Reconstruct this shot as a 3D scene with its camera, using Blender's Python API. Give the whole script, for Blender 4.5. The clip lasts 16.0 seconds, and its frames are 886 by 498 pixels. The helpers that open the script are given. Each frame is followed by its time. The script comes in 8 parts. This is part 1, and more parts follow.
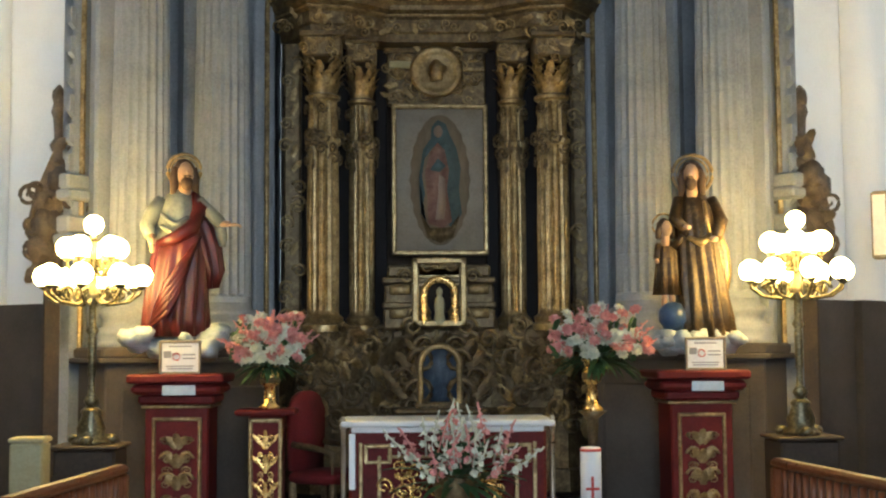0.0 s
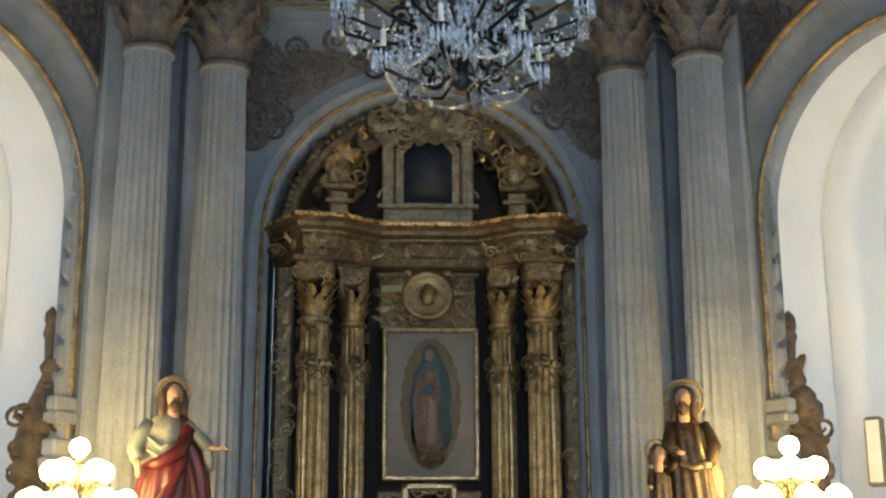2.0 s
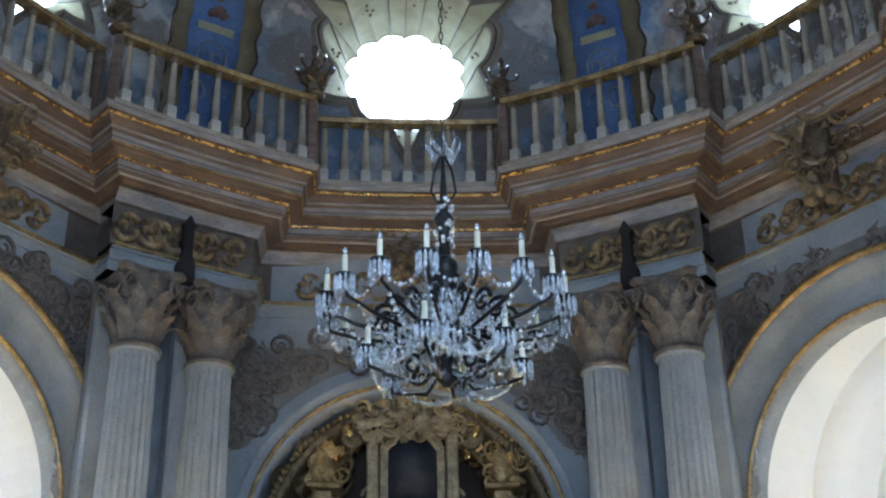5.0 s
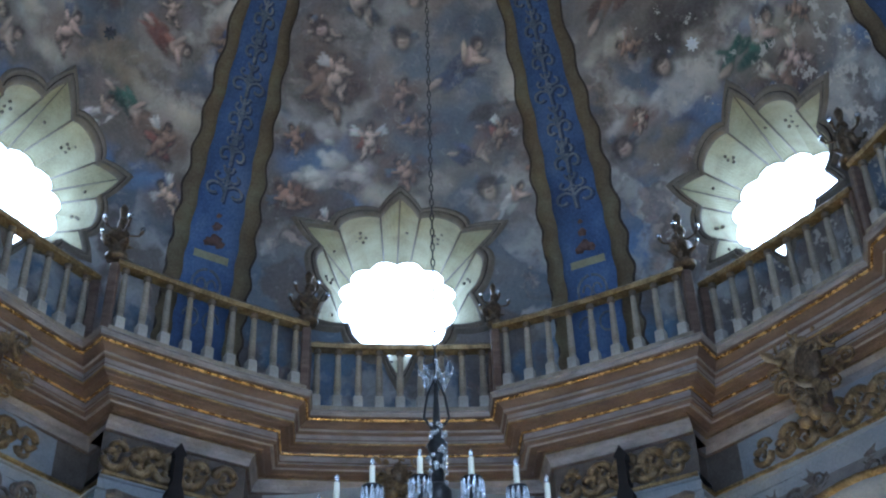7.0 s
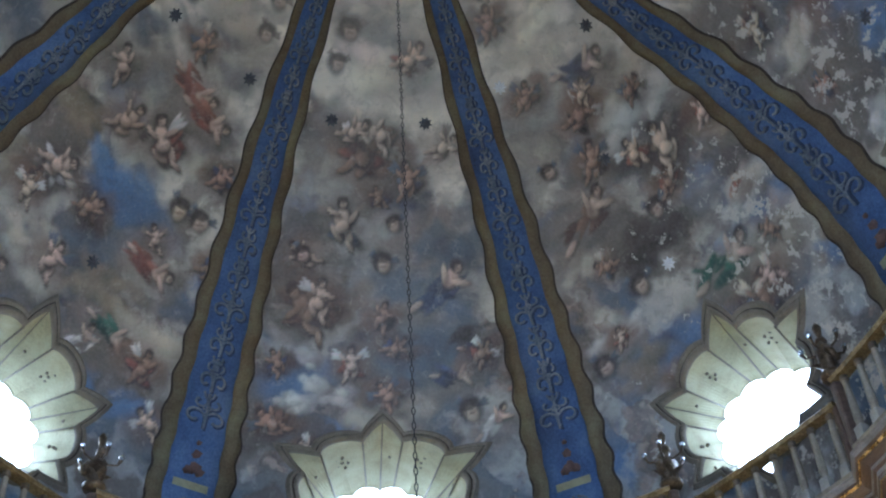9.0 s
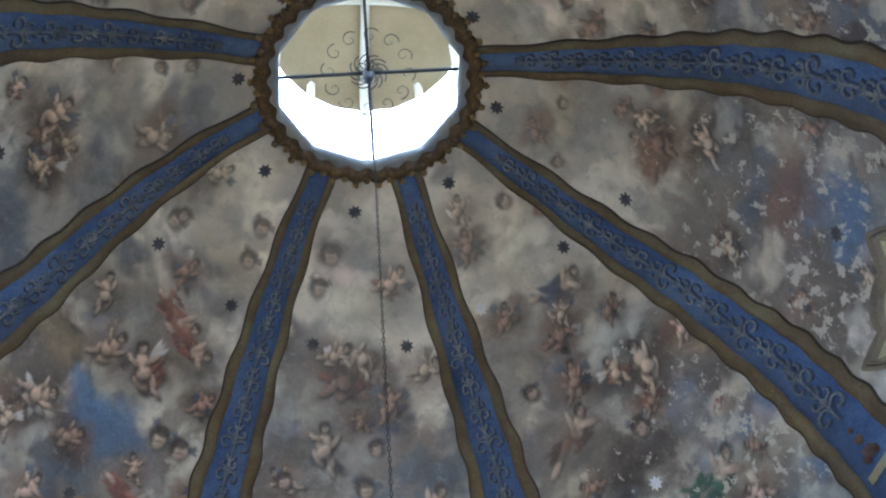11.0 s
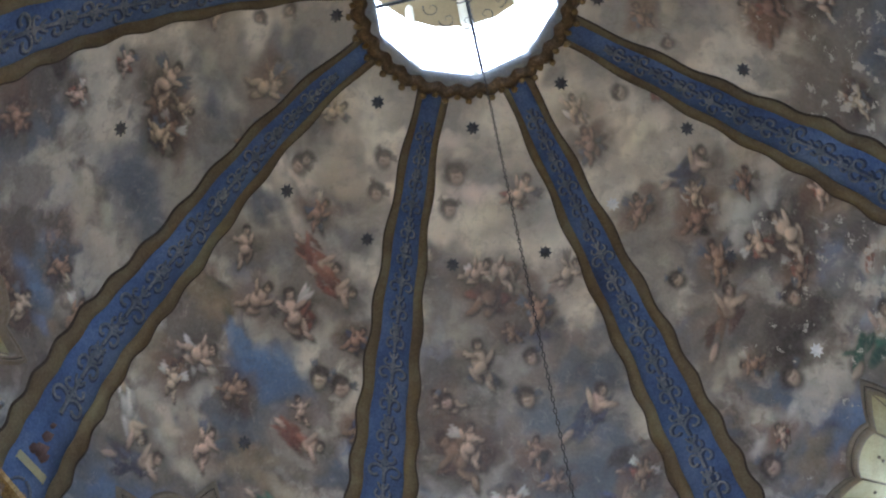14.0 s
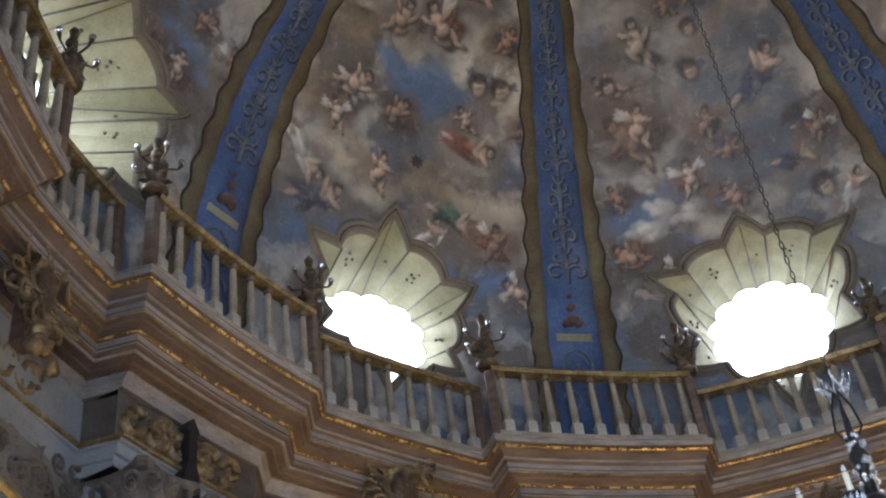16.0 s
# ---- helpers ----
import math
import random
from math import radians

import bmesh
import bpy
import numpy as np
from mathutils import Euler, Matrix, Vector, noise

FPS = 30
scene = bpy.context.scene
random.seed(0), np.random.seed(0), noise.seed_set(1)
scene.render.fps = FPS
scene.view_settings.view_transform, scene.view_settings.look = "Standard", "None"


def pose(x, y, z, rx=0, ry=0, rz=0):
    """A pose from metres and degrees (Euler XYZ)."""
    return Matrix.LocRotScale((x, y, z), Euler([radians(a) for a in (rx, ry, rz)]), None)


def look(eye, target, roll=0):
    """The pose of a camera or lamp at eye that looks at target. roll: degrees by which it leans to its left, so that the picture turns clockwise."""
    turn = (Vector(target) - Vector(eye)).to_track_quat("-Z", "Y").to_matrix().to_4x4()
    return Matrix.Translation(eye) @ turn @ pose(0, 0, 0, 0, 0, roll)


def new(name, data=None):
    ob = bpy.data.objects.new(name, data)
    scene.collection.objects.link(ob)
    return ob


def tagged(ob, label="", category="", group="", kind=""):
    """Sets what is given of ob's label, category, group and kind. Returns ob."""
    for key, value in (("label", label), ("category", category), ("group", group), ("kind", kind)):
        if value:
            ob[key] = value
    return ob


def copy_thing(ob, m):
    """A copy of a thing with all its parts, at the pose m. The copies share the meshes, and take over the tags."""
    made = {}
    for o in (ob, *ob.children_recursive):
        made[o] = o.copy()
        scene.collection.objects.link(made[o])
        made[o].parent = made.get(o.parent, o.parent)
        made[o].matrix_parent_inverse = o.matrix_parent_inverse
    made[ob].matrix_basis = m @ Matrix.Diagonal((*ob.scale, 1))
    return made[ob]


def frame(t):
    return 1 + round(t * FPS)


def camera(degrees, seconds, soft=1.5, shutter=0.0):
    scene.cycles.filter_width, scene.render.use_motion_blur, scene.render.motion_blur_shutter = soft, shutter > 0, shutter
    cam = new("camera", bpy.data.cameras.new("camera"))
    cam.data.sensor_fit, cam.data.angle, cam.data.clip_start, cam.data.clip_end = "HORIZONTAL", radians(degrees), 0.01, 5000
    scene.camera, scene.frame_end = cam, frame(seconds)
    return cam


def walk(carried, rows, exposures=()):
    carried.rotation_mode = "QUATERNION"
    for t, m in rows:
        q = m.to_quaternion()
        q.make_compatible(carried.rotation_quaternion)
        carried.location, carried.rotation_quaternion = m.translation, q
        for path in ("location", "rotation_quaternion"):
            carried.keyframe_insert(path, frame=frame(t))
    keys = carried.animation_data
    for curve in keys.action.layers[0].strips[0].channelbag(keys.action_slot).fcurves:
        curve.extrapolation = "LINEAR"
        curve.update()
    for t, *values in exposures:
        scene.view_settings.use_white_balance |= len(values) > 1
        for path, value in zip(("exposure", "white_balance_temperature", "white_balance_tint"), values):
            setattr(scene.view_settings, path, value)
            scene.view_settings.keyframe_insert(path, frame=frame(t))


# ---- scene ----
cam = camera(37.65, 16.0, soft=2.2)
EYE = (-0.37, -6.29, 1.65)
HEADING = -2.0
# seconds, then the turn of the camera in degrees (about x, y, z)
ROWS = [
    (0.0, 94.48, 0.40, -0.12), (0.5, 97.14, 0.35, -0.19), (1.0, 99.85, 0.27, -0.26), (1.5, 102.28, 0.20, -0.41),
    (2.0, 104.31, 0.20, -0.55), (2.5, 106.26, 0.23, -0.67), (3.0, 108.26, 0.32, -0.78), (3.5, 110.37, 0.44, -0.86),
    (4.0, 112.60, 0.54, -0.93), (4.2, 113.52, 0.65, -0.93), (6.3, 123.74, 1.13, -1.10), (6.5, 124.74, 1.23, -1.06),
    (7.0, 127.21, 1.37, -1.09), (7.5, 129.70, 1.64, -1.11), (8.0, 132.14, 1.94, -1.11), (8.5, 134.58, 2.30, -1.06),
    (9.0, 136.98, 2.64, -1.03), (9.5, 139.37, 3.01, -0.93), (10.0, 141.70, 3.35, -0.87), (10.2, 142.62, 3.45, -0.88),
    (12.3, 151.00, 4.54, -0.08), (12.5, 151.01, 4.58, 0.01), (13.0, 149.78, 4.53, 0.70), (13.5, 147.03, 4.45, 3.91),
    (14.0, 143.65, 4.42, 10.07), (14.5, 140.17, 4.52, 17.39), (15.0, 136.86, 5.03, 23.92), (15.5, 133.94, 5.59, 25.61),
    (16.0, 131.55, 5.79, 22.06),
]
EXPOSURE = [(0.0, 1.4, 5800, 3), (1.0, 1.36, 5750, 1), (3.0, 1.5, 5450, 6), (4.2, 1.63, 5300, 5), (6.5, 1.74, 4650, 7), (7.5, 1.63, 4700, 6), (9.0, 1.93, 4800, 6), (10.2, 2.24, 4950, 6), (12.5, 1.96, 5200, 9), (13.5, 1.92, 5300, 10), (14.5, 2.16, 5500, 12), (16.0, 1.88, 5800, 14)]
walk(cam, [(t, pose(*EYE, rx, ry, rz + HEADING)) for t, rx, ry, rz in ROWS], EXPOSURE)

# ---- world and light ----
world = bpy.data.worlds.new("sky")
scene.world = world
world.use_nodes = True
wn = world.node_tree
sky = wn.nodes.new("ShaderNodeTexSky")
sky.sky_type, sky.sun_disc = "NISHITA", False
sky.sun_elevation, sky.sun_rotation = radians(55), radians(200)
wn.links.new(sky.outputs[0], wn.nodes["Background"].inputs[0])
wn.nodes["Background"].inputs[1].default_value = 0.15


def lamp(name, kind, energy, m, size=0.2, size_y=None, color=(1, 1, 1)):
    d = bpy.data.lights.new(name, kind)
    d.energy, d.color = energy, color
    if kind == "AREA":
        d.shape, d.size, d.size_y = "RECTANGLE", size, size_y or size
    elif kind == "SUN":
        d.angle = radians(12)
    else:
        d.shadow_soft_size = size
    o = new(name, d)
    o.matrix_world = m
    return o


lamp("sun", "SUN", 1.0, look((3, -8, 30), (0.6, -1.0, 0)), color=(1.0, 0.95, 0.88))
WINDOW_W = 2.2      # each window of the dome
CHAPEL_W = 26.0     # each side chapel
GLOBE_W = 60.0      # each candelabrum
# daylight that comes in by the entrance behind the camera
lamp("entrance_daylight", "AREA", 110, look((0, -7.35, 2.9), (0, 4, 4.2)), 2.4, 4.2, (0.86, 0.93, 1.0))

# ---- materials ----


def mat(name, cols, rough=0.7, metal=0.0, scale=3.0, bump=0.3, fine=40.0, vary=0.0, stretch=(1, 1, 1), spec=0.4):
    """A node material: two sizes of noise mixed through a colour ramp, with bump from both."""
    m = bpy.data.materials.new(name)
    m.use_nodes = True
    nt = m.node_tree
    N, L = nt.nodes, nt.links
    b = N["Principled BSDF"]
    tc = N.new("ShaderNodeTexCoord")
    mp = N.new("ShaderNodeMapping")
    mp.inputs["Scale"].default_value = stretch
    L.new(tc.outputs["Object"], mp.inputs[0])
    big, small = N.new("ShaderNodeTexNoise"), N.new("ShaderNodeTexNoise")
    for n, s, d in ((big, scale, 6), (small, fine, 3)):
        n.inputs["Scale"].default_value, n.inputs["Detail"].default_value = s, d
        n.inputs["Roughness"].default_value = 0.62
        L.new(mp.outputs[0], n.inputs["Vector"])
    mix = N.new("ShaderNodeMix")
    mix.inputs[0].default_value = 0.35
    L.new(big.outputs[0], mix.inputs[2])
    L.new(small.outputs[0], mix.inputs[3])
    ramp = N.new("ShaderNodeValToRGB")
    e = ramp.color_ramp.elements
    k = len(cols)
    for i, c in enumerate(cols):
        pos = 0.3 + 0.4 * i / max(1, k - 1)
        el = e[i] if i < 2 else e.new(pos)
        el.position, el.color = pos, (*c, 1)
    L.new(mix.outputs[0], ramp.inputs[0])
    out = ramp.outputs[0]
    if vary:
        oi = N.new("ShaderNodeObjectInfo")
        hsv = N.new("ShaderNodeHueSaturation")
        mr = N.new("ShaderNodeMapRange")
        mr.inputs[3].default_value, mr.inputs[4].default_value = 1 - vary, 1 + vary
        L.new(oi.outputs["Random"], mr.inputs[0])
        L.new(mr.outputs[0], hsv.inputs["Value"])
        L.new(out, hsv.inputs["Color"])
        out = hsv.outputs[0]
    L.new(out, b.inputs["Base Color"])
    b.inputs["Metallic"].default_value = metal
    b.inputs["Specular IOR Level"].default_value = spec
    rr = N.new("ShaderNodeMapRange")
    rr.inputs[3].default_value, rr.inputs[4].default_value = max(0.05, rough - 0.12), min(1, rough + 0.12)
    L.new(mix.outputs[0], rr.inputs[0])
    L.new(rr.outputs[0], b.inputs["Roughness"])
    if bump:
        bp = N.new("ShaderNodeBump")
        bp.inputs["Strength"].default_value, bp.inputs["Distance"].default_value = bump, 0.01
        L.new(mix.outputs[0], bp.inputs["Height"])
        L.new(bp.outputs[0], b.inputs["Normal"])
    return m


def glow(name, col, strength):
    m = bpy.data.materials.new(name)
    m.use_nodes = True
    b = m.node_tree.nodes["Principled BSDF"]
    b.inputs["Base Color"].default_value = (*col, 1)
    b.inputs["Emission Color"].default_value = (*col, 1)
    b.inputs["Emission Strength"].default_value = strength
    return m


STONE = mat("grey_stone", [(0.15, 0.165, 0.185), (0.25, 0.27, 0.295), (0.35, 0.365, 0.385)], 0.75, scale=1.6, bump=0.4)
STONE_DIM = mat("dim_grey_stone", [(0.085, 0.08, 0.078), (0.15, 0.145, 0.142), (0.22, 0.21, 0.20)], 0.7, scale=2.2)
LANTERN = mat("lantern_plaster", [(0.50, 0.47, 0.36), (0.60, 0.57, 0.45), (0.66, 0.63, 0.52)], 0.85, scale=2.0)
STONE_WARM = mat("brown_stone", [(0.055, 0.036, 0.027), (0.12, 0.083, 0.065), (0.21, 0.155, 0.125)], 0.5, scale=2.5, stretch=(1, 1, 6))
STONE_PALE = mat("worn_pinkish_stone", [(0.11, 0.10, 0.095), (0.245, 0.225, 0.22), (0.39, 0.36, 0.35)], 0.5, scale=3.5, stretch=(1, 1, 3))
DADO = mat("dado_stone", [(0.034, 0.029, 0.025), (0.06, 0.051, 0.045), (0.085, 0.073, 0.065)], 0.7, scale=2.0)
PLASTER = mat("white_plaster", [(0.72, 0.71, 0.68), (0.80, 0.79, 0.76), (0.84, 0.83, 0.81)], 0.9, scale=0.9, bump=0.15)
FRIEZE = mat("frieze_ground", [(0.05, 0.042, 0.036), (0.10, 0.086, 0.075), (0.16, 0.14, 0.12)], 0.75, scale=4.0)
CAPITAL = mat("capital_stone", [(0.05, 0.043, 0.038), (0.12, 0.103, 0.09), (0.24, 0.205, 0.175)], 0.65, 0.05, scale=9.0, bump=0.8)
GOLD = mat("old_gilding", [(0.055, 0.036, 0.018), (0.27, 0.195, 0.09), (0.56, 0.435, 0.22)], 0.38, 0.65, scale=7.0, bump=0.6)
GOLD_DARK = mat("dark_gilding", [(0.035, 0.025, 0.015), (0.135, 0.098, 0.05), (0.32, 0.245, 0.13)], 0.5, 0.5, scale=9.0, bump=0.8)
GOLD_BRIGHT = mat("bright_gilding", [(0.30, 0.17, 0.06), (0.78, 0.50, 0.17), (0.92, 0.66, 0.28)], 0.27, 0.85, scale=8.0, bump=0.3)
CARVED = mat("carved_gilt_stone", [(0.06, 0.047, 0.036), (0.14, 0.112, 0.08), (0.28, 0.23, 0.15)], 0.6, 0.2, scale=8.0, bump=0.8)
BRONZE = mat("dark_bronze", [(0.035, 0.025, 0.016), (0.10, 0.072, 0.045), (0.23, 0.17, 0.105)], 0.45, 0.5, scale=10, bump=0.5)
BROWN = mat("dark_brown_paint", [(0.018, 0.013, 0.01), (0.04, 0.028, 0.02), (0.07, 0.05, 0.035)], 0.7, scale=5.0)
CREAM = mat("cream_plaster", [(0.23, 0.205, 0.115), (0.36, 0.335, 0.20), (0.45, 0.425, 0.28)], 0.85, scale=2.6, bump=0.4)
TAUPE = mat("taupe_moulding", [(0.10, 0.085, 0.065), (0.19, 0.165, 0.13), (0.27, 0.24, 0.19)], 0.8, scale=3.0)
BLUE = mat("blue_rib_paint", [(0.025, 0.04, 0.095), (0.072, 0.12, 0.26), (0.17, 0.24, 0.40)], 0.75, scale=1.3, bump=0.3)
OLIVE = mat("olive_border_paint", [(0.06, 0.04, 0.022), (0.135, 0.105, 0.06), (0.20, 0.19, 0.115)], 0.75, scale=1.8)
SCROLL = mat("scroll_paint", [(0.05, 0.065, 0.095), (0.14, 0.16, 0.20), (0.37, 0.37, 0.35)], 0.7, scale=4.0)
FLOOR = mat("floor_stone", [(0.16, 0.13, 0.11), (0.26, 0.22, 0.19), (0.33, 0.29, 0.25)], 0.35, scale=2.0)
IRON = mat("black_iron", [(0.012, 0.012, 0.013), (0.03, 0.03, 0.032), (0.05, 0.05, 0.05)], 0.5, 0.6, scale=10)
RED = mat("dark_red_paint", [(0.055, 0.006, 0.006), (0.10, 0.01, 0.01), (0.15, 0.018, 0.016)], 0.6, spec=0.2, scale=4.0)
WOOD = mat("pew_wood", [(0.06, 0.018, 0.007), (0.14, 0.045, 0.017), (0.22, 0.08, 0.032)], 0.3, scale=3.0, stretch=(6, 6, 1))
WHITE = mat("white_cloth", [(0.66, 0.68, 0.72), (0.76, 0.78, 0.80), (0.82, 0.83, 0.84)], 0.85, scale=4.0)
GLASSY = mat("crystal", [(0.55, 0.60, 0.66), (0.75, 0.80, 0.86), (0.9, 0.94, 0.98)], 0.12, 0.35, scale=30, bump=0.2, spec=1.0)
GLASSY.node_tree.nodes["Principled BSDF"].inputs["Transmission Weight"].default_value = 0.7
GLASSY.node_tree.nodes["Principled BSDF"].inputs["Metallic"].default_value = 0.12
CANDLE = mat("ivory_candle", [(0.55, 0.53, 0.42), (0.70, 0.68, 0.56), (0.78, 0.75, 0.64)], 0.5, scale=6)
# near-black for recesses: their shade is put into the colour
RECESS_SHADE = mat("recess_shade", [(0.006, 0.006, 0.008), (0.012, 0.011, 0.013), (0.02, 0.018, 0.018)], 0.9, scale=3)

# ---- mesh helpers ----


class Buf:
    """Collects pieces of geometry, to be linked as one mesh."""

    def __init__(self):
        self.v, self.f, self.n = [], [], 0

    def add(self, proto, m=None):
        v, f = proto
        v = np.asarray(v, float)
        if m is not None:
            m = np.array(m)
            v = v @ m[:3, :3].T + m[:3, 3]
        n = self.n
        self.f.extend([tuple(i + n for i in q) for q in f])
        self.v.append(v)
        self.n += len(v)
        return self

    def ob(self, name, material, parent=None, label="", smooth=True, kind=""):
        me = bpy.data.meshes.new(name)
        me.from_pydata(np.concatenate(self.v).tolist(), [], self.f)
        me.polygons.foreach_set("use_smooth", [smooth] * len(me.polygons))
        me.materials.append(material)
        me.update()
        o = new(name, me)
        if parent is not None:
            o.parent = parent
        return tagged(o, label=label, kind=kind)


def part(name, protos, material, parent, label="", smooth=True, kind=""):
    b = Buf()
    for p in protos if isinstance(protos, list) else [protos]:
        b.add(*p) if isinstance(p[-1], Matrix) else b.add(p)
    return b.ob(name, material, parent, label, smooth, kind)


def thing(name, label, category, group="", kind="", at=(0, 0, 0), turn=0):
    o = new(name)
    o.empty_display_size = 0.1
    o.matrix_basis = pose(*at, 0, 0, turn)
    return tagged(o, label, category, group, kind)


def grid(P, cu=False, cv=False):
    """A quad grid over the array P[u][v]."""
    P = np.asarray(P, float)
    nu, nv = P.shape[:2]
    f = []
    for i in range(nu if cu else nu - 1):
        a, c = i * nv, ((i + 1) % nu) * nv
        for j in range(nv if cv else nv - 1):
            k = (j + 1) % nv
            f.append((a + j, c + j, c + k, a + k))
    return P.reshape(-1, 3), f


def lathe(prof, n=16, flutes=0, depth=0.0, f0=0.0, f1=0.0):
    """Turned form from (radius, height) pairs; flutes cut between heights f0 and f1."""
    A = np.linspace(0, 2 * math.pi, n, endpoint=False)
    rows = []
    for r, z in prof:
        rr = np.full(n, float(r))
        if flutes and f0 <= z <= f1:
            rr = rr * (1 - depth * (0.5 + 0.5 * np.cos(A * flutes)) ** 0.6)
        rows.append(np.stack([rr * np.cos(A), rr * np.sin(A), np.full(n, float(z))], 1))
    v, f = grid(np.array(rows).transpose(1, 0, 2), cu=True)
    m = len(prof)
    f = f + [tuple(i * m for i in range(n))[::-1], tuple(i * m + m - 1 for i in range(n))]
    return v, f


def box(sx, sy, sz, b=0.01, at=(0, 0, 0)):
    """A box with chamfered edges, centred on at in plan, standing on at's height."""
    b = min(b, sx / 3, sy / 3, sz / 3)
    x, y = sx / 2, sy / 2
    rows = []
    for ins, z in ((b, 0), (0, b), (0, sz - b), (b, sz)):
        X, Y, c = x - ins, y - ins, b
        rows.append([(X - c, -Y, z), (X, -Y + c, z), (X, Y - c, z), (X - c, Y, z), (-X + c, Y, z), (-X, Y - c, z), (-X, -Y + c, z), (-X + c, -Y, z)])
    P = np.array(rows).transpose(1, 0, 2)
    v, f = grid(P, cu=True)
    f = f + [tuple(i * 4 for i in range(8))[::-1], tuple(i * 4 + 3 for i in range(8))]
    return v + np.array(at), f


def tube(path, r, n=6, closed=False):
    """A round bar along path; r a number or one radius for each point."""
    P = np.asarray(path, float)
    k = len(P)
    r = np.broadcast_to(np.asarray(r, float), (k,))
    T = np.roll(P, -1, 0) - np.roll(P, 1, 0)
    if not closed:
        T[0], T[-1] = P[1] - P[0], P[-1] - P[-2]
    T /= np.linalg.norm(T, axis=1)[:, None] + 1e-9
    ref = np.array([0.0, 0, 1]) if abs(T[:, 2]).mean() < 0.8 else np.array([1.0, 0, 0])
    U = np.cross(T, ref)
    U /= np.linalg.norm(U, axis=1)[:, None] + 1e-9
    W = np.cross(T, U)
    A = np.linspace(0, 2 * math.pi, n, endpoint=False)
    V = P[:, None] + r[:, None, None] * (np.cos(A)[None, :, None] * U[:, None] + np.sin(A)[None, :, None] * W[:, None])
    v, f = grid(V, cu=closed, cv=True)
    if not closed:
        f = f + [tuple(range(n)), tuple(range((k - 1) * n, k * n))[::-1]]
    return v, f


def spiral(turns=1.6, size=1.0, r=0.09, n=22):
    """A scroll in the xz plane that starts at the origin and curls up; thins to its eye."""
    t = np.linspace(0, 1, n)
    a = t * turns * 2 * math.pi
    rad = 0.5 * size * (1 - 0.85 * t)
    x, z = rad * np.cos(a) - 0.5 * size, rad * np.sin(a)
    return tube(np.stack([x, np.zeros(n), z], 1), r * size * (1.1 - 0.6 * t), 5)


def leaf(w=0.5, l=1.0, curl=0.5, nu=5, nv=7):
    """An acanthus-like leaf that rises along z, bends out along -y and has a lobed edge."""
    P = []
    for i in range(nu):
        u = i / (nu - 1) * 2 - 1
        col = []
        for j in range(nv):
            v = j / (nv - 1)
            wd = w * 0.5 * (math.sin(math.pi * min(1, v * 0.85 + 0.16)) ** 0.7) * (1 + 0.22 * math.cos(v * 22))
            col.append((u * wd, -curl * v ** 2.2 * l - 0.12 * w * (1 - u * u), l * v - 0.35 * curl * max(0, v - 0.7) * l * 2))
        P.append(col)
    return grid(np.array(P))


def blob(r=1.0, seed=0, rough=0.3, squash=(1, 1, 1)):
    """A lumpy rounded form."""
    rng = np.random.RandomState(seed)
    nu, nv = 9, 6
    P = np.zeros((nu, nv, 3))
    for j in range(nv):
        th = math.pi * (j + 0.001) / (nv - 1 + 0.002)
        for i in range(nu):
            a = 2 * math.pi * i / nu
            k = r * (1 + (rng.rand() - 0.5) * rough * 2 * (0 < j < nv - 1))
            P[i, j] = (k * math.sin(th) * math.cos(a) * squash[0], k * math.sin(th) * math.sin(a) * squash[1], k * math.cos(th) * squash[2])
    return grid(P, cu=True)


def mirror_x(proto):
    v, f = proto
    return v * np.array([-1, 1, 1]), [q[::-1] for q in f]


def ring_sweep(path, prof, closed=True):
    """Sweeps (out, height) pairs along a plan path; out is measured to the path's right, with mitred corners."""
    P = np.asarray(path, float)
    n = len(P)
    nxt, prv = np.roll(P, -1, 0), np.roll(P, 1, 0)
    if not closed:
        nxt[-1], prv[0] = 2 * P[-1] - P[-2], 2 * P[0] - P[1]
    a, b = P - prv, nxt - P
    a /= np.linalg.norm(a, axis=1)[:, None]
    b /= np.linalg.norm(b, axis=1)[:, None]
    na, nb = np.stack([a[:, 1], -a[:, 0]], 1), np.stack([b[:, 1], -b[:, 0]], 1)
    m = na + nb
    m /= np.maximum(0.55, (m * m).sum(1) / 2)[:, None]
    V = np.zeros((n, len(prof), 3))
    for j, (o, z) in enumerate(prof):
        V[:, j, :2] = P + m * o
        V[:, j, 2] = z
    return grid(V, cu=closed)


def arch_sweep(c, u, w, zs, z0, prof, nrm, n=28):
    """Sweeps (grow, proud) pairs round an arched opening: jambs from z0 to the spring zs, then the half round of radius w.
    c: plan centre; u: plan direction along the wall; nrm: plan direction into the room."""
    pts = [(-w, z0, -1, 0)] + [(-w * math.cos(a), zs + w * math.sin(a), -math.cos(a), math.sin(a)) for a in np.linspace(0, math.pi, n)] + [(w, z0, 1, 0)]
    V = []
    for s, z, ds, dz in pts:
        V.append([(c[0] + u[0] * (s + ds * g) + nrm[0] * p, c[1] + u[1] * (s + ds * g) + nrm[1] * p, z + dz * g) for g, p in prof])
    return grid(np.array(V))

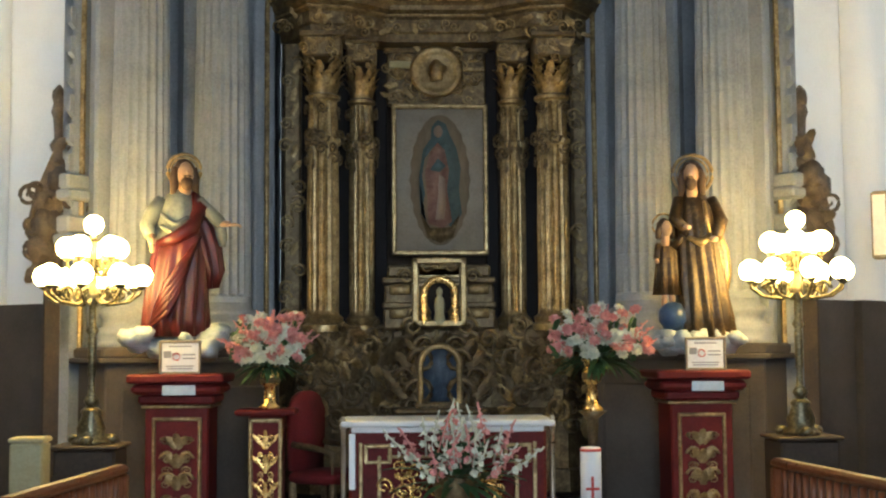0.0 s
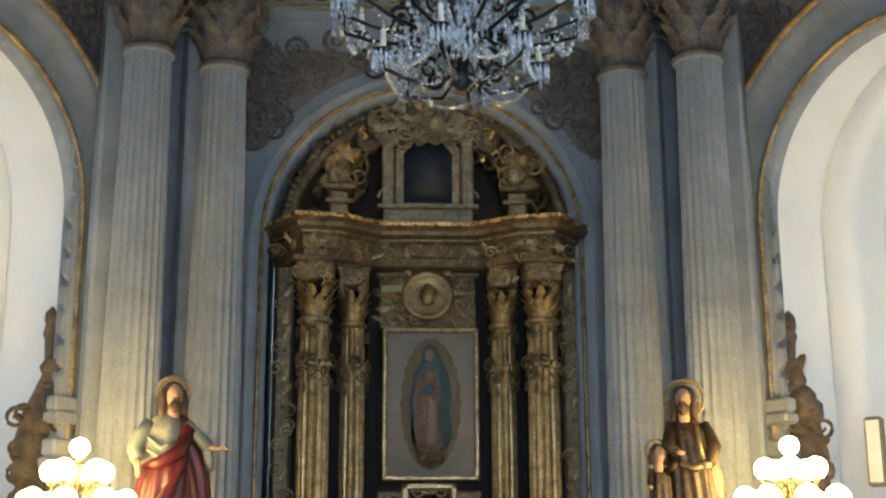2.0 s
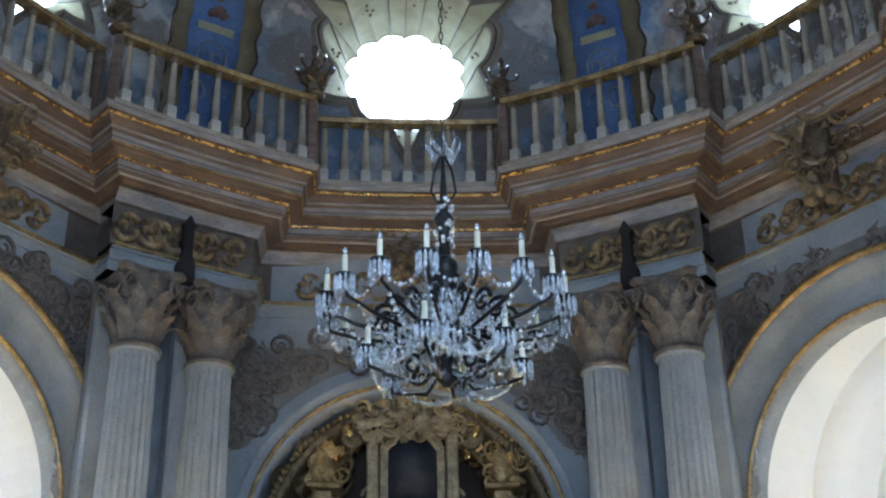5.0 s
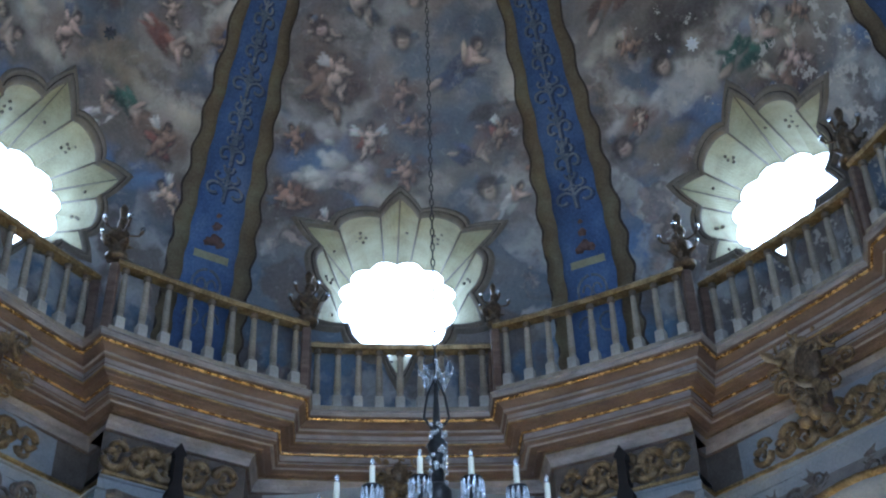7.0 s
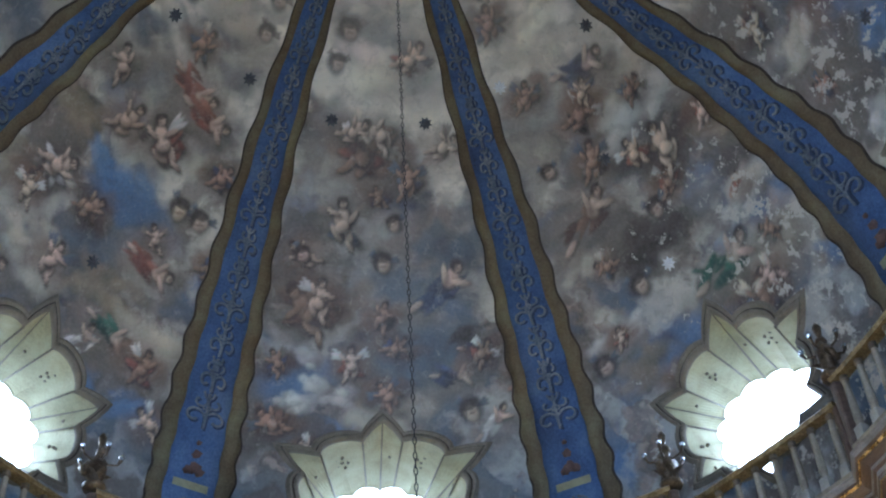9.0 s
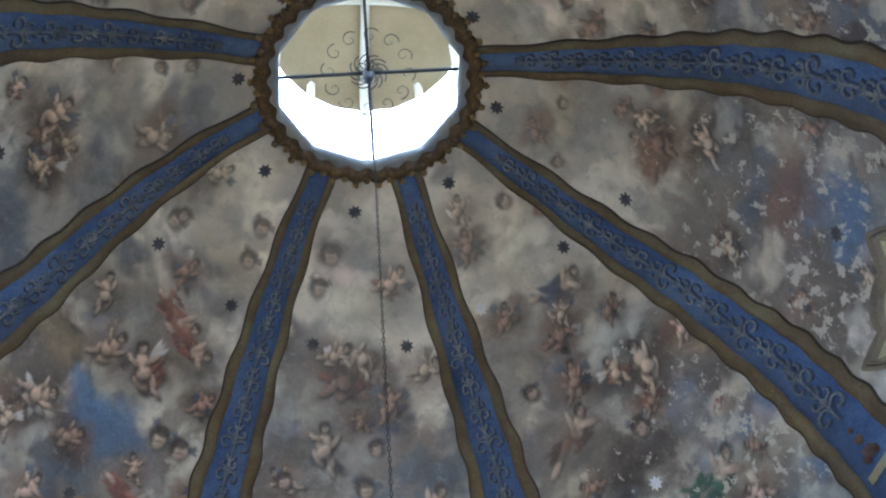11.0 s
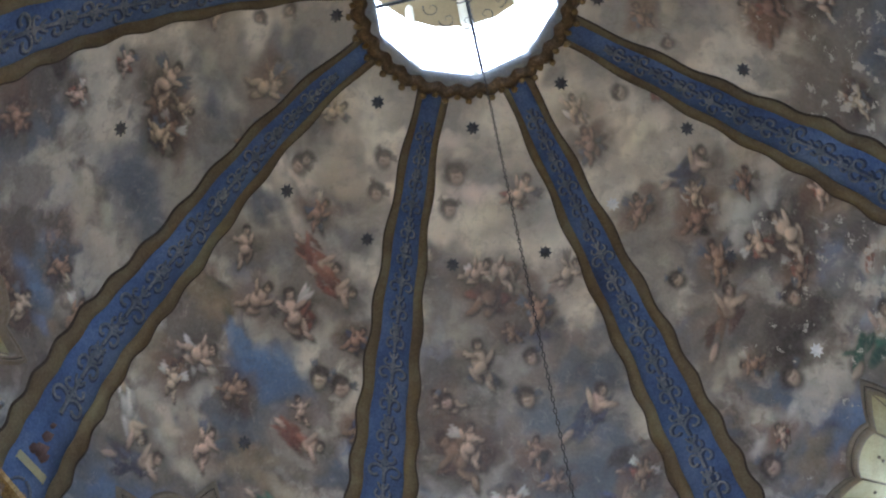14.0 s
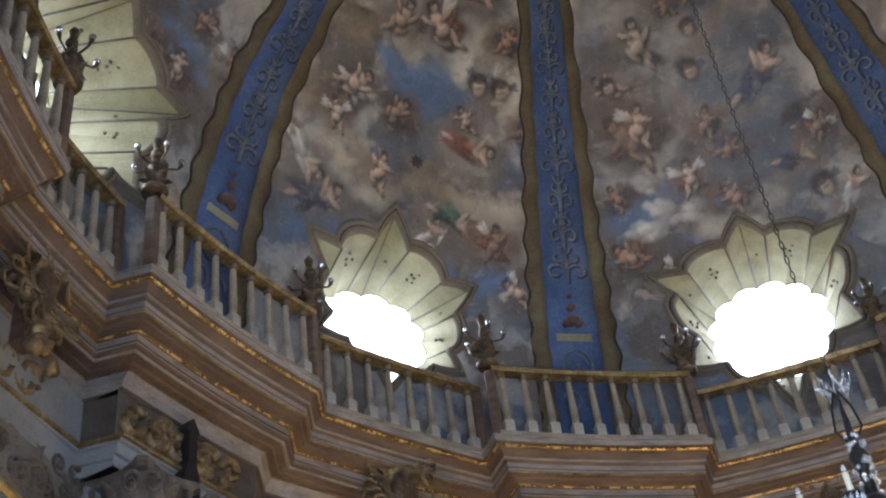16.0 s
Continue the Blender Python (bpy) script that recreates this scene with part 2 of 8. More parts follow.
# ---- the large structure ----
AR, BR = 4.96, 6.08          # half axes of the gallery rail
ZC = 8.74                    # top of the great cornice
RAIL = 9.60                  # top of the gallery rail
SEG = [(-12, 12, 1.0, 0.04), (12.8, 39, 0.935, 0.05), (39.4, 59.5, 1.003, 0.03), (61.8, 83.3, 0.955, 0.05), (84.0, 96.0, 1.02, 0.02)]
SEG += [(180 - b, 180 - a, s, w) for a, b, s, w in SEG[3:0:-1]] + [(168, 192, 1.0, 0.04)]
SEG += [(360 - b, 360 - a, s, w) for a, b, s, w in SEG[7:0:-1]]


def on_rail(deg, s=1.0):
    return np.array([AR * s * math.sin(radians(deg)), BR * s * math.cos(radians(deg))])


def seg_points(k, n=7):
    """Points along one bay of the gallery: nearly straight, bowed out a little."""
    a, b, s, bow = SEG[k]
    p, q = on_rail(a, s), on_rail(b, s)
    out = (p + q) / np.linalg.norm(p + q)
    t = np.linspace(0, 1, n)
    return p + (q - p) * t[:, None] + out * (bow * 4 * t * (1 - t))[:, None]


RING = np.concatenate([seg_points(k) for k in range(16)])   # runs clockwise from above: right is inwards

floor = tagged(part("floor", grid(np.array([[(x, y, 0) for y in np.linspace(-14, 10, 13)] for x in np.linspace(-9, 9, 10)])), FLOOR, None, kind="structure"), "brown-grey polished stone church floor")
step = tagged(part("sanctuary_step", box(7.4, 4.4, 0.16, 0.02, (0, 5.1, 0.0)), FLOOR, None, kind="structure"), "low stone step under the altar")

# wall panels: plan ends, arched opening (half width, spring height)
WALLS = [
    ("wall_altar", (-1.9, 6.5), (1.9, 6.5), (1.55, 5.02)),
    ("wall_pier_1", (1.9, 6.5), (3.03, 5.87), None),
    ("wall_chapel_1", (3.03, 5.87), (5.29, 2.69), (1.5, 4.98)),
    ("wall_pier_2", (5.29, 2.69), (5.56, 1.5), None),
    ("wall_chapel_2", (5.56, 1.5), (5.56, -1.5), (1.05, 5.05)),
    ("wall_pier_3", (5.56, -1.5), (5.29, -2.69), None),
    ("wall_chapel_3", (5.29, -2.69), (3.03, -5.87), (1.5, 4.98)),
    ("wall_pier_4", (3.03, -5.87), (1.9, -6.5), None),
    ("wall_entrance", (1.9, -6.5), (-1.9, -6.5), (1.5, 4.2)),
]
WALLS += [(n.replace("wall_", "wall_west_"), (-q[0], q[1]), (-p[0], p[1]), o) for n, p, q, o in WALLS[7:0:-1]]
WALL_TOP = 8.7


def wall_panel(name, p, q, opening):
    p, q = np.array(p), np.array(q)
    ln = np.linalg.norm(q - p)
    u, m = (q - p) / ln, (p + q) / 2
    inn = np.array([u[1], -u[0]])
    T = 0.12 if "chapel" in name else 0.75
    b = Buf()

    def quad(s0, s1, za0, za1, zb0, zb1):
        """One piece of wall between s0 and s1, from height za to zb at each end, with its thickness."""
        V = []
        for o in (0, -T):
            for s, z in ((s0, za0), (s1, za1), (s1, zb1), (s0, zb0)):
                V.append((*(m + u * s + inn * o), z))
        b.add((np.array(V), [(0, 1, 2, 3), (7, 6, 5, 4), (0, 4, 5, 1), (2, 6, 7, 3)]))

    if opening is None:
        quad(-ln / 2, ln / 2, 0, 0, WALL_TOP, WALL_TOP)
    else:
        w, zs = opening
        quad(-ln / 2, -w, 0, 0, WALL_TOP, WALL_TOP)
        quad(w, ln / 2, 0, 0, WALL_TOP, WALL_TOP)
        A = np.linspace(math.pi, 0, 33)
        for a0, a1 in zip(A[:-1], A[1:]):
            quad(w * math.cos(a0), w * math.cos(a1), zs + w * math.sin(a0), zs + w * math.sin(a1), WALL_TOP, WALL_TOP)
        for s in (-w, w):
            V = [(*(m + u * s + inn * o), z) for o in (0, -T) for z in (0, zs)]
            b.add((np.array(V), [(0, 1, 3, 2)]))
    o = b.ob(name, STONE, smooth=False, kind="structure")
    tagged(o, "blue-grey stone wall with an arched opening" if opening else "blue-grey stone wall behind paired columns")
    if opening:
        w, zs = opening
        prof = [(0.0, -0.11), (0.0, 0.03), (0.05, 0.06), (0.09, 0.04), (0.12, 0.03), (0.24, 0.05), (0.30, 0.05), (0.34, 0.10), (0.42, 0.12), (0.46, 0.06), (0.46, 0)]
        if name == "wall_altar":
            prof = [(0.0, -0.3), (0.0, 0.03), (0.03, 0.05), (0.13, 0.05), (0.16, 0.09), (0.2, 0.1), (0.22, 0)]
        g_ = 1.0 if name == "wall_altar" else 1.32
        part("archivolt", arch_sweep(m, u, w, zs, 1.7, [(g_ * x, y) for x, y in prof], inn), STONE, o)
        part("gilt_moulding", arch_sweep(m, u, w, zs, 1.7, [(0.045, 0.055), (0.06, 0.085), (0.085, 0.085), (0.10, 0.04)], inn), GOLD, o, "worn gilt moulding")
        if name != "wall_altar":
            part("gilt_moulding", arch_sweep(m, u, w, zs, 4.9, [(0.53, 0.11), (0.55, 0.15), (0.60, 0.15), (0.62, 0.05)], inn), GOLD, o, "worn gilt moulding")
            # small carved teeth down the jambs
            teeth = Buf()
            for sgn in (-1, 1):
                for k in range(11):
                    z = 2.7 + k * 0.27
                    c = m + u * sgn * (w - 0.03) + inn * 0.02
                    V = np.array([(0, 0, 0), (-0.055, 0, 0.05), (-0.055, 0, 0.2), (0, 0, 0.2), (0, 0.05, 0), (-0.055, 0.05, 0.05), (-0.055, 0.05, 0.2), (0, 0.05, 0.2)])
                    V[:, 0] *= sgn
                    W = np.stack([c[0] + u[0] * V[:, 0] + inn[0] * V[:, 1], c[1] + u[1] * V[:, 0] + inn[1] * V[:, 1], z + V[:, 2]], 1)
                    teeth.add((W, [(0, 1, 2, 3), (7, 6, 5, 4), (0, 4, 5, 1), (1, 5, 6, 2), (2, 6, 7, 3), (3, 7, 4, 0)]))
            teeth.ob("carved_teeth", STONE, o, smooth=False)
    return o, m, u, inn


def side_chapel(i, m, u, inn, w):
    """A white plastered chapel behind an arch: walls and round vault; an added, unseen lamp lights it."""
    W, D, zs = w + 0.35, 2.3, 5.15
    near, far = m - inn * 0.11, m - inn * (0.11 + D)
    A = np.linspace(math.pi, 0, 25)
    prof = [(-W, 0)] + [(W * math.cos(a), zs + W * 0.98 * math.sin(a)) for a in A] + [(W, 0)]
    V = [[(*(c + u * s), z) for s, z in prof] for c in (near, far)]
    b = Buf().add(grid(np.array(V)))
    b.add((np.array([(*(far + u * s), z) for s, z in prof]), [tuple(range(len(prof)))]))
    o = b.ob("wall_white_%d" % i, PLASTER, kind="structure", smooth=False)
    tagged(o, "smooth white plaster side chapel with a round vault")
    # a flat rib inside the vault
    part("vault_rib", arch_sweep(m - inn * 1.5, u, W - 0.16, zs, 2.125, [(0, -0.2), (0, 0.2), (0.15, 0.2)], inn), PLASTER, o)
    dado = Buf()
    for s0, s1, o0, o1 in ((-W + 0.02, -W + 0.08, 0, D), (W - 0.08, W - 0.02, 0, D), (-W, W, D - 0.07, D - 0.01), (-W + 0.02, -W + 0.17, 1.19, 1.59), (W - 0.17, W - 0.02, 1.19, 1.59)):
        V = [(*(near - inn * oo + u * ss), z) for z in (0, 2.12) for ss, oo in ((s0, o0), (s1, o0), (s1, o1), (s0, o1))]
        dado.add((np.array(V), [(0, 1, 2, 3), (7, 6, 5, 4), (0, 1, 5, 4), (1, 2, 6, 5), (2, 3, 7, 6), (3, 0, 4, 7)]))
    tagged(dado.ob("dado_%d" % i, DADO, smooth=False, kind="structure"), "grey-brown stone wainscot below white plaster")
    return near


niches = []
for name, p, q, op in WALLS:
    o, m, u, inn = wall_panel(name, p, q, op)
    if op and "chapel" in name:
        niches.append((m, u, inn, op[0]))
for i, (m, u, inn, w) in enumerate(niches):
    near = side_chapel(i + 1, m, u, inn, w)
    # unseen lamp added at the chapel wall that is turned from the altar; no window is cut there
    sg = -1 if (u[1] > 0) else 1
    eye = near - inn * 1.3 + u * sg * (w + 0.3)
    tgt = near - inn * 1.3 - u * sg * 3
    lamp("chapel_fill_light", "AREA", CHAPEL_W, look((*eye, 4.2), (*tgt, 3.9)), 1.0, 2.2, (0.95, 0.97, 1.0))

# entablature, in three courses that follow the bays
architrave = part("architrave", ring_sweep(RING, [(-0.9, 7.30), (-0.58, 7.30), (-0.58, 7.40), (-0.55, 7.41), (-0.55, 7.51), (-0.52, 7.52), (-0.50, 7.57), (-0.9, 7.57)]), STONE, None, smooth=False, kind="structure")
tagged(architrave, "blue-grey stone architrave over the columns")
frieze = part("frieze", ring_sweep(RING, [(-0.58, 7.57), (-0.58, 8.03)]), FRIEZE, None, smooth=False, kind="structure")
tagged(frieze, "dull brown frieze with gilt foliage")
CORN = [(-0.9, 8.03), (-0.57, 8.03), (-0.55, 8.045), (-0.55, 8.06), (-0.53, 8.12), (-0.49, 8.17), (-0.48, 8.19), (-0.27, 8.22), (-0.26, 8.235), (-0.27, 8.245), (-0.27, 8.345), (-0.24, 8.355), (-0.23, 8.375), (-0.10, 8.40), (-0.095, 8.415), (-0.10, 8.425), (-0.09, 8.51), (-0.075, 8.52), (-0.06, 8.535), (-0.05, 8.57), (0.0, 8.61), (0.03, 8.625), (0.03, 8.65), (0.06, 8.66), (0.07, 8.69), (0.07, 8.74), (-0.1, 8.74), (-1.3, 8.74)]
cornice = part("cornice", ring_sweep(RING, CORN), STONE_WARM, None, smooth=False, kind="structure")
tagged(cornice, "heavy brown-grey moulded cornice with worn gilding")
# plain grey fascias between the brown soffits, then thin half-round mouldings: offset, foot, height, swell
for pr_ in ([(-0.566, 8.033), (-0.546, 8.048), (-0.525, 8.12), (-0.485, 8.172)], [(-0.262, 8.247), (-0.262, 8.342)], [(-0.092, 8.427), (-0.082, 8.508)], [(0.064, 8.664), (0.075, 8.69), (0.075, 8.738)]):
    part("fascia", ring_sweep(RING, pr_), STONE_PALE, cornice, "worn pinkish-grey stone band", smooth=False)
for o_, z_, h_, b_, mt, nm in ((-0.262, 8.262, 0.014, 0.012, STONE_WARM, "brown_moulding"), (-0.092, 8.45, 0.012, 0.01, STONE_WARM, "brown_moulding"), (-0.25, 8.345, 0.022, 0.018, GOLD_BRIGHT, "gilt_moulding"), (-0.1, 8.405, 0.018, 0.014, GOLD, "gilt_moulding"), (-0.275, 8.228, 0.018, 0.014, GOLD, "gilt_moulding"),
                               (-0.06, 8.535, 0.026, 0.018, STONE_PALE, "grey_moulding"), (0.02, 8.622, 0.03, 0.025, GOLD_BRIGHT, "gilt_moulding"), (-0.49, 8.172, 0.018, 0.014, GOLD_DARK, "gilt_moulding"), (0.07, 8.715, 0.016, 0.02, STONE_PALE, "grey_moulding")):
    part(nm, ring_sweep(RING, [(o_ + b_ * math.sin(math.pi * s_ / 6) ** 0.7, z_ + h_ * (1 - math.cos(math.pi * s_ / 6)) / 2) for s_ in range(7)]), mt, cornice, smooth=False)
for o0, o1, b_, mt in ((-0.44, -0.40, 0.014, STONE_WARM), (-0.335, -0.295, 0.016, STONE_PALE), (-0.17, -0.135, 0.014, STONE_WARM)):
    zz0 = 8.19 + 0.03 * (o0 + 0.48) / 0.21 if o0 < -0.27 else 8.385
    part("soffit_moulding", ring_sweep(RING, [(o0 + (o1 - o0) * s_ / 5, zz0 + 0.006 - b_ * math.sin(math.pi * s_ / 5)) for s_ in range(6)]), mt, cornice, smooth=False)
part("gilt_fillet", ring_sweep(RING, [(-0.51, 7.535), (-0.485, 7.54), (-0.485, 7.572), (-0.51, 7.577)]), GOLD, architrave, smooth=False)
# soffits over the paired columns
for k in range(1, 16, 2):
    P = seg_points(k, 3)
    u_ = (P[2] - P[0]) / np.linalg.norm(P[2] - P[0])
    o_ = np.array([-u_[1], u_[0]])
    o_ = o_ if o_ @ P[1] > 0 else -o_
    V = [(*(P[e] + u_ * s_ * 0.54 + o_ * d_), z_) for z_ in (7.293, 7.56) for e, s_, d_ in ((0, 1, 0.59), (2, -1, 0.59), (2, -1, 1.2), (0, 1, 1.2))]
    part("soffit", (np.array(V), [(0, 1, 2, 3), (4, 5, 6, 7), (0, 1, 5, 4), (1, 2, 6, 5), (2, 3, 7, 6), (3, 0, 4, 7)]), STONE, architrave, smooth=False)

# ---- dome ----
AD, BD, ZB, HD, PD = 5.3, 6.4, 8.9, 6.0, 1.8


K_TOP = 0.96


def dome_r(k):
    """Radius as a share of the base, at the height k (0 base, 1 crown)."""
    return max(0.0, 1 - max(0.0, k) ** PD) ** (1 / PD)


def dome_pt(deg, k, lift=0.0):
    """A point of the dome's inner face at the bearing deg, lifted towards the room."""
    r = dome_r(k)
    a = radians(deg)
    bd = BD - (BD - AD) * max(0.0, (k - 0.5) / (K_TOP - 0.5)) ** 2
    p = np.array([AD * r * math.sin(a), bd * r * math.cos(a), ZB + HD * k])
    n = np.array([math.sin(a) * max(r, 0.01) ** (PD - 1) / AD, math.cos(a) * max(r, 0.01) ** (PD - 1) / BD, max(k, 0.001) ** (PD - 1) / HD])
    return p - n / np.linalg.norm(n) * lift


WINDOWS = [0, 49, 90, 131, 180, 229, 270, 311]
RIBS = [25.2, 69.3, 105.0, 154.8, 205.2, 252.5, 290.7, 334.8]
RIB_BEND = {25.2: (0, -0.5, -1.5, -5.0), 69.3: (2.6, 1.8, -0.8, -8.5), 105.0: (0, 0, -0.5, -3.0), 290.7: (-1.7, -1.7, 0, 0)}


def rib_deg(deg, k):
    """Bearing of a rib's middle at the height k."""
    return deg + float(np.interp(k, (0.3, 0.5, 0.68, 0.95), RIB_BEND.get(deg, (0, 0, 0, 0))))


def star(th):
    """Outline of the windows: six points with round lobes between; 1 is the reach of a point. th from the top."""
    a = (th / (math.pi / 3)) % 1.0
    d = min(a, 1 - a)          # 0 at a point, 0.5 in the middle of a lobe
    if d < 0.22:
        return 1.0 - 1.2 * d
    c = (d - 0.22) / 0.28
    return 0.736 + 0.075 * math.sqrt(max(0, 1 - (1 - c) ** 2))


def scalloped(th):
    """Outline of the clear opening: a ring of small round lobes."""
    return 0.86 + 0.10 * abs(math.sin(6 * th))


def win_shape(deg):
    """Plan bearing and axis of a window; half width, middle, rise and fall of its star; how far out and how high the opening lies."""
    if deg % 90 == 0:
        return deg, deg, 1.2, 10.66, 0.80, 1.27, 0.62, 10.92
    sg = 1 if deg in (49, 229) else -1
    b, ax = DIAG[:2]
    mid = 0 if deg in (49, 311) else 180
    return (mid + sg * b, mid + sg * ax, *DIAG[2:])


DIAG = (48.5, 38.2, 1.02, 10.30, 1.10, 0.74, 0.69, 10.80)


def win_frame(deg):
    b, ax = (radians(v) for v in win_shape(deg)[:2])
    p = np.array([AD * math.sin(b), BD * math.cos(b)])
    n = np.array([math.sin(ax), math.cos(ax)])
    return p, n, np.array([n[1], -n[0]])


def star_on_dome(deg, th, grow=1.0, lift=0.0):
    """The outer outline of a window, where it meets the dome's face."""
    p, n, t = win_frame(deg)
    wx, z0, zu, zd = win_shape(deg)[2:6]
    r = star(th) * grow
    uu, z = wx * (1 + 0.16 * math.cos(th)) * r * math.sin(th), z0 + (zu if math.cos(th) > 0 else zd) * r * math.cos(th)
    k = (z - ZB) / HD
    q = p + t * uu
    # walk inwards along the axis until the dome's face is met
    lo, hi = -1.5, 3.5
    for _ in range(30):
        mid = (lo + hi) / 2
        w = q - n * mid
        if math.hypot(w[0] / AD, w[1] / BD) > dome_r(k):
            lo = mid
        else:
            hi = mid
    w = q - n * (lo + lift)
    return np.array([w[0], w[1], z])


def opening_pt(deg, th):
    """The scalloped rim of the clear opening."""
    p, n, t = win_frame(deg)
    do, zo = win_shape(deg)[6:]
    r = scalloped(th)
    return np.array((*(p + n * do + t * 0.78 * r * math.sin(th)), zo + (0.68 if math.cos(th) > 0 else 0.85) * r * math.cos(th)))


STAR_R = np.array([star(a) for a in np.linspace(0, 2 * math.pi, 1441)])


def in_star(deg, P):
    """Which of the points P lie inside the outline of a window."""
    p, n, t = win_frame(deg)
    wx, z0, zu, zd = win_shape(deg)[2:6]
    d = P[:, :2] - p
    z = P[:, 2] - z0
    z = z / np.where(z > 0, zu, zd)
    uu = (d @ t) / wx
    for _ in range(3):
        th = np.arctan2(uu, z)
        uu = (d @ t) / (wx * (1 + 0.16 * np.cos(th)))
    th = np.arctan2(uu, z) % (2 * math.pi)
    return (np.hypot(uu, z) < STAR_R[np.round(th / (2 * math.pi) * 1440).astype(int)]) & (d @ n > -2.5)


# where the painted figures stand on the vault: bearing, height share, half size in metres
PUTTI = [(-60, 0.74, 0.22), (-60, 0.91, 0.18), (-53, 0.7, 0.25), (-46, 0.71, 0.29), (-58, 0.59, 0.25), (-60, 0.53, 0.18), (-85, 0.73, 0.2), (-80, 0.87, 0.25), (8, 0.88, 0.21), (-7, 0.81, 0.19), (14, 0.79, 0.2), (-8, 0.71, 0.27), (-15, 0.66, 0.2), (-5, 0.52, 0.2), (36, 0.92, 0.17),
         (55, 0.66, 0.29), (78, 0.64, 0.16), (-93, 0.76, 0.26), (-99, 0.71, 0.14), (-144, 0.92, 0.17), (132, 0.91, 0.24), (86, 0.42, 0.16), (-40, 0.6, 0.16), (50, 0.68, 0.2)]
BROWNS = [(-51, 0.58, 0.2), (-89, 0.75, 0.24), (-4, 0.79, 0.31), (5, 0.76, 0.21), (-13, 0.59, 0.34), (0, 0.59, 0.18), (16, 0.52, 0.17), (33, 0.89, 0.2), (35, 0.81, 0.18), (45, 0.76, 0.23), (53, 0.62, 0.19), (56, 0.38, 0.27), (85, 0.78, 0.24), (-84, 0.4, 0.25), (-35, 0.42, 0.21), (-60, 0.55, 0.16), (-82, 0.88, 0.21), (-85, 0.74, 0.2), (-119, 0.79, 0.23), (78, 0.91, 0.16), (125, 0.82, 0.28), (115, 0.71, 0.15), (89, 0.78, 0.25), (78, 0.65, 0.15)]
HEADS = [(-59, 0.85, 0.14), (-37, 0.9, 0.13), (-36, 0.87, 0.13), (-38, 0.65, 0.16), (-34, 0.65, 0.16), (-12, 0.9, 0.16), (-14, 0.87, 0.13), (2, 0.71, 0.12), (0, 0.66, 0.15), (51, 0.9, 0.12), (34, 0.72, 0.12), (49, 0.6, 0.15), (42, 0.52, 0.16), (33, 0.43, 0.16), (72, 0.88, 0.09), (-15, 0.66, 0.12), (13, 0.43, 0.17), (-119, 0.89, 0.14), (89, 0.89, 0.09), (119, 0.87, 0.11), (-99, 0.88, 0.1), (-99, 0.91, 0.1), (-58, 0.86, 0.1)]
DRAPED = [("red", -45, 0.78, 0.29), ("red", -40, 0.76, 0.29), ("red", -39, 0.56, 0.29), ("red", 61, 0.54, 0.12), ("navy", 10, 0.62, 0.34), ("navy", 11, 0.49, 0.23), ("navy", 49, 0.8, 0.31), ("navy", -60, 0.39, 0.33), ("navy", 15, 0.52, 0.2), ("brown", 38, 0.64, 0.36),
          ("green", 54, 0.46, 0.38), ("white", -63, 0.44, 0.3), ("white", 16, 0.4, 0.23), ("green", -41, 0.44, 0.27), ("white", -44, 0.4, 0.24), ("white", -88, 0.4, 0.2)]
CLOUDS = [("white", -14, 0.52, 0.27), ("white", 60, 0.51, 0.21), ("white", 36, 0.47, 0.3), ("white", -8, 0.46, 0.27), ("white", -14, 0.44, 0.2), ("cream", -36, 0.44, 0.39), ("cream", -56, 0.48, 0.35), ("cream", -34, 0.71, 0.33), ("cream", -63, 0.75, 0.38), ("cream", 63, 0.52, 0.25), ("cream", 81, 0.57, 0.29),
          ("cream", -42, 0.86, 0.39), ("cream", 94, 0.75, 0.36), ("cream", 111, 0.57, 0.27), ("cream", -121, 0.74, 0.33), ("blue", -47, 0.63, 0.5), ("blue", -34, 0.34, 0.32), ("blue", -81, 0.43, 0.34), ("ochre", -62, 0.65, 0.37)]
SKIES = [("dun", 80, 0.68, 0.9), ("brown", 88, 0.56, 0.7), ("dun", 76, 0.5, 0.7), ("brown", 92, 0.74, 0.5), ("umber", 0, 0.52, 0.6), ("dun", -10, 0.5, 0.6), ("slate", 8, 0.55, 0.6), ("umber", 45, 0.56, 0.5), ("dun", 52, 0.66, 0.6), ("slate", -50, 0.5, 0.5), ("ochre", 0, 0.41, 0.4), ("grey", 11, 0.48, 0.3), ("grey", 16, 0.4, 0.27), ("grey", 35, 0.43, 0.25), ("grey", 55, 0.45, 0.31), ("grey", 57, 0.56, 0.25), ("grey", -91, 0.83, 0.48), ("grey", 81, 0.9, 0.22), ("navy", -53, 0.45, 0.37), ("navy", -37, 0.76, 0.25), ("navy", 5, 0.73, 0.3), ("navy", 42, 0.41, 0.29), ("white", 12, 0.85, 0.3), ("pale", 38, 0.87, 0.5), ("pale", 55, 0.86, 0.39),
         ("pale", 0, 0.87, 0.5), ("pale", -47, 0.9, 0.5), ("white", 123, 0.75, 0.33), ("white", 119, 0.91, 0.36), ("white", 178, 0.94, 0.5), ("grey", -40, 0.82, 0.3), ("grey", 40, 0.95, 0.2)]
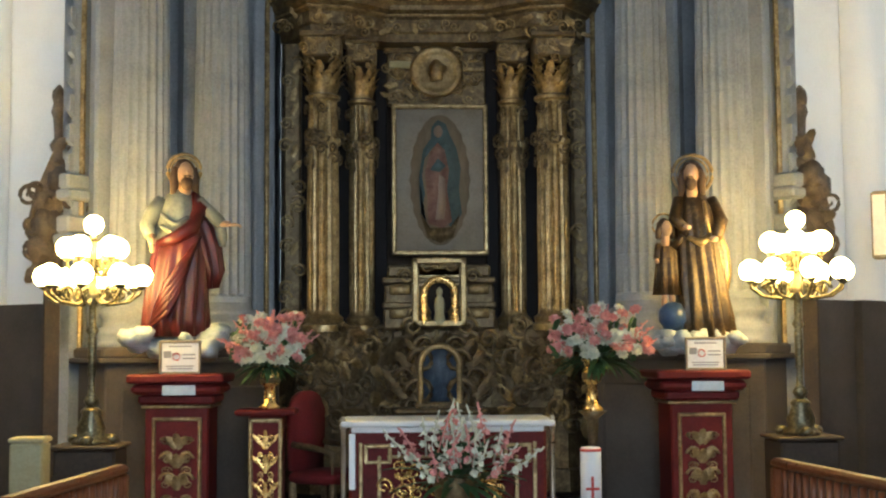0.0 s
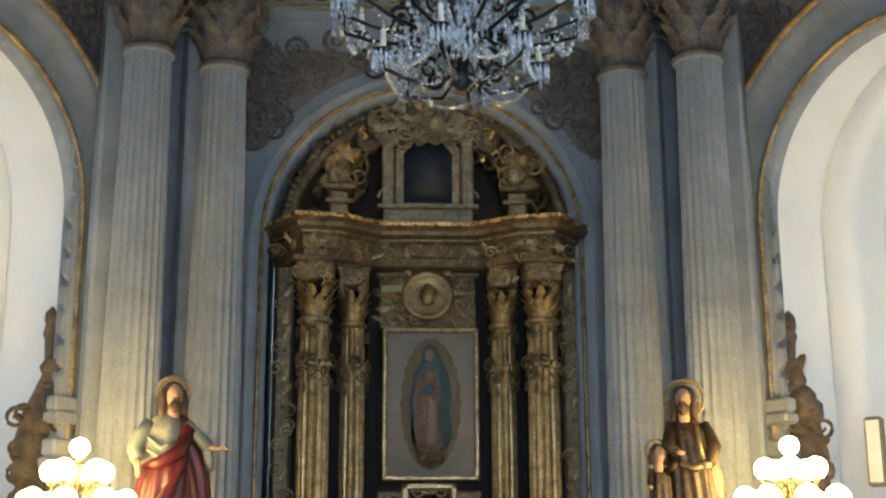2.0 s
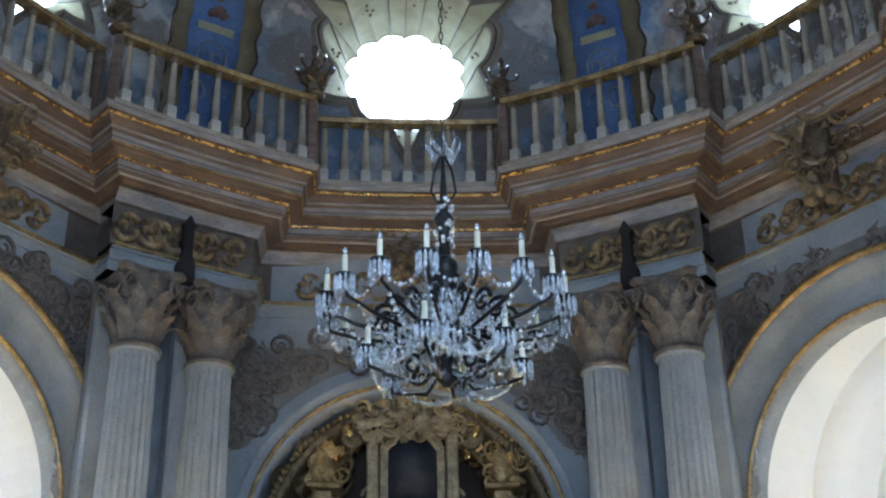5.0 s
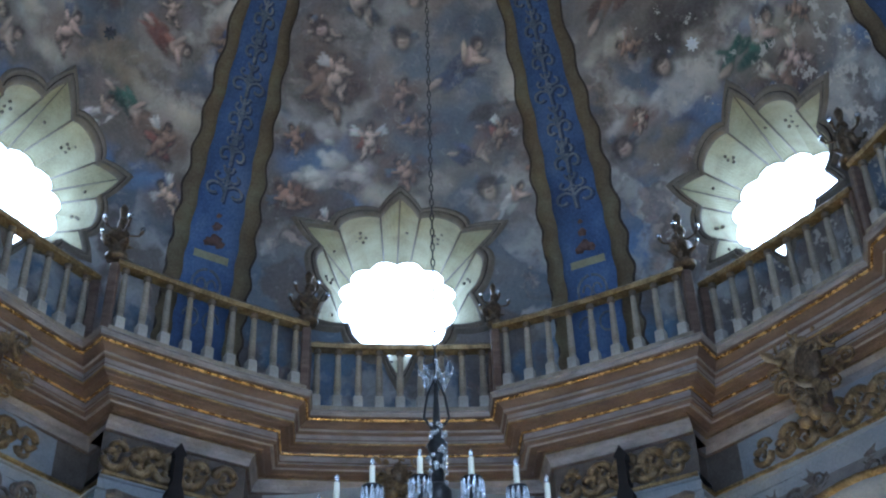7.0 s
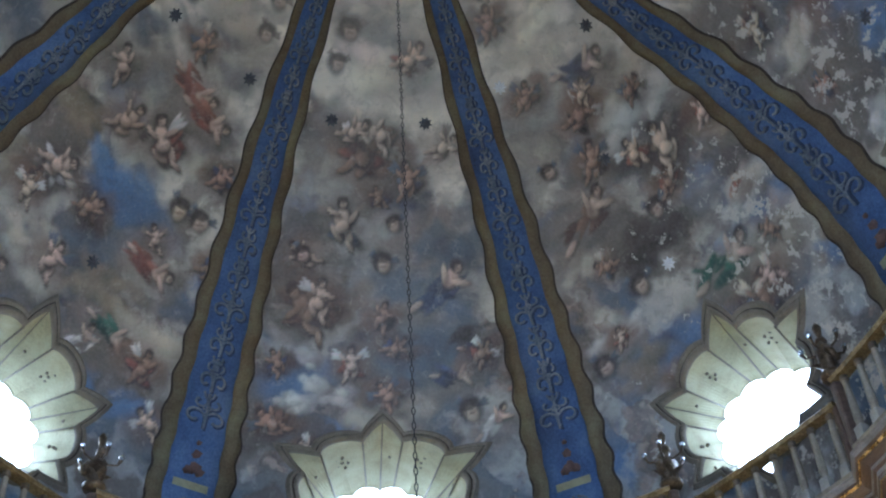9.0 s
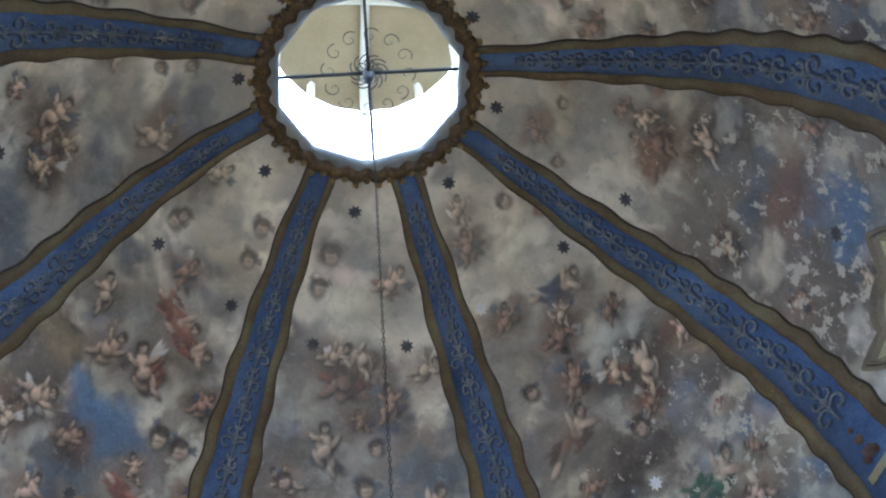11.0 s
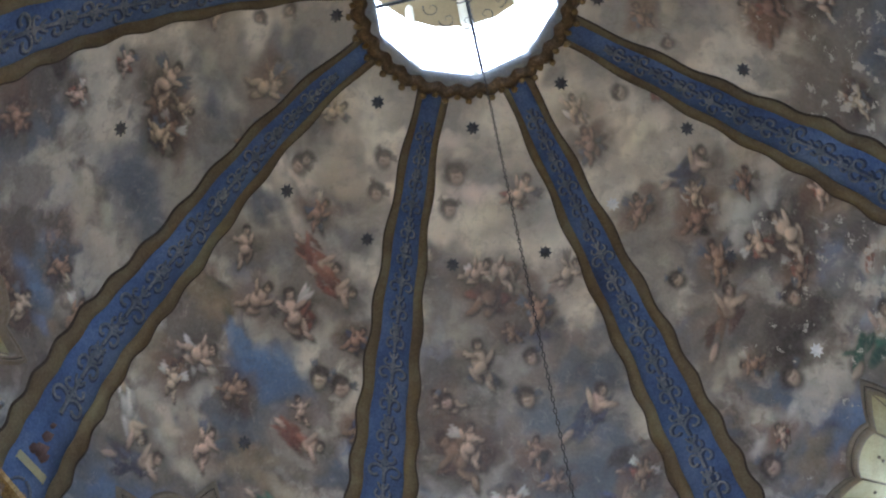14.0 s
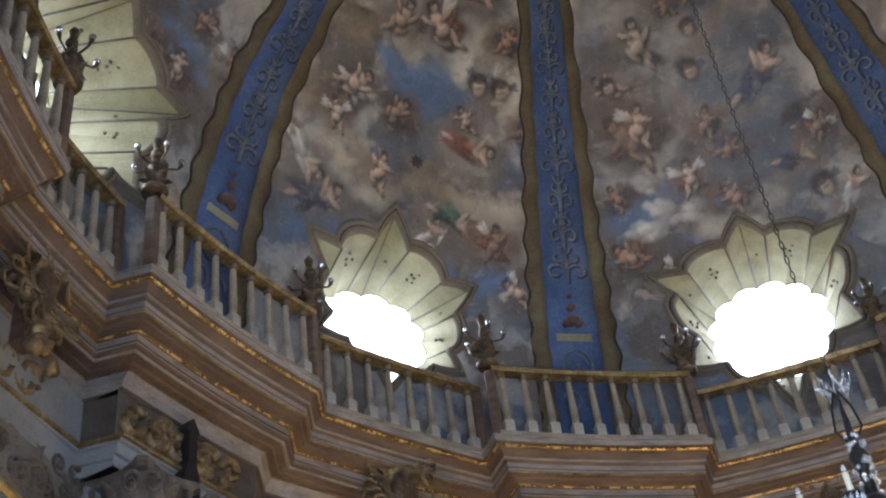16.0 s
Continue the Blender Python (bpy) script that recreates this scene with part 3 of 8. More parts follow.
TINTS = {"brown": (0.17, 0.105, 0.075), "red": (0.25, 0.095, 0.07), "navy": (0.055, 0.07, 0.13), "green": (0.03, 0.10, 0.075), "white": (0.58, 0.57, 0.54), "cream": (0.52, 0.47, 0.38),
         "blue": (0.11, 0.19, 0.36), "ochre": (0.26, 0.21, 0.145), "grey": (0.20, 0.205, 0.215), "umber": (0.032, 0.024, 0.022), "flesh": (0.56, 0.43, 0.33), "tan": (0.34, 0.22, 0.155), "pale": (0.84, 0.78, 0.67), "slate": (0.095, 0.115, 0.155), "dun": (0.20, 0.175, 0.15)}

# the painted half of the vault is a fine mesh that carries the figures as soft brush strokes; the rest is coarse
BACK = 154.8
fine_k = np.linspace(0, K_TOP, 900)
mer = np.array([dome_pt(40, k) for k in fine_k])
ARC = np.concatenate([[0], np.cumsum(np.linalg.norm(np.diff(mer, axis=0), axis=1))])
NROW = 320
ROW_S = np.linspace(0, ARC[-1], NROW)
ROW_K = np.interp(ROW_S, ARC, fine_k)
COL_D = np.linspace(-BACK, BACK, 1300)
PAINT = np.zeros((len(COL_D), NROW, 4))
brush_rng = np.random.RandomState(11)


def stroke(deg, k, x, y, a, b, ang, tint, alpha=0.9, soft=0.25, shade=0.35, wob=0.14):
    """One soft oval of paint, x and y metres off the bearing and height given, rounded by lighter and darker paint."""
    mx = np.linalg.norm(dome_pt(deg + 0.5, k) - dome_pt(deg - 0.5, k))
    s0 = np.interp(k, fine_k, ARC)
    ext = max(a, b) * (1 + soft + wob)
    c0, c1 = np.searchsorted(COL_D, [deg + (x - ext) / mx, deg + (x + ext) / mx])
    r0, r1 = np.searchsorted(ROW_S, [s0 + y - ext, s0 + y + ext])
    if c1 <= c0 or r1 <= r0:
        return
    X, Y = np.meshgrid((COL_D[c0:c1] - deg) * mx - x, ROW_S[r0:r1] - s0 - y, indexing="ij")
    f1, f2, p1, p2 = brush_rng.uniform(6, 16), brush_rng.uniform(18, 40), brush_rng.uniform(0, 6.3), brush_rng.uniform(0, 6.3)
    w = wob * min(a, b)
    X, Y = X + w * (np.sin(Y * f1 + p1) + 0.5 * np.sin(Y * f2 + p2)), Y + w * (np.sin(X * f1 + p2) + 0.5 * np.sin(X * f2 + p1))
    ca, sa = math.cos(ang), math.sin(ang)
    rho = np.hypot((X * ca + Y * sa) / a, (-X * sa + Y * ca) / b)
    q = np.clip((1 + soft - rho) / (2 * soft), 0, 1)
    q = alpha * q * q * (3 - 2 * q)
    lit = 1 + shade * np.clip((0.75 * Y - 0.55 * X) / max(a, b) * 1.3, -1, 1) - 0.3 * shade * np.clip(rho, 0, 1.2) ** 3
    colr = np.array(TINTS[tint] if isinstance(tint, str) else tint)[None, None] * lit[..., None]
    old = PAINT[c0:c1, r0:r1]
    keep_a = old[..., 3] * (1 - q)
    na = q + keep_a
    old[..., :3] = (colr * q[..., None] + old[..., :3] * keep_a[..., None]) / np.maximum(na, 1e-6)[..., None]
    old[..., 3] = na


def jitter(tint, amount=0.18):
    c = np.array(TINTS[tint])
    return c * (1 + brush_rng.uniform(-amount, amount)) * (1 + brush_rng.uniform(-0.05, 0.05, 3))


def painted_cloud(tint, deg, k, s, alpha=0.6):
    """A heap of soft puffs, dark below and pale above."""
    u = brush_rng.uniform
    stroke(deg, k, 0, -0.25 * s, 1.0 * s, 0.55 * s, u(-0.3, 0.3), "slate" if tint in ("white", "blue", "grey", "navy") else "dun", alpha * 0.5, 0.6, 0.1)
    for j in range(9):
        r = s * u(0.2, 0.5)
        stroke(deg, k, u(-0.9, 0.9) * s, u(-0.4, 0.5) * s, r * u(1.2, 2.2), r * u(0.6, 1.0), u(-0.6, 0.6), jitter(tint, 0.25), alpha * u(0.4, 0.95), u(0.25, 0.6), 0.45, 0.3)


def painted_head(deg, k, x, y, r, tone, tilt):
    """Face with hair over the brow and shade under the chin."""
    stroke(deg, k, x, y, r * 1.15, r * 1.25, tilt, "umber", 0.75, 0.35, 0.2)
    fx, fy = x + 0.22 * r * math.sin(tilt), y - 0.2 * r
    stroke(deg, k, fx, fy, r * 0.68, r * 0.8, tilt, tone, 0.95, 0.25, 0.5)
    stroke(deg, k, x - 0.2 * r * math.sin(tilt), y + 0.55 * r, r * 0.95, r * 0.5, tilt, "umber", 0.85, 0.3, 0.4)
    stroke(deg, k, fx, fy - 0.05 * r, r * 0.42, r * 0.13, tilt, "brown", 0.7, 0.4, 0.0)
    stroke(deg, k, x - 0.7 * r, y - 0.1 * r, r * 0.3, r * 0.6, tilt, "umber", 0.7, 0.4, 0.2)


def painted_wings(deg, k, up, sd, s, tint):
    for sg in (-1, 1):
        if brush_rng.rand() < 0.25:
            continue
        spread = brush_rng.uniform(0.3, 1.1)
        for j in range(3):
            a = math.atan2(up[1], up[0]) - sg * (spread + 0.28 * j)
            c = sd * sg * 0.28 * s + up * 0.2 * s + np.array([math.cos(a), math.sin(a)]) * 0.32 * s
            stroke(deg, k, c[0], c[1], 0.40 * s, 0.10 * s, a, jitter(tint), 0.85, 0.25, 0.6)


def putto(deg, k, s, tone="flesh", cloth=None):
    """A small winged body in brush strokes: cloud, wings, cloth, limbs, trunk and head."""
    u = brush_rng.uniform
    t = u(-1.1, 1.1)
    up, sd = np.array([-math.sin(t), math.cos(t)]), np.array([math.cos(t), math.sin(t)])
    base = jitter(tone, 0.12)

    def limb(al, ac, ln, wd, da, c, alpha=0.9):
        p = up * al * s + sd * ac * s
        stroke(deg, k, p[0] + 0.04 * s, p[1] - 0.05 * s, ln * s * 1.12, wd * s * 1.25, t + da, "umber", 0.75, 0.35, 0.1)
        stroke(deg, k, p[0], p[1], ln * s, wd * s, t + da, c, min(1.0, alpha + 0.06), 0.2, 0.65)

    stroke(deg, k, 0, -0.2 * s, 1.1 * s, 0.9 * s, t, "brown" if u(0, 1) < 0.45 else "umber", 0.6, 0.6, 0.2)
    painted_wings(deg, k, up, sd, s, ("white", "slate", "dun", "cream")[int(u(0, 4))])
    if cloth:
        for j in range(4):
            limb(-0.3 + u(-0.25, 0.2), u(-0.4, 0.4), u(0.35, 0.6), u(0.12, 0.2), u(-0.9, 0.9), jitter(cloth), 0.85)
    sg = 1 if u(0, 1) < 0.5 else -1
    limb(-0.5, 0.2 * sg, 0.34, 0.13, 1.2 * sg + u(-0.4, 0.4), base * 0.85)
    limb(-0.55, -0.22 * sg, 0.32, 0.13, math.pi / 2 + u(-0.5, 0.5), base * 0.95)
    limb(-0.86, -0.3 * sg, 0.24, 0.09, math.pi / 2 - 0.6 * sg, base * 0.8)
    limb(0.0, 0.0, 0.27, 0.42, u(-0.2, 0.2), base)
    limb(-0.22, 0.04 * sg, 0.25, 0.22, 0, base * 1.05)
    limb(0.22, 0.36 * sg, 0.28, 0.09, 0.7 * sg + u(-0.6, 0.6), base)
    limb(0.16, -0.36 * sg, 0.28, 0.09, -0.5 * sg + u(-0.6, 0.6), base * 0.85)
    h = up * 0.58 * s + sd * u(-0.1, 0.1) * s
    painted_head(deg, k, h[0], h[1], 0.2 * s, base * 1.08, t)


def draped(tint, deg, k, s):
    """A larger robed body lying on a cloud, in long folds."""
    u = brush_rng.uniform
    t = u(-0.9, 0.9)
    painted_cloud("dun", deg, k - 0.012, s * 1.1, 0.5)
    ex = np.array([math.cos(t), math.sin(t)])
    ey = np.array([-ex[1], ex[0]])
    for j in range(11):
        p = ex * u(-0.7, 0.45) * s + ey * u(-0.3, 0.28) * s
        c = jitter(tint, 0.35) * (0.55 if j % 3 == 0 else 1.1)
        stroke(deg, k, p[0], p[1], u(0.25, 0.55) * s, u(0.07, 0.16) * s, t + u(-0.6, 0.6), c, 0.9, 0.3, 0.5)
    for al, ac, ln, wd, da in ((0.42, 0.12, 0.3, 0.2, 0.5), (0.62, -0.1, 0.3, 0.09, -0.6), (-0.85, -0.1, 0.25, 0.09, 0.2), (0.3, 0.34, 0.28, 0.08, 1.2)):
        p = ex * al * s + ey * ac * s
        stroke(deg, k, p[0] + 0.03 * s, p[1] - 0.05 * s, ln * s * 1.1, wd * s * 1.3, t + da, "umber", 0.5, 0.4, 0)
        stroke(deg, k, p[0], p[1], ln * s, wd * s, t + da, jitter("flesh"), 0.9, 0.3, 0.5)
    h = ex * 0.72 * s + ey * 0.32 * s
    painted_head(deg, k, h[0], h[1], 0.17 * s, jitter("flesh", 0.1), t)


for spec in SKIES:
    painted_cloud(*spec, 0.7)
for j in range(130):
    kk = brush_rng.uniform(0.3, 0.93)
    tint = ("grey", "dun", "cream", "white", "slate", "blue", "slate", "ochre", "umber", "cream")[brush_rng.randint(10)] if kk < 0.78 else ("pale", "pale", "cream", "slate", "grey")[brush_rng.randint(5)]
    painted_cloud(tint, brush_rng.uniform(-150, 150), kk, brush_rng.uniform(0.2, 0.5), 0.75)
for spec in CLOUDS:
    painted_cloud(*spec, 0.8)
taken = [f[-3:] for f in PUTTI + BROWNS + HEADS + DRAPED]
made = 0
while made < 150:
    dg, kk = brush_rng.uniform(-150, 150), brush_rng.uniform(0.33, 0.9)
    size = brush_rng.uniform(0.16, 0.28)
    c = dome_pt(dg, kk)
    if all(np.linalg.norm(c - dome_pt(a_, b_)) > size + c_ for a_, b_, c_ in taken):
        taken.append((dg, kk, size))
        if made % 2:
            painted_cloud("brown", dg, kk, size * 1.2, 0.55)
        putto(dg, kk, size, "tan" if made % 3 else "flesh", (None, "brown", "slate", "red", "dun", "navy")[made % 6])
    made += 1
for spec in DRAPED:
    draped(*spec[:3], spec[3] * 1.2)
for j, (dg, kk, size) in enumerate(BROWNS):
    painted_cloud("brown", dg, min(kk, 0.93), size * 1.4, 0.6)
    putto(dg, min(kk, 0.93), size * 1.2, "tan", ("brown", "umber", "red", "slate")[j % 4])
    if size > 0.22:
        putto(dg + 2.2, kk + 0.018, size * 0.85, "flesh", "brown")
for j, (dg, kk, size) in enumerate(PUTTI):
    putto(dg, min(kk, 0.93), size * 1.2, "flesh", (None, "slate", None, "red", "white")[j % 5])
for dg, kk, size in HEADS:
    up, sd = np.array([0.2, 1.0]), np.array([1.0, -0.2])
    painted_wings(dg, kk, up, sd, size * 1.3, "slate" if kk < 0.8 else "dun")
    painted_head(dg, kk, 0, 0, size * 0.75, jitter("flesh", 0.1), 0.3)


def build_dome():
    cols, rows = len(COL_D), NROW
    R = np.array([dome_r(k) for k in ROW_K])
    bd = BD - (BD - AD) * np.maximum(0, (ROW_K - 0.5) / (K_TOP - 0.5)) ** 2
    A_ = np.radians(COL_D)
    front = np.stack([AD * np.sin(A_)[:, None] * R, np.cos(A_)[:, None] * (bd * R), np.broadcast_to(ZB + HD * ROW_K, (cols, rows))], 2)
    B_ = np.radians(np.linspace(BACK, 360 - BACK, 90))
    rk = np.arange(0, rows, 4).tolist() + [rows - 1]
    back = np.stack([AD * np.sin(B_)[:, None] * R[rk], np.cos(B_)[:, None] * (bd * R)[rk], np.broadcast_to(ZB + HD * ROW_K[rk], (90, len(rk)))], 2)

    def quads(nu, nv, off):
        i = np.arange(nu - 1)[:, None] * nv + np.arange(nv - 1)[None] + off
        return np.stack([i, i + nv, i + nv + 1, i + 1], 2).reshape(-1, 4)

    skirt = np.array([[dome_pt(d, 0), dome_pt(d, 0) - np.array([0, 0, 0.1])] for d in np.linspace(0, 360, 181)])
    P = np.concatenate([front.reshape(-1, 3), back.reshape(-1, 3), skirt.reshape(-1, 3)])
    Q = np.concatenate([quads(cols, rows, 0), quads(90, len(rk), cols * rows), quads(181, 2, cols * rows + 90 * len(rk))])
    c = P[Q].mean(1)
    Q = Q[~np.any([in_star(w, c) for w in WINDOWS], 0)]
    me = bpy.data.meshes.new("ceiling")
    me.vertices.add(len(P))
    me.vertices.foreach_set("co", P.astype(np.float32).ravel())
    me.loops.add(len(Q) * 4)
    me.loops.foreach_set("vertex_index", Q.astype(np.int32).ravel())
    me.polygons.add(len(Q))
    me.polygons.foreach_set("loop_start", np.arange(0, len(Q) * 4, 4, dtype=np.int32))
    me.polygons.foreach_set("use_smooth", np.ones(len(Q), bool))
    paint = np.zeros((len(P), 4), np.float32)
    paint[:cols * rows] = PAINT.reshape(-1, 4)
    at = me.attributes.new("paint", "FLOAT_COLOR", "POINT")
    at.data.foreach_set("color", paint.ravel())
    me.update(calc_edges=True)
    me.materials.append(FRESCO)
    return new("ceiling", me)


def fresco_material():
    m = bpy.data.materials.new("dome_fresco")
    m.use_nodes = True
    nt = m.node_tree
    N, L = nt.nodes, nt.links
    b = N["Principled BSDF"]
    b.inputs["Roughness"].default_value = 0.40
    b.inputs["Specular IOR Level"].default_value = 0.4
    tc = N.new("ShaderNodeTexCoord")

    def noise_tex(scale, detail=5, vec=None, rough=0.6):
        n = N.new("ShaderNodeTexNoise")
        n.inputs["Scale"].default_value, n.inputs["Detail"].default_value, n.inputs["Roughness"].default_value = scale, detail, rough
        L.new(vec or tc.outputs["Object"], n.inputs["Vector"])
        return n

    def ramp(src, stops):
        r = N.new("ShaderNodeValToRGB")
        e = r.color_ramp.elements
        for i, (p, c) in enumerate(stops):
            el = e[i] if i < 2 else e.new(p)
            el.position, el.color = p, (*c, 1) if len(c) == 3 else c
        L.new(src, r.inputs[0])
        return r.outputs[0]

    def mixc(fac, a, c):
        x = N.new("ShaderNodeMix")
        x.data_type = "RGBA"
        if isinstance(fac, float):
            x.inputs[0].default_value = fac
        else:
            L.new(fac, x.inputs[0])
        for s, v in ((6, a), (7, c)):
            if isinstance(v, tuple):
                x.inputs[s].default_value = (*v, 1)
            else:
                L.new(v, x.inputs[s])
        return x.outputs[2]

    def vmath(op, a, c):
        x = N.new("ShaderNodeVectorMath")
        x.operation = op
        for s, v in ((0, a), (1, c)):
            if isinstance(v, tuple):
                x.inputs[s].default_value = v
            else:
                L.new(v, x.inputs[s])
        return x

    # coordinates pushed about, so that outlines turn brushy
    w1 = noise_tex(2.2, 3)
    w2 = noise_tex(9.0, 3)
    off = vmath("ADD", vmath("MULTIPLY", vmath("SUBTRACT", w1.outputs["Color"], (0.5, 0.5, 0.5)).outputs[0], (0.55, 0.55, 0.55)).outputs[0],
                vmath("MULTIPLY", vmath("SUBTRACT", w2.outputs["Color"], (0.5, 0.5, 0.5)).outputs[0], (0.22, 0.22, 0.22)).outputs[0])
    warped = vmath("ADD", tc.outputs["Object"], off.outputs[0]).outputs[0]
    soft = vmath("ADD", tc.outputs["Object"], vmath("MULTIPLY", off.outputs[0], (0.6, 0.6, 0.6)).outputs[0]).outputs[0]
    sep = N.new("ShaderNodeSeparateXYZ")
    L.new(warped, sep.inputs[0])
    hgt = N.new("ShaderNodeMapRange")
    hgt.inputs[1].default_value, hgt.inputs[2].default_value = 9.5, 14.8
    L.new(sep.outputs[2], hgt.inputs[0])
    # sky: grey-blue low down, brown-grey, then pale cream towards the crown, lightened there for the lantern's light
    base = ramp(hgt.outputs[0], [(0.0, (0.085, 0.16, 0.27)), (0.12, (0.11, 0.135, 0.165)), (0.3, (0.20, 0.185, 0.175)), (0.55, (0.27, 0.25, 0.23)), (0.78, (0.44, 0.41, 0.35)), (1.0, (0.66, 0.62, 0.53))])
    cl2 = noise_tex(0.75, 3, vmath("ADD", soft, (7.0, 3.0, 1.0)).outputs[0], 0.5)
    base = mixc(ramp(cl2.outputs[0], [(0.46, (0, 0, 0)), (0.54, (0.85, 0.85, 0.85))]), base, (0.105, 0.135, 0.185))
    cl4 = noise_tex(0.7, 3, vmath("ADD", soft, (27.0, 9.0, -4.0)).outputs[0], 0.5)
    base = mixc(ramp(cl4.outputs[0], [(0.56, (0, 0, 0)), (0.66, (0.85, 0.85, 0.85))]), base, (0.11, 0.19, 0.37))
    cl = noise_tex(0.95, 4, soft, 0.5)
    base = mixc(ramp(cl.outputs[0], [(0.485, (0, 0, 0)), (0.525, (0.6, 0.6, 0.6)), (0.64, (1, 1, 1))]), base, ramp(hgt.outputs[0], [(0.15, (0.42, 0.42, 0.41)), (0.5, (0.60, 0.56, 0.48)), (0.9, (0.80, 0.74, 0.62))]))
    cl3 = noise_tex(1.1, 3, vmath("ADD", soft, (17.0, -3.0, 5.0)).outputs[0], 0.5)
    base = mixc(ramp(cl3.outputs[0], [(0.49, (0, 0, 0)), (0.57, (0.85, 0.85, 0.85))]), base, (0.10, 0.08, 0.07))

    # painted bodies: flesh, shadow and drapery in small rounded touches
    def touches(scale, shift):
        vo = N.new("ShaderNodeTexVoronoi")
        vo.inputs["Scale"].default_value = scale
        L.new(vmath("ADD", warped, shift).outputs[0], vo.inputs["Vector"])
        sel = N.new("ShaderNodeSeparateColor")
        L.new(vo.outputs["Color"], sel.inputs[0])
        c = ramp(sel.outputs[0], [(0.0, (0.47, 0.35, 0.27)), (0.22, (0.10, 0.065, 0.05)), (0.40, (0.38, 0.25, 0.18)), (0.55, (0.56, 0.46, 0.37)), (0.7, (0.20, 0.085, 0.06)), (0.84, (0.14, 0.12, 0.12)), (0.93, (0.52, 0.42, 0.33))])
        edge = ramp(vo.outputs["Distance"], [(0.25, (0, 0, 0)), (0.7, (0.85, 0.85, 0.85))])
        return mixc(edge, c, (0.075, 0.055, 0.05))

    bodies = touches(7.0, (3.0, 1.0, 2.0))
    mask = noise_tex(1.25, 3, vmath("ADD", warped, (-5.0, 11.0, 3.0)).outputs[0], 0.5)
    base = mixc(ramp(mask.outputs[0], [(0.60, (0, 0, 0)), (0.64, (0.6, 0.6, 0.6))]), base, bodies)
    grain = noise_tex(7.0, 4, warped)
    # cream crown clouds, made paler so the colour carries light from the lantern
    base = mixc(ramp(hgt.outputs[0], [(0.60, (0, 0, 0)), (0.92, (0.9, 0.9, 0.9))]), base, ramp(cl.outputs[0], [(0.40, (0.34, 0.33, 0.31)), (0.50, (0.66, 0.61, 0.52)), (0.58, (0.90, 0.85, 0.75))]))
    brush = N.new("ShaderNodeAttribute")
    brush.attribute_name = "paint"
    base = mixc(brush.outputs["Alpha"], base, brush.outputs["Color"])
    # brush shading all over; between its two passes a pale wash adds the lantern's light at the crown
    base = mixc(ramp(grain.outputs[0], [(0.32, (0.28, 0.28, 0.28)), (0.48, (0, 0, 0))]), base, (0.085, 0.08, 0.085))
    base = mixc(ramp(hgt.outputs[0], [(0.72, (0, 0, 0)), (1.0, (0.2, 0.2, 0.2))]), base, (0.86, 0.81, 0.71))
    base = mixc(ramp(grain.outputs[0], [(0.58, (0, 0, 0)), (0.72, (0.25, 0.25, 0.25))]), base, (0.6, 0.57, 0.5))
    # flaked plaster, mostly on one flank
    fl = noise_tex(5.5, 8, tc.outputs["Object"], 0.7)
    sx = N.new("ShaderNodeSeparateXYZ")
    L.new(tc.outputs["Object"], sx.inputs[0])
    side = N.new("ShaderNodeMapRange")
    side.inputs[1].default_value, side.inputs[2].default_value = 1.2, 4.2
    side.inputs[3].default_value, side.inputs[4].default_value = -0.125, 0.05
    L.new(sx.outputs[0], side.inputs[0])
    ad = N.new("ShaderNodeMath")
    L.new(fl.outputs[0], ad.inputs[0])
    L.new(side.outputs[0], ad.inputs[1])
    base = mixc(ramp(ad.outputs[0], [(0.60, (0, 0, 0)), (0.62, (0.85, 0.85, 0.85))]), base, (0.55, 0.52, 0.46))
    fine = noise_tex(26, 4)
    base = mixc(0.10, base, ramp(fine.outputs[0], [(0.3, (0.06, 0.05, 0.05)), (0.7, (0.5, 0.48, 0.44))]))
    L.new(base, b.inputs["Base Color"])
    bp = N.new("ShaderNodeBump")
    bp.inputs["Strength"].default_value, bp.inputs["Distance"].default_value = 0.4, 0.02
    L.new(fl.outputs[0], bp.inputs["Height"])
    L.new(bp.outputs[0], b.inputs["Normal"])
    return m


FRESCO = fresco_material()
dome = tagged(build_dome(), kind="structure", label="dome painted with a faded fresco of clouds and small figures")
# the dome's outer shell keeps stray daylight out; it is open at the windows and the crown
shell_v = np.array([[dome_pt(i * 360 / 240, k, -0.62 if k < 0.97 else -0.3) for k in np.linspace(0.0, K_TOP, 60)] for i in range(240)])
sv, sf = grid(shell_v, cu=True)
mid_ = sv[np.array(sf)].mean(1)
gone = np.zeros(len(sf), bool)
for w in WINDOWS:
    p, n, t = win_frame(w)
    gone |= (np.abs((mid_[:, :2] - p) @ t) < 0.95) & (np.abs(mid_[:, 2] - win_shape(w)[7]) < 1.0) & ((mid_[:, :2] - p) @ n > -1.5)
sf = [q for q, g in zip(sf, gone) if not g]
tagged(Buf().add((sv, sf)).ob("roof_shell", PLASTER, kind="structure"), "outer shell of the dome")


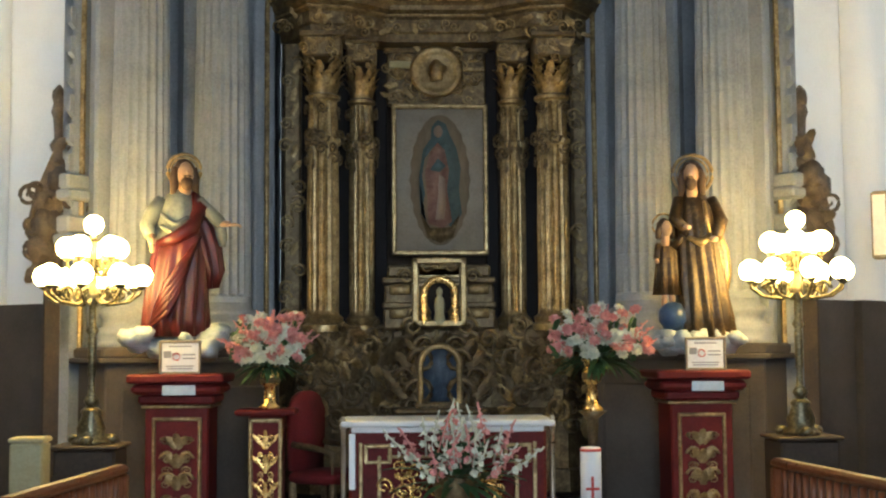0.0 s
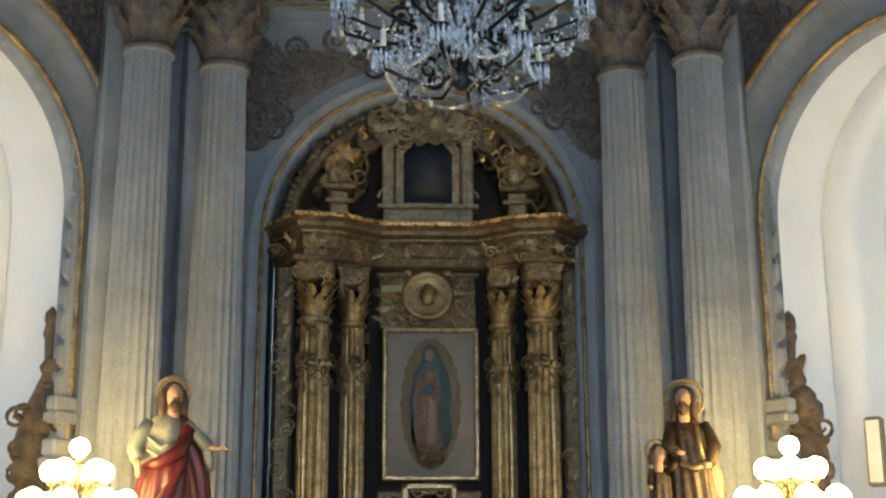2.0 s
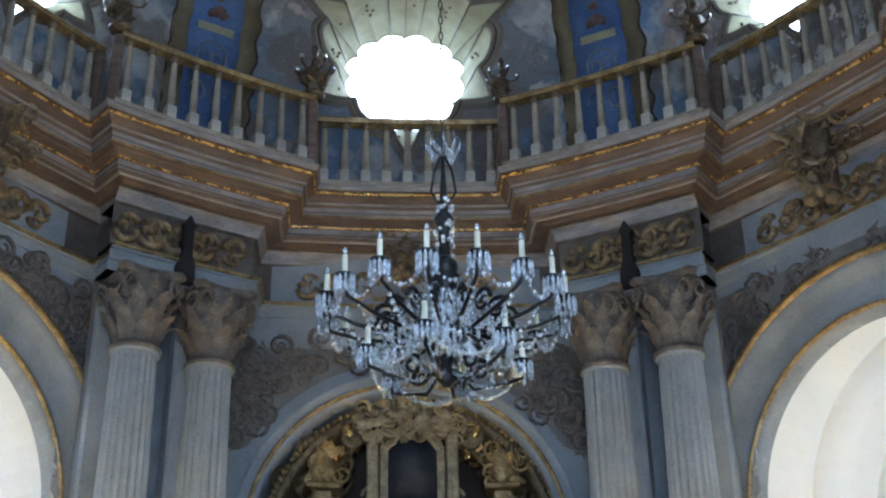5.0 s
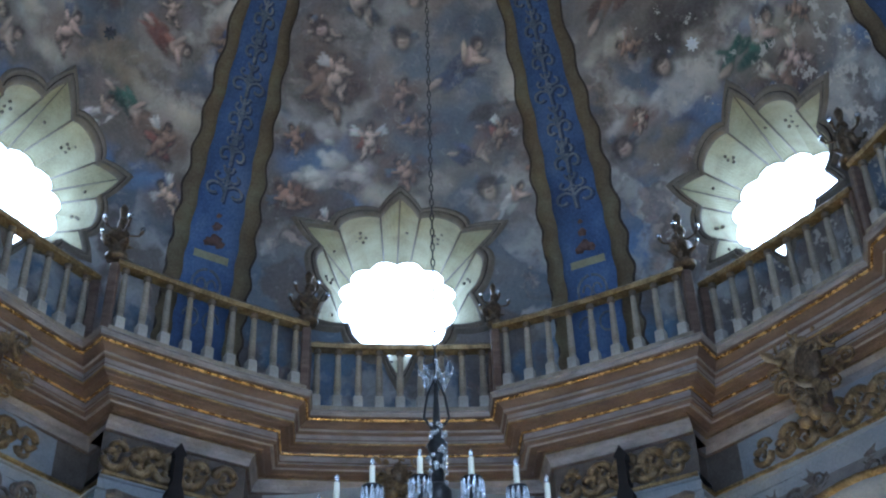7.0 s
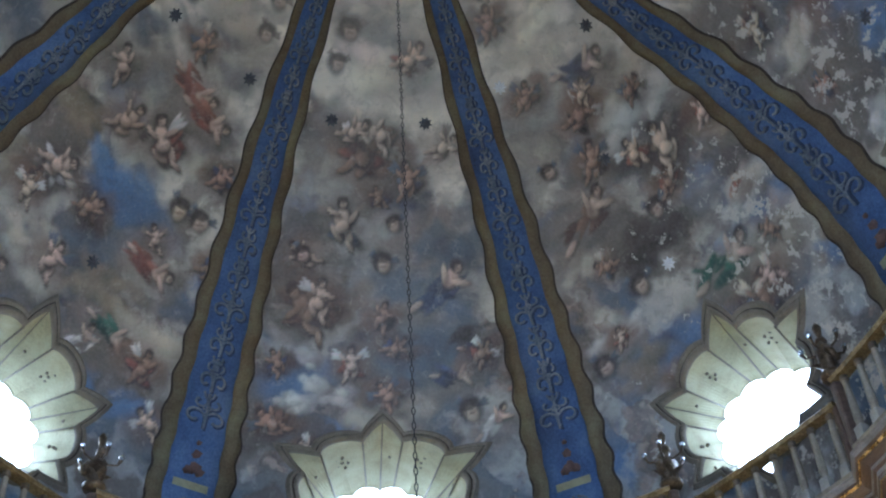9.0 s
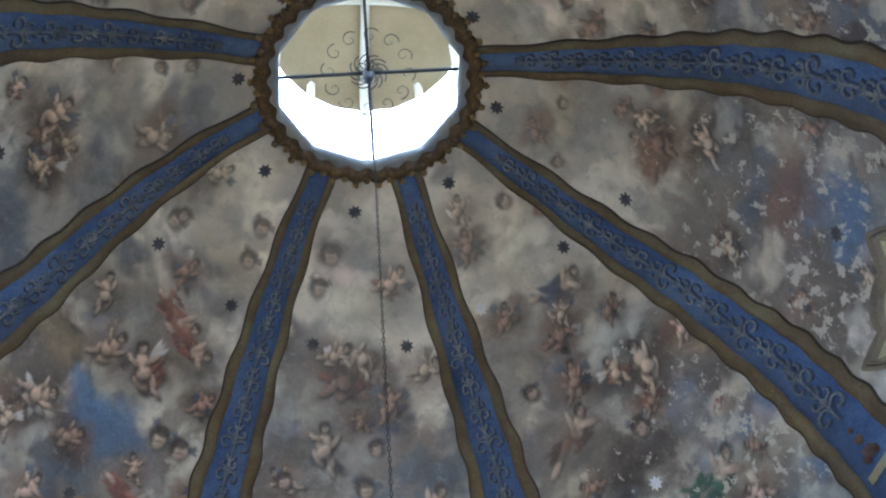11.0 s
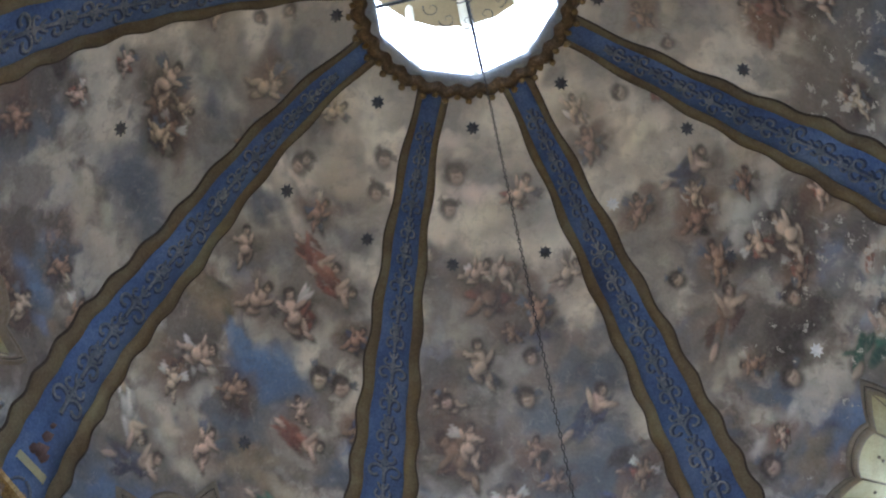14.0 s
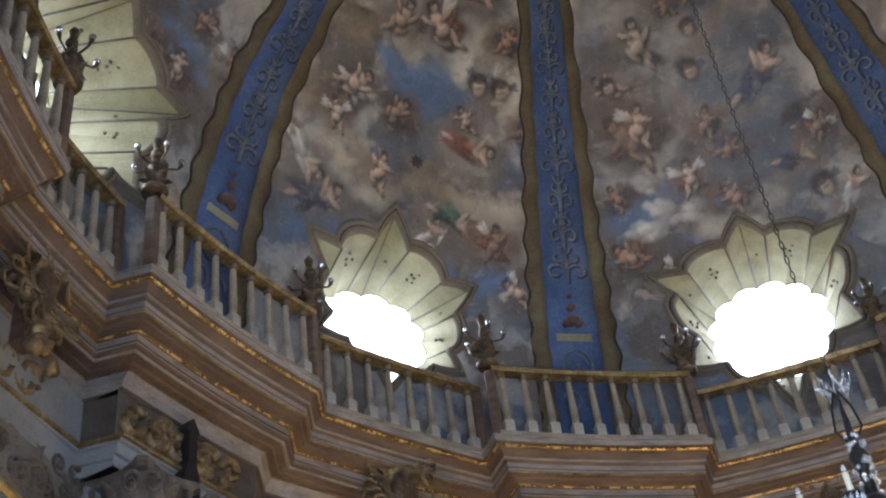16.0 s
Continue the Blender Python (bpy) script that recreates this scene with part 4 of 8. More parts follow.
def rib_strip(deg, o0, o1, lift, wave=0.0, k0=0.03, k1=K_TOP - 0.0003, n=150, phase=0.0):
    """A band that climbs the dome between two offsets from the rib's middle (shares of its width), with wavy edges."""
    P = []
    for i in range(n):
        k = k0 + (k1 - k0) * (i / (n - 1)) ** 1.15
        c = dome_pt(rib_deg(deg, k), k, lift)
        side = dome_pt(rib_deg(deg, k) + 0.5, k, lift) - c
        side /= np.linalg.norm(side)
        half = 0.5 - 0.33 * min(1.0, max(0.0, (k - 0.15) / 0.81)) ** 1.6
        s = i / (n - 1) * 15 * 2 * math.pi + phase
        wv = wave * (0.5 + half)
        rim = []
        for o, ww in ((o0, wv), (o1, wv)):
            ww = ww if abs(o) > 0.72 else ww * 0.4
            x = o * half + math.copysign(ww, o) * math.sin(s)
            rim.append(c + side * x)
        up = c - dome_pt(rib_deg(deg, k), k, 0)
        P.append([rim[0] - up, rim[0], rim[0] * 0.5 + rim[1] * 0.5, rim[1], rim[1] - up])
    return grid(np.array(P))


def rib_curve(deg, pts, r, lift=0.035):
    """A painted scroll line on a rib, from (offset in metres, height share) pairs."""
    out = []
    for x, k in pts:
        c = dome_pt(rib_deg(deg, k), k, lift)
        side = dome_pt(rib_deg(deg, k) + 0.5, k, lift) - c
        out.append(c + side / np.linalg.norm(side) * x)
    return tube(out, r, 5)


URN = mat("urn_paint", [(0.07, 0.04, 0.035), (0.14, 0.085, 0.07), (0.20, 0.13, 0.11)], 0.8, scale=6)
SCROLL_SHADOW = mat("scroll_shadow_paint", [(0.02, 0.03, 0.06), (0.04, 0.06, 0.12), (0.07, 0.09, 0.16)], 0.75, scale=5)
for deg in RIBS:
    rib = tagged(Buf().add(rib_strip(deg, -0.66, 0.66, 0.02)).ob("rib", BLUE, kind="structure"), "blue painted dome rib with a wavy olive border")
    part("border", rib_strip(deg, -1.0, -0.62, 0.035, 0.024), OLIVE, rib, "wavy olive border")
    part("border", rib_strip(deg, 0.62, 1.0, 0.035, 0.024, phase=2.0), OLIVE, rib, "wavy olive border")
    # brown strips just outside both borders, painted as their shadow
    part("border_shadow_line", rib_strip(deg, -1.06, -0.98, 0.028, 0.024), BROWN, rib, "dark line painted as shadow along the border")
    part("border_shadow_line", rib_strip(deg, 0.98, 1.06, 0.028, 0.024, phase=2.0), BROWN, rib, "dark line painted as shadow along the border")
    orn = Buf()
    rng = random.Random(int(deg))
    shade = Buf()
    k = 0.36
    unit = 0
    while k < 0.925:
        half = 0.66 * (0.5 - 0.33 * min(1.0, max(0.0, (k - 0.15) / 0.81)) ** 1.6)
        hw = half * 0.72
        rise = np.linalg.norm(dome_pt(deg, k + 0.002) - dome_pt(deg, k)) / 0.002
        dk = (0.14 + 1.25 * hw) / rise
        th = 0.006 + 0.045 * hw
        strokes = [([(0, k), (hw * 0.05 * rng.uniform(-1, 1), k + dk * 0.45), (0, k + dk * 0.97)], 1.2)]
        big = 0.8 + 0.35 * (unit % 3 == 0)
        for sg in (-1, 1):
            turn = [t * 1.75 * math.pi for t in np.linspace(0, 1, 14)]
            strokes.append(([(sg * hw * big * (0.52 - (0.5 - 0.055 * f) * math.cos(f)), k + dk * (0.30 + (0.24 - 0.027 * f) * math.sin(f))) for f in turn], 1.0))
            strokes.append(([(sg * hw * big * (0.34 - (0.32 - 0.03 * f) * math.cos(f)), k + dk * (0.72 - (0.15 - 0.015 * f) * math.sin(f))) for f in turn[:11]], 0.85))
            strokes.append(([(0, k + dk * 0.78), (sg * hw * 0.2, k + dk * 0.88), (sg * hw * 0.3, k + dk * 1.0)], 0.9))
        strokes.append(([(-hw * 0.22, k + dk * 0.56), (0, k + dk * 0.52), (hw * 0.22, k + dk * 0.56)], 1.7 if unit % 2 else 1.0))
        if unit % 3 == 1:
            strokes += [([(0, k + dk * 0.60), (0, k + dk * 0.80)], 3.0), ([(-hw * 0.3, k + dk * 0.86), (hw * 0.3, k + dk * 0.86)], 1.6)]
        for pts, g in strokes:
            orn.add(rib_curve(deg, pts, th * g))
            # a dark copy of each stroke, shifted and lower, painted as its shadow
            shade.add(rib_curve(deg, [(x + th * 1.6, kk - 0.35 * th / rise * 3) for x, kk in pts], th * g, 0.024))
        k += dk * 1.02
        unit += 1
    shade.ob("painted_shadow_strokes", SCROLL_SHADOW, rib, "dark offset strokes painted as the shadow of the scrolls")
    orn.ob("painted_scrolls", SCROLL, rib, "raised grey scroll ornament")
    part("painted_plinth", rib_strip(deg, -0.42, 0.42, 0.045, k0=0.252, k1=0.266, n=6), CREAM, rib, "pale painted plinth")
    urn = Buf()
    for x, kk, r_ in ((0, 0.29, 0.07), (-0.07, 0.285, 0.05), (0.07, 0.285, 0.05), (0, 0.315, 0.05), (0, 0.335, 0.028)):
        urn.add(blob(r_, 2, 0.25, (1.2, 1.2, 0.8)), Matrix.Translation(rib_curve(deg, [(x, kk), (x, kk + 0.001)], 0.001)[0][0]))
    urn.ob("painted_urn", URN, rib, "dull red-brown urn")
    low_orn = Buf()
    for sg in (-1, 1):
        low_orn.add(rib_curve(deg, [(sg * 0.17 * math.sin(f), 0.205 + 0.03 * math.cos(f)) for f in np.linspace(0.1, 3.0, 14)], 0.016))
        low_orn.add(rib_curve(deg, [(sg * (0.06 + 0.05 * math.cos(f)), 0.205 + 0.012 * math.sin(f)) for f in np.linspace(0, 5, 14)], 0.013))
        low_orn.add(rib_curve(deg, [(sg * (0.12 + 0.09 * math.cos(f)), 0.14 + 0.018 * math.sin(f)) for f in np.linspace(0, 5, 14)], 0.014))
    low_orn.ob("painted_ring", SCROLL, rib, "grey scrolled ring")

# windows of the dome
for i, deg in enumerate(WINDOWS):
    TH = np.linspace(0, 2 * math.pi, 145)[:-1]
    outer = np.array([star_on_dome(deg, a) for a in TH])
    inner = np.array([opening_pt(deg, a) for a in TH])
    win = tagged(part("window_%d" % (i + 1), grid(np.stack([outer * (1 - s) + inner * s for s in (0, 0.25, 0.5, 0.75, 1)], 1), cu=True), CREAM, None, smooth=False, kind="structure"), "star-shaped dome window with splayed cream reveals")
    fr = [np.array([star_on_dome(deg, a, g, l) for a in TH]) for g, l in ((0.985, -0.02), (0.985, 0.05), (1.03, 0.055), (1.035, 0.025), (1.055, 0.025), (1.06, 0.06), (1.10, 0.055), (1.105, 0.02), (1.13, 0.02), (1.14, -0.02))]
    part("window_frame", grid(np.stack(fr, 1), cu=True), TAUPE, win, "stepped taupe frame")
    part("dark_groove", tube(np.array([star_on_dome(deg, a, 1.045, 0.03) for a in TH]), 0.012, 4, True), BROWN, win, "dark line in the frame")
    part("reveal_line", tube(inner * 0.97 + outer * 0.03, 0.012, 5, True), CREAM, win)
    lines = Buf()
    dots = Buf()
    t = win_frame(deg)[2]
    for k6 in range(6):
        for th in (k6 * math.pi / 3, k6 * math.pi / 3 + 0.23, k6 * math.pi / 3 - 0.23):
            lines.add(tube([star_on_dome(deg, th), opening_pt(deg, th)], 0.012, 5))
        mid, c = star_on_dome(deg, (k6 + 0.5) * math.pi / 3), opening_pt(deg, (k6 + 0.5) * math.pi / 3)
        for j in range(6):
            q = mid * 0.62 + c * 0.38 + np.array([*(t * (0.07 if j else 0) * math.cos(j * 1.257)), 0]) + (c - mid) * (0.09 if j else 0) * math.sin(j * 1.257)
            dots.add(blob(0.02, j, 0.1), Matrix.Translation(q))
        q = star_on_dome(deg, k6 * math.pi / 3 + 0.1) * 0.55 + opening_pt(deg, k6 * math.pi / 3 + 0.1) * 0.45
        dots.add(blob(0.022, 3, 0.1), Matrix.Translation(q))
    lines.ob("reveal_rib", TAUPE, win, "thin painted lines")
    dots.ob("painted_dots", TAUPE, win, "small dark painted dots")

# the dome closes on the round crown opening with a collar
col = [[dome_pt(i * 3, K_TOP), np.array([1.12 * math.sin(radians(i * 3)), 1.12 * math.cos(radians(i * 3)), 14.7])] for i in range(120)]
part("crown_collar", grid(np.array(col), cu=True), FRESCO, dome)
# daylight in the openings of the dome
for deg in WINDOWS:
    p, n, t = win_frame(deg)
    do = win_shape(deg)[6]
    lamp("dome_window_light", "AREA", WINDOW_W, look((*(p + n * (do + 0.06)), 10.9), (*(p - n * 4), 10.7)), 1.3, 1.2, (0.93, 0.97, 1.0))

# crown opening and lantern
ring = thing("oculus_ring", "scalloped dark bronze ring with gilt beads round the crown opening", "ceiling ring", kind="structure", at=(0, 0, 14.66))
A = np.linspace(0, 2 * math.pi, 241)[:-1]


def scallop(r, z, amp, nn=30):
    return [((r + amp * math.cos(nn * a)) * math.cos(a), (r + amp * math.cos(nn * a)) * math.sin(a), z) for a in A]


def octo(r, z):
    return [(r * math.cos(math.pi / 10) / math.cos((a + math.pi / 10) % (math.pi / 5) - math.pi / 10) * math.cos(a), r * math.cos(math.pi / 10) / math.cos((a + math.pi / 10) % (math.pi / 5) - math.pi / 10) * math.sin(a), z) for a in A]


part("ring_body", grid(np.stack([np.array(scallop(1.26, 0.08, 0.03)), np.array(scallop(1.25, -0.06, 0.03)), np.array(scallop(1.2, -0.085, 0.03)), np.array(scallop(1.14, -0.09, 0.03)), np.array(scallop(1.10, -0.03, 0.025)), np.array(octo(1.05, 0.0))], 1), cu=True), BRONZE, ring)
part("ring_lip", grid(np.stack([np.array(scallop(1.09, -0.05, 0.025)), np.array(scallop(1.05, -0.06, 0.02)), np.array(octo(1.03, -0.02)), np.array(octo(1.06, 0.1))], 1), cu=True), STONE, ring, "wavy grey lip")
beads = Buf()
for j in range(60):
    a = j * 2 * math.pi / 60
    rr = 1.26 + 0.03 * math.cos(30 * a)
    beads.add(blob(0.04, j, 0.2), Matrix.Translation((rr * math.cos(a), rr * math.sin(a), -0.07)))
beads.ob("beads", GOLD, ring, "worn gilt beads")
lantern = part("lantern_wall", [grid(np.array([[(1.12 * math.cos(a), 1.12 * math.sin(a), z) for z in (14.7, 14.8)] for a in np.linspace(0, 2 * math.pi, 11)]))], LANTERN, None, smooth=False, kind="structure")
tagged(lantern, "cream wall of the lantern over the crown opening")
for j in range(10):
    a = radians(36 * j + 18)
    part("lantern_pier", [(box(0.1, 0.08, 1.68, 0.015), pose(1.14 * math.cos(a), 1.14 * math.sin(a), 14.78, 0, 0, math.degrees(a)))], LANTERN, lantern, smooth=False)
VAULT = mat("lantern_vault", [(0.20, 0.15, 0.075), (0.25, 0.19, 0.10), (0.30, 0.24, 0.13)], 0.85, scale=1.5)
part("lantern_vault", grid(np.array([[(1.25 * math.cos(e) * math.cos(a), 1.25 * math.cos(e) * math.sin(a), 16.42 + 0.62 * math.sin(e)) for e in np.linspace(-0.1, 1.57, 8)] for a in np.linspace(0, 2 * math.pi, 21)])), VAULT, lantern, "ochre lantern vault")
part("vault_rib", [tube([(1.2 * math.cos(e), 0, 16.37 + 0.6 * math.sin(e)) for e in np.linspace(0, math.pi, 15)], 0.06, 6)], LANTERN, lantern)
part("vault_rib", [tube([(0, 1.2 * math.cos(e), 16.37 + 0.6 * math.sin(e)) for e in np.linspace(0, math.pi, 15)], 0.06, 6)], LANTERN, lantern)
cross = thing("iron_crossbar", "dark iron crossbar with curled ornament in the lantern", "crossbar", at=(0, 0, 14.85))
part("bar", [(box(2.15, 0.035, 0.04, 0.006), pose(0, 0, 0, 0, 0, -4))], IRON, cross, smooth=False)
part("bar", [(box(0.035, 2.15, 0.04, 0.006), pose(0, 0, -0.045, 0, 0, -4))], IRON, cross, smooth=False)
cur = Buf()
for j in range(12):
    a = j * math.pi / 6
    cur.add(spiral(1.3, 0.24, 0.03), pose(0.22 * math.cos(a), 0.22 * math.sin(a), 0.05, 90, 0, math.degrees(a)))
    cur.add(spiral(1.1, 0.2, 0.03), pose(0.5 * math.cos(a + 0.2), 0.5 * math.sin(a + 0.2), 0.05, 90, 0, math.degrees(a) + 60))
cur.ob("curlwork", IRON, cross, "thin wrought curls", kind="stuff")
part("hub", [lathe([(0.02, -0.2), (0.06, -0.12), (0.07, 0), (0.05, 0.08), (0.01, 0.12)], 12)], IRON, cross)

# small star bosses on the painted vault
n8 = 16
sv = [(0.0, 0.0, 0.05)] + [((0.085 if j % 2 else 0.05) * math.cos(j * math.pi / 8), (0.085 if j % 2 else 0.05) * math.sin(j * math.pi / 8), 0.012) for j in range(n8)] + [((0.085 if j % 2 else 0.05) * math.cos(j * math.pi / 8), (0.085 if j % 2 else 0.05) * math.sin(j * math.pi / 8), -0.02) for j in range(n8)]
sf_ = [(0, 1 + j, 1 + (j + 1) % n8) for j in range(n8)] + [(1 + j, 1 + n8 + j, 1 + n8 + (j + 1) % n8, 1 + (j + 1) % n8) for j in range(n8)]
LEAD = mat("dark_lead", [(0.04, 0.045, 0.055), (0.08, 0.085, 0.10), (0.13, 0.13, 0.14)], 0.6, scale=9)
BOSSES = [(-48, 0.937), (-5, 0.936), (38, 0.94), (-58, 0.82), (56, 0.826), (-13, 0.816), (10, 0.816), (30, 0.829), (47, 0.52), (45, 0.695), (-47, 0.516), (-35, 0.823), (74, 0.794), (-90, 0.677),
          (-92, 0.947), (-137, 0.953), (175, 0.953), (126, 0.951), (80, 0.945), (-123, 0.853), (-125, 0.755), (88, 0.492), (122, 0.86)]
for deg, k in BOSSES:
    c = dome_pt(deg, k)
    inward = Vector(dome_pt(deg, k, 0.1) - c)
    # two bosses are white: a bright glint put into their colour
    o = part("star_boss", (np.array(sv), sf_), WHITE if deg in (30, 47) else LEAD, dome, "star boss whitened for its bright glint" if deg in (30, 47) else "", smooth=False)
    o.matrix_basis = Matrix.Translation(c) @ inward.to_track_quat("Z", "Y").to_matrix().to_4x4()

# ---- gallery balustrade ----
BAL = lathe([(0.045, 0.15), (0.045, 0.17), (0.034, 0.185), (0.040, 0.24), (0.040, 0.30), (0.031, 0.62), (0.029, 0.69), (0.036, 0.70)], 10)
BAL_CAP = lathe([(0.03, 0.685), (0.044, 0.70), (0.044, 0.715), (0.034, 0.73), (0.048, 0.765), (0.062, 0.785), (0.062, 0.83)], 10)
BAL_FOOT = box(0.105, 0.105, 0.155, 0.008)
BALM = mat("baluster_stone", [(0.15, 0.125, 0.09), (0.28, 0.245, 0.19), (0.39, 0.355, 0.29)], 0.7, scale=6, vary=0.12)
FOOTM = mat("baluster_foot_stone", [(0.24, 0.22, 0.19), (0.38, 0.36, 0.32), (0.48, 0.46, 0.42)], 0.75, scale=6, vary=0.12)
bal_me = None
for k in range(16):
    bal = thing("balustrade", "stone gallery balustrade with a worn gilt wooden rail", "balustrade", "gallery balustrades", kind="structure")
    path = seg_points(k, 9)
    part("rail", ring_sweep(path, [(-0.06, RAIL - 0.07), (0.07, RAIL - 0.07), (0.085, RAIL - 0.03), (0.06, RAIL), (-0.06, RAIL), (-0.075, RAIL - 0.03), (-0.06, RAIL - 0.07)], False), GOLD, bal, "worn gilt rail", smooth=False)
    part("plinth", ring_sweep(path, [(-0.07, ZC), (0.07, ZC), (0.07, ZC + 0.045), (-0.07, ZC + 0.045), (-0.07, ZC)], False), BALM, bal, smooth=False)
    seglen = np.linalg.norm(np.diff(path, axis=0), axis=1)
    cum = np.concatenate([[0], np.cumsum(seglen)])
    nb = max(4, round(cum[-1] / 0.235))
    for j in range(nb):
        s = (j + 0.5) / nb * cum[-1]
        x, y = np.interp(s, cum, path[:, 0]), np.interp(s, cum, path[:, 1])
        tx = np.interp(min(s + 0.05, cum[-1]), cum, path[:, 0]) - np.interp(s - 0.05, cum, path[:, 0])
        ty = np.interp(min(s + 0.05, cum[-1]), cum, path[:, 1]) - np.interp(s - 0.05, cum, path[:, 1])
        if bal_me is None:
            o = part("baluster", BAL, BALM, bal)
            kids = [part("capital", BAL_CAP, CARVED, o, "worn brown capital"), part("foot", BAL_FOOT, FOOTM, o, "pale square foot", smooth=False)]
            bal_me = [o.data] + [c_.data for c_ in kids]
        else:
            o = new("baluster", bal_me[0])
            o.parent = bal
            for nm, me in zip(("capital", "foot"), bal_me[1:]):
                c_ = new(nm, me)
                c_.parent = o
        o.matrix_basis = pose(x, y, ZC + 0.04, 0, 0, math.degrees(math.atan2(ty, tx)))
    for x, y in (path[0], path[-1]):
        part("end_post", [(box(0.10, 0.10, RAIL - ZC - 0.05, 0.015), pose(x, y, ZC))], STONE_WARM, bal, "brown corner post", smooth=False)

# hazy bright sky round the building, far outside the openings
SKY_GLOW = glow("sky_haze", (0.94, 0.97, 1.0), 0.75)
tagged(part("backdrop", grid(np.array([[(45 * math.cos(a), 45 * math.sin(a), z) for z in (0, 60, 130)] for a in np.linspace(0, 2 * math.pi, 49)])), SKY_GLOW, None, kind="structure"), "bright hazy sky seen through the windows")

# ---- columns and carved stone ----


def place(x, y, z, turn=0.0, s=1.0, tilt=0.0):
    return pose(x, y, z, tilt, 0, turn) @ Matrix.Scale(s, 4)


SPIRAL, SPIRAL_R = spiral(1.5, 1.0, 0.10, 18), mirror_x(spiral(1.5, 1.0, 0.10, 18))
THICK, THICK_R = spiral(1.2, 1.0, 0.17, 14), mirror_x(spiral(1.2, 1.0, 0.17, 14))
LEAF, LEAF_S = leaf(0.5, 1.0, 0.5), leaf(0.42, 1.0, 0.22, 5, 6)


def capital_parts(parent, r, z0, h, material):
    """A Corinthian capital: bell, two rows of leaves, corner volutes and abacus."""
    part("bell", lathe([(r * 1.18, z0 - 0.05 * h), (r * 1.2, z0), (r * 1.02, z0 + 0.03 * h), (r, z0 + 0.1 * h), (r * 1.05, z0 + 0.6 * h), (r * 1.5, z0 + 0.9 * h), (r * 1.5, z0 + 0.92 * h)], 20), material, parent)
    lv = Buf()
    for row, (zz, hh, k, off) in enumerate(((0.05, 0.42, 8, 0.0), (0.2, 0.55, 8, 22.5))):
        for j in range(k):
            a = off + j * 360 / k
            lv.add(LEAF, pose(0, 0, z0 + zz * h, 0, 0, a) @ Matrix.Translation((0, -r * (1.02 + 0.06 * row), 0)) @ Matrix.Diagonal((r * 1.7, r * 1.5, hh * h, 1)))
    for j in range(8):
        lv.add(LEAF, pose(0, 0, z0 + 0.42 * h, 0, 0, j * 45) @ Matrix.Translation((0, -r * 1.16, 0)) @ Matrix.Diagonal((r * 1.25, r * 1.6, 0.42 * h, 1)))
        for q, sg in ((-1, SPIRAL), (1, SPIRAL_R)):
            lv.add(sg, pose(0, 0, z0 + (0.5 + 0.05 * (j % 2)) * h, 0, 0, j * 45 + 22.5 + 7 * q) @ Matrix.Translation((0, -r * 1.28, 0)) @ Matrix.Diagonal((r * 0.42, r * 0.9, h * 0.17, 1)))
    for j in range(4):
        lv.add(blob(r * 0.2, j, 0.3, (1.2, 0.8, 1)), pose(0, 0, z0 + 0.9 * h, 0, 0, 90 * j) @ Matrix.Translation((0, -r * 1.38, 0)))
        for sg in (SPIRAL, SPIRAL_R):
            lv.add(sg, pose(0, 0, z0 + 0.72 * h, 0, 0, 45 + 90 * j) @ Matrix.Translation((0, -r * 1.75, 0)) @ Matrix.Diagonal((r * 0.75, r * 1.2, h * 0.3, 1)))
    lv.ob("acanthus_leaves", material, parent, kind="stuff")
    a = r * 1.62
    ab = []
    for j in range(4):
        for t in np.linspace(-0.82, 0.82, 6):
            d = 1.0 - 0.2 * (1 - (t / 0.82) ** 2)
            c, s_ = math.cos(radians(90 * j)), math.sin(radians(90 * j))
            ab.append((a * (d * c - t * s_), a * (d * s_ + t * c)))
    ab = np.array(ab)
    V = np.array([[(x * g, y * g, z) for g, z in ((0.9, z0 + 0.9 * h), (1.0, z0 + 0.93 * h), (1.0, z0 + 0.98 * h), (0.95, z0 + h))] for x, y in ab])
    v, f = grid(V, cu=True)
    f = f + [tuple(i * 4 + 3 for i in range(len(ab))), tuple(i * 4 for i in range(len(ab)))[::-1]]
    part("abacus", (v, f), material, parent, smooth=False)


def fluted_column(name, r0, r1, z0, z1):
    """Shaft with base, flutes and faint drum joints, capital above."""
    o = thing(name, "tall fluted blue-grey stone column with a carved capital", "column", "paired columns", kind="structure")
    part("base", lathe([(r0 * 1.42, z0), (r0 * 1.42, z0 + 0.07), (r0 * 1.34, z0 + 0.08), (r0 * 1.42, z0 + 0.13), (r0 * 1.34, z0 + 0.18), (r0 * 1.16, z0 + 0.2), (r0 * 1.14, z0 + 0.26), (r0 * 1.26, z0 + 0.3), (r0 * 1.2, z0 + 0.35), (r0 * 1.04, z0 + 0.37), (r0, z0 + 0.42)], 32), STONE, o)
    prof = [(r0, z0 + 0.42), (r0, z0 + 0.47)]
    zz = np.linspace(z0 + 0.5, z1 - 0.1, 13)
    for a, b in zip(zz[:-1], zz[1:]):
        ra = r0 + (r1 - r0) * ((a - z0) / (z1 - z0)) ** 1.3
        rb = r0 + (r1 - r0) * ((b - z0) / (z1 - z0)) ** 1.3
        prof += [(ra * 0.985, a), (ra, a + 0.012), (rb, b - 0.012)]
    prof += [(r1, z1 - 0.06), (r1 * 1.12, z1 - 0.05), (r1 * 1.12, z1)]
    part("shaft", lathe(prof, 160, 20, 0.085, z0 + 0.49, z1 - 0.09), STONE, o, smooth=False)
    capital_parts(o, r1, z1, 7.30 - z1, CAPITAL)
    return o


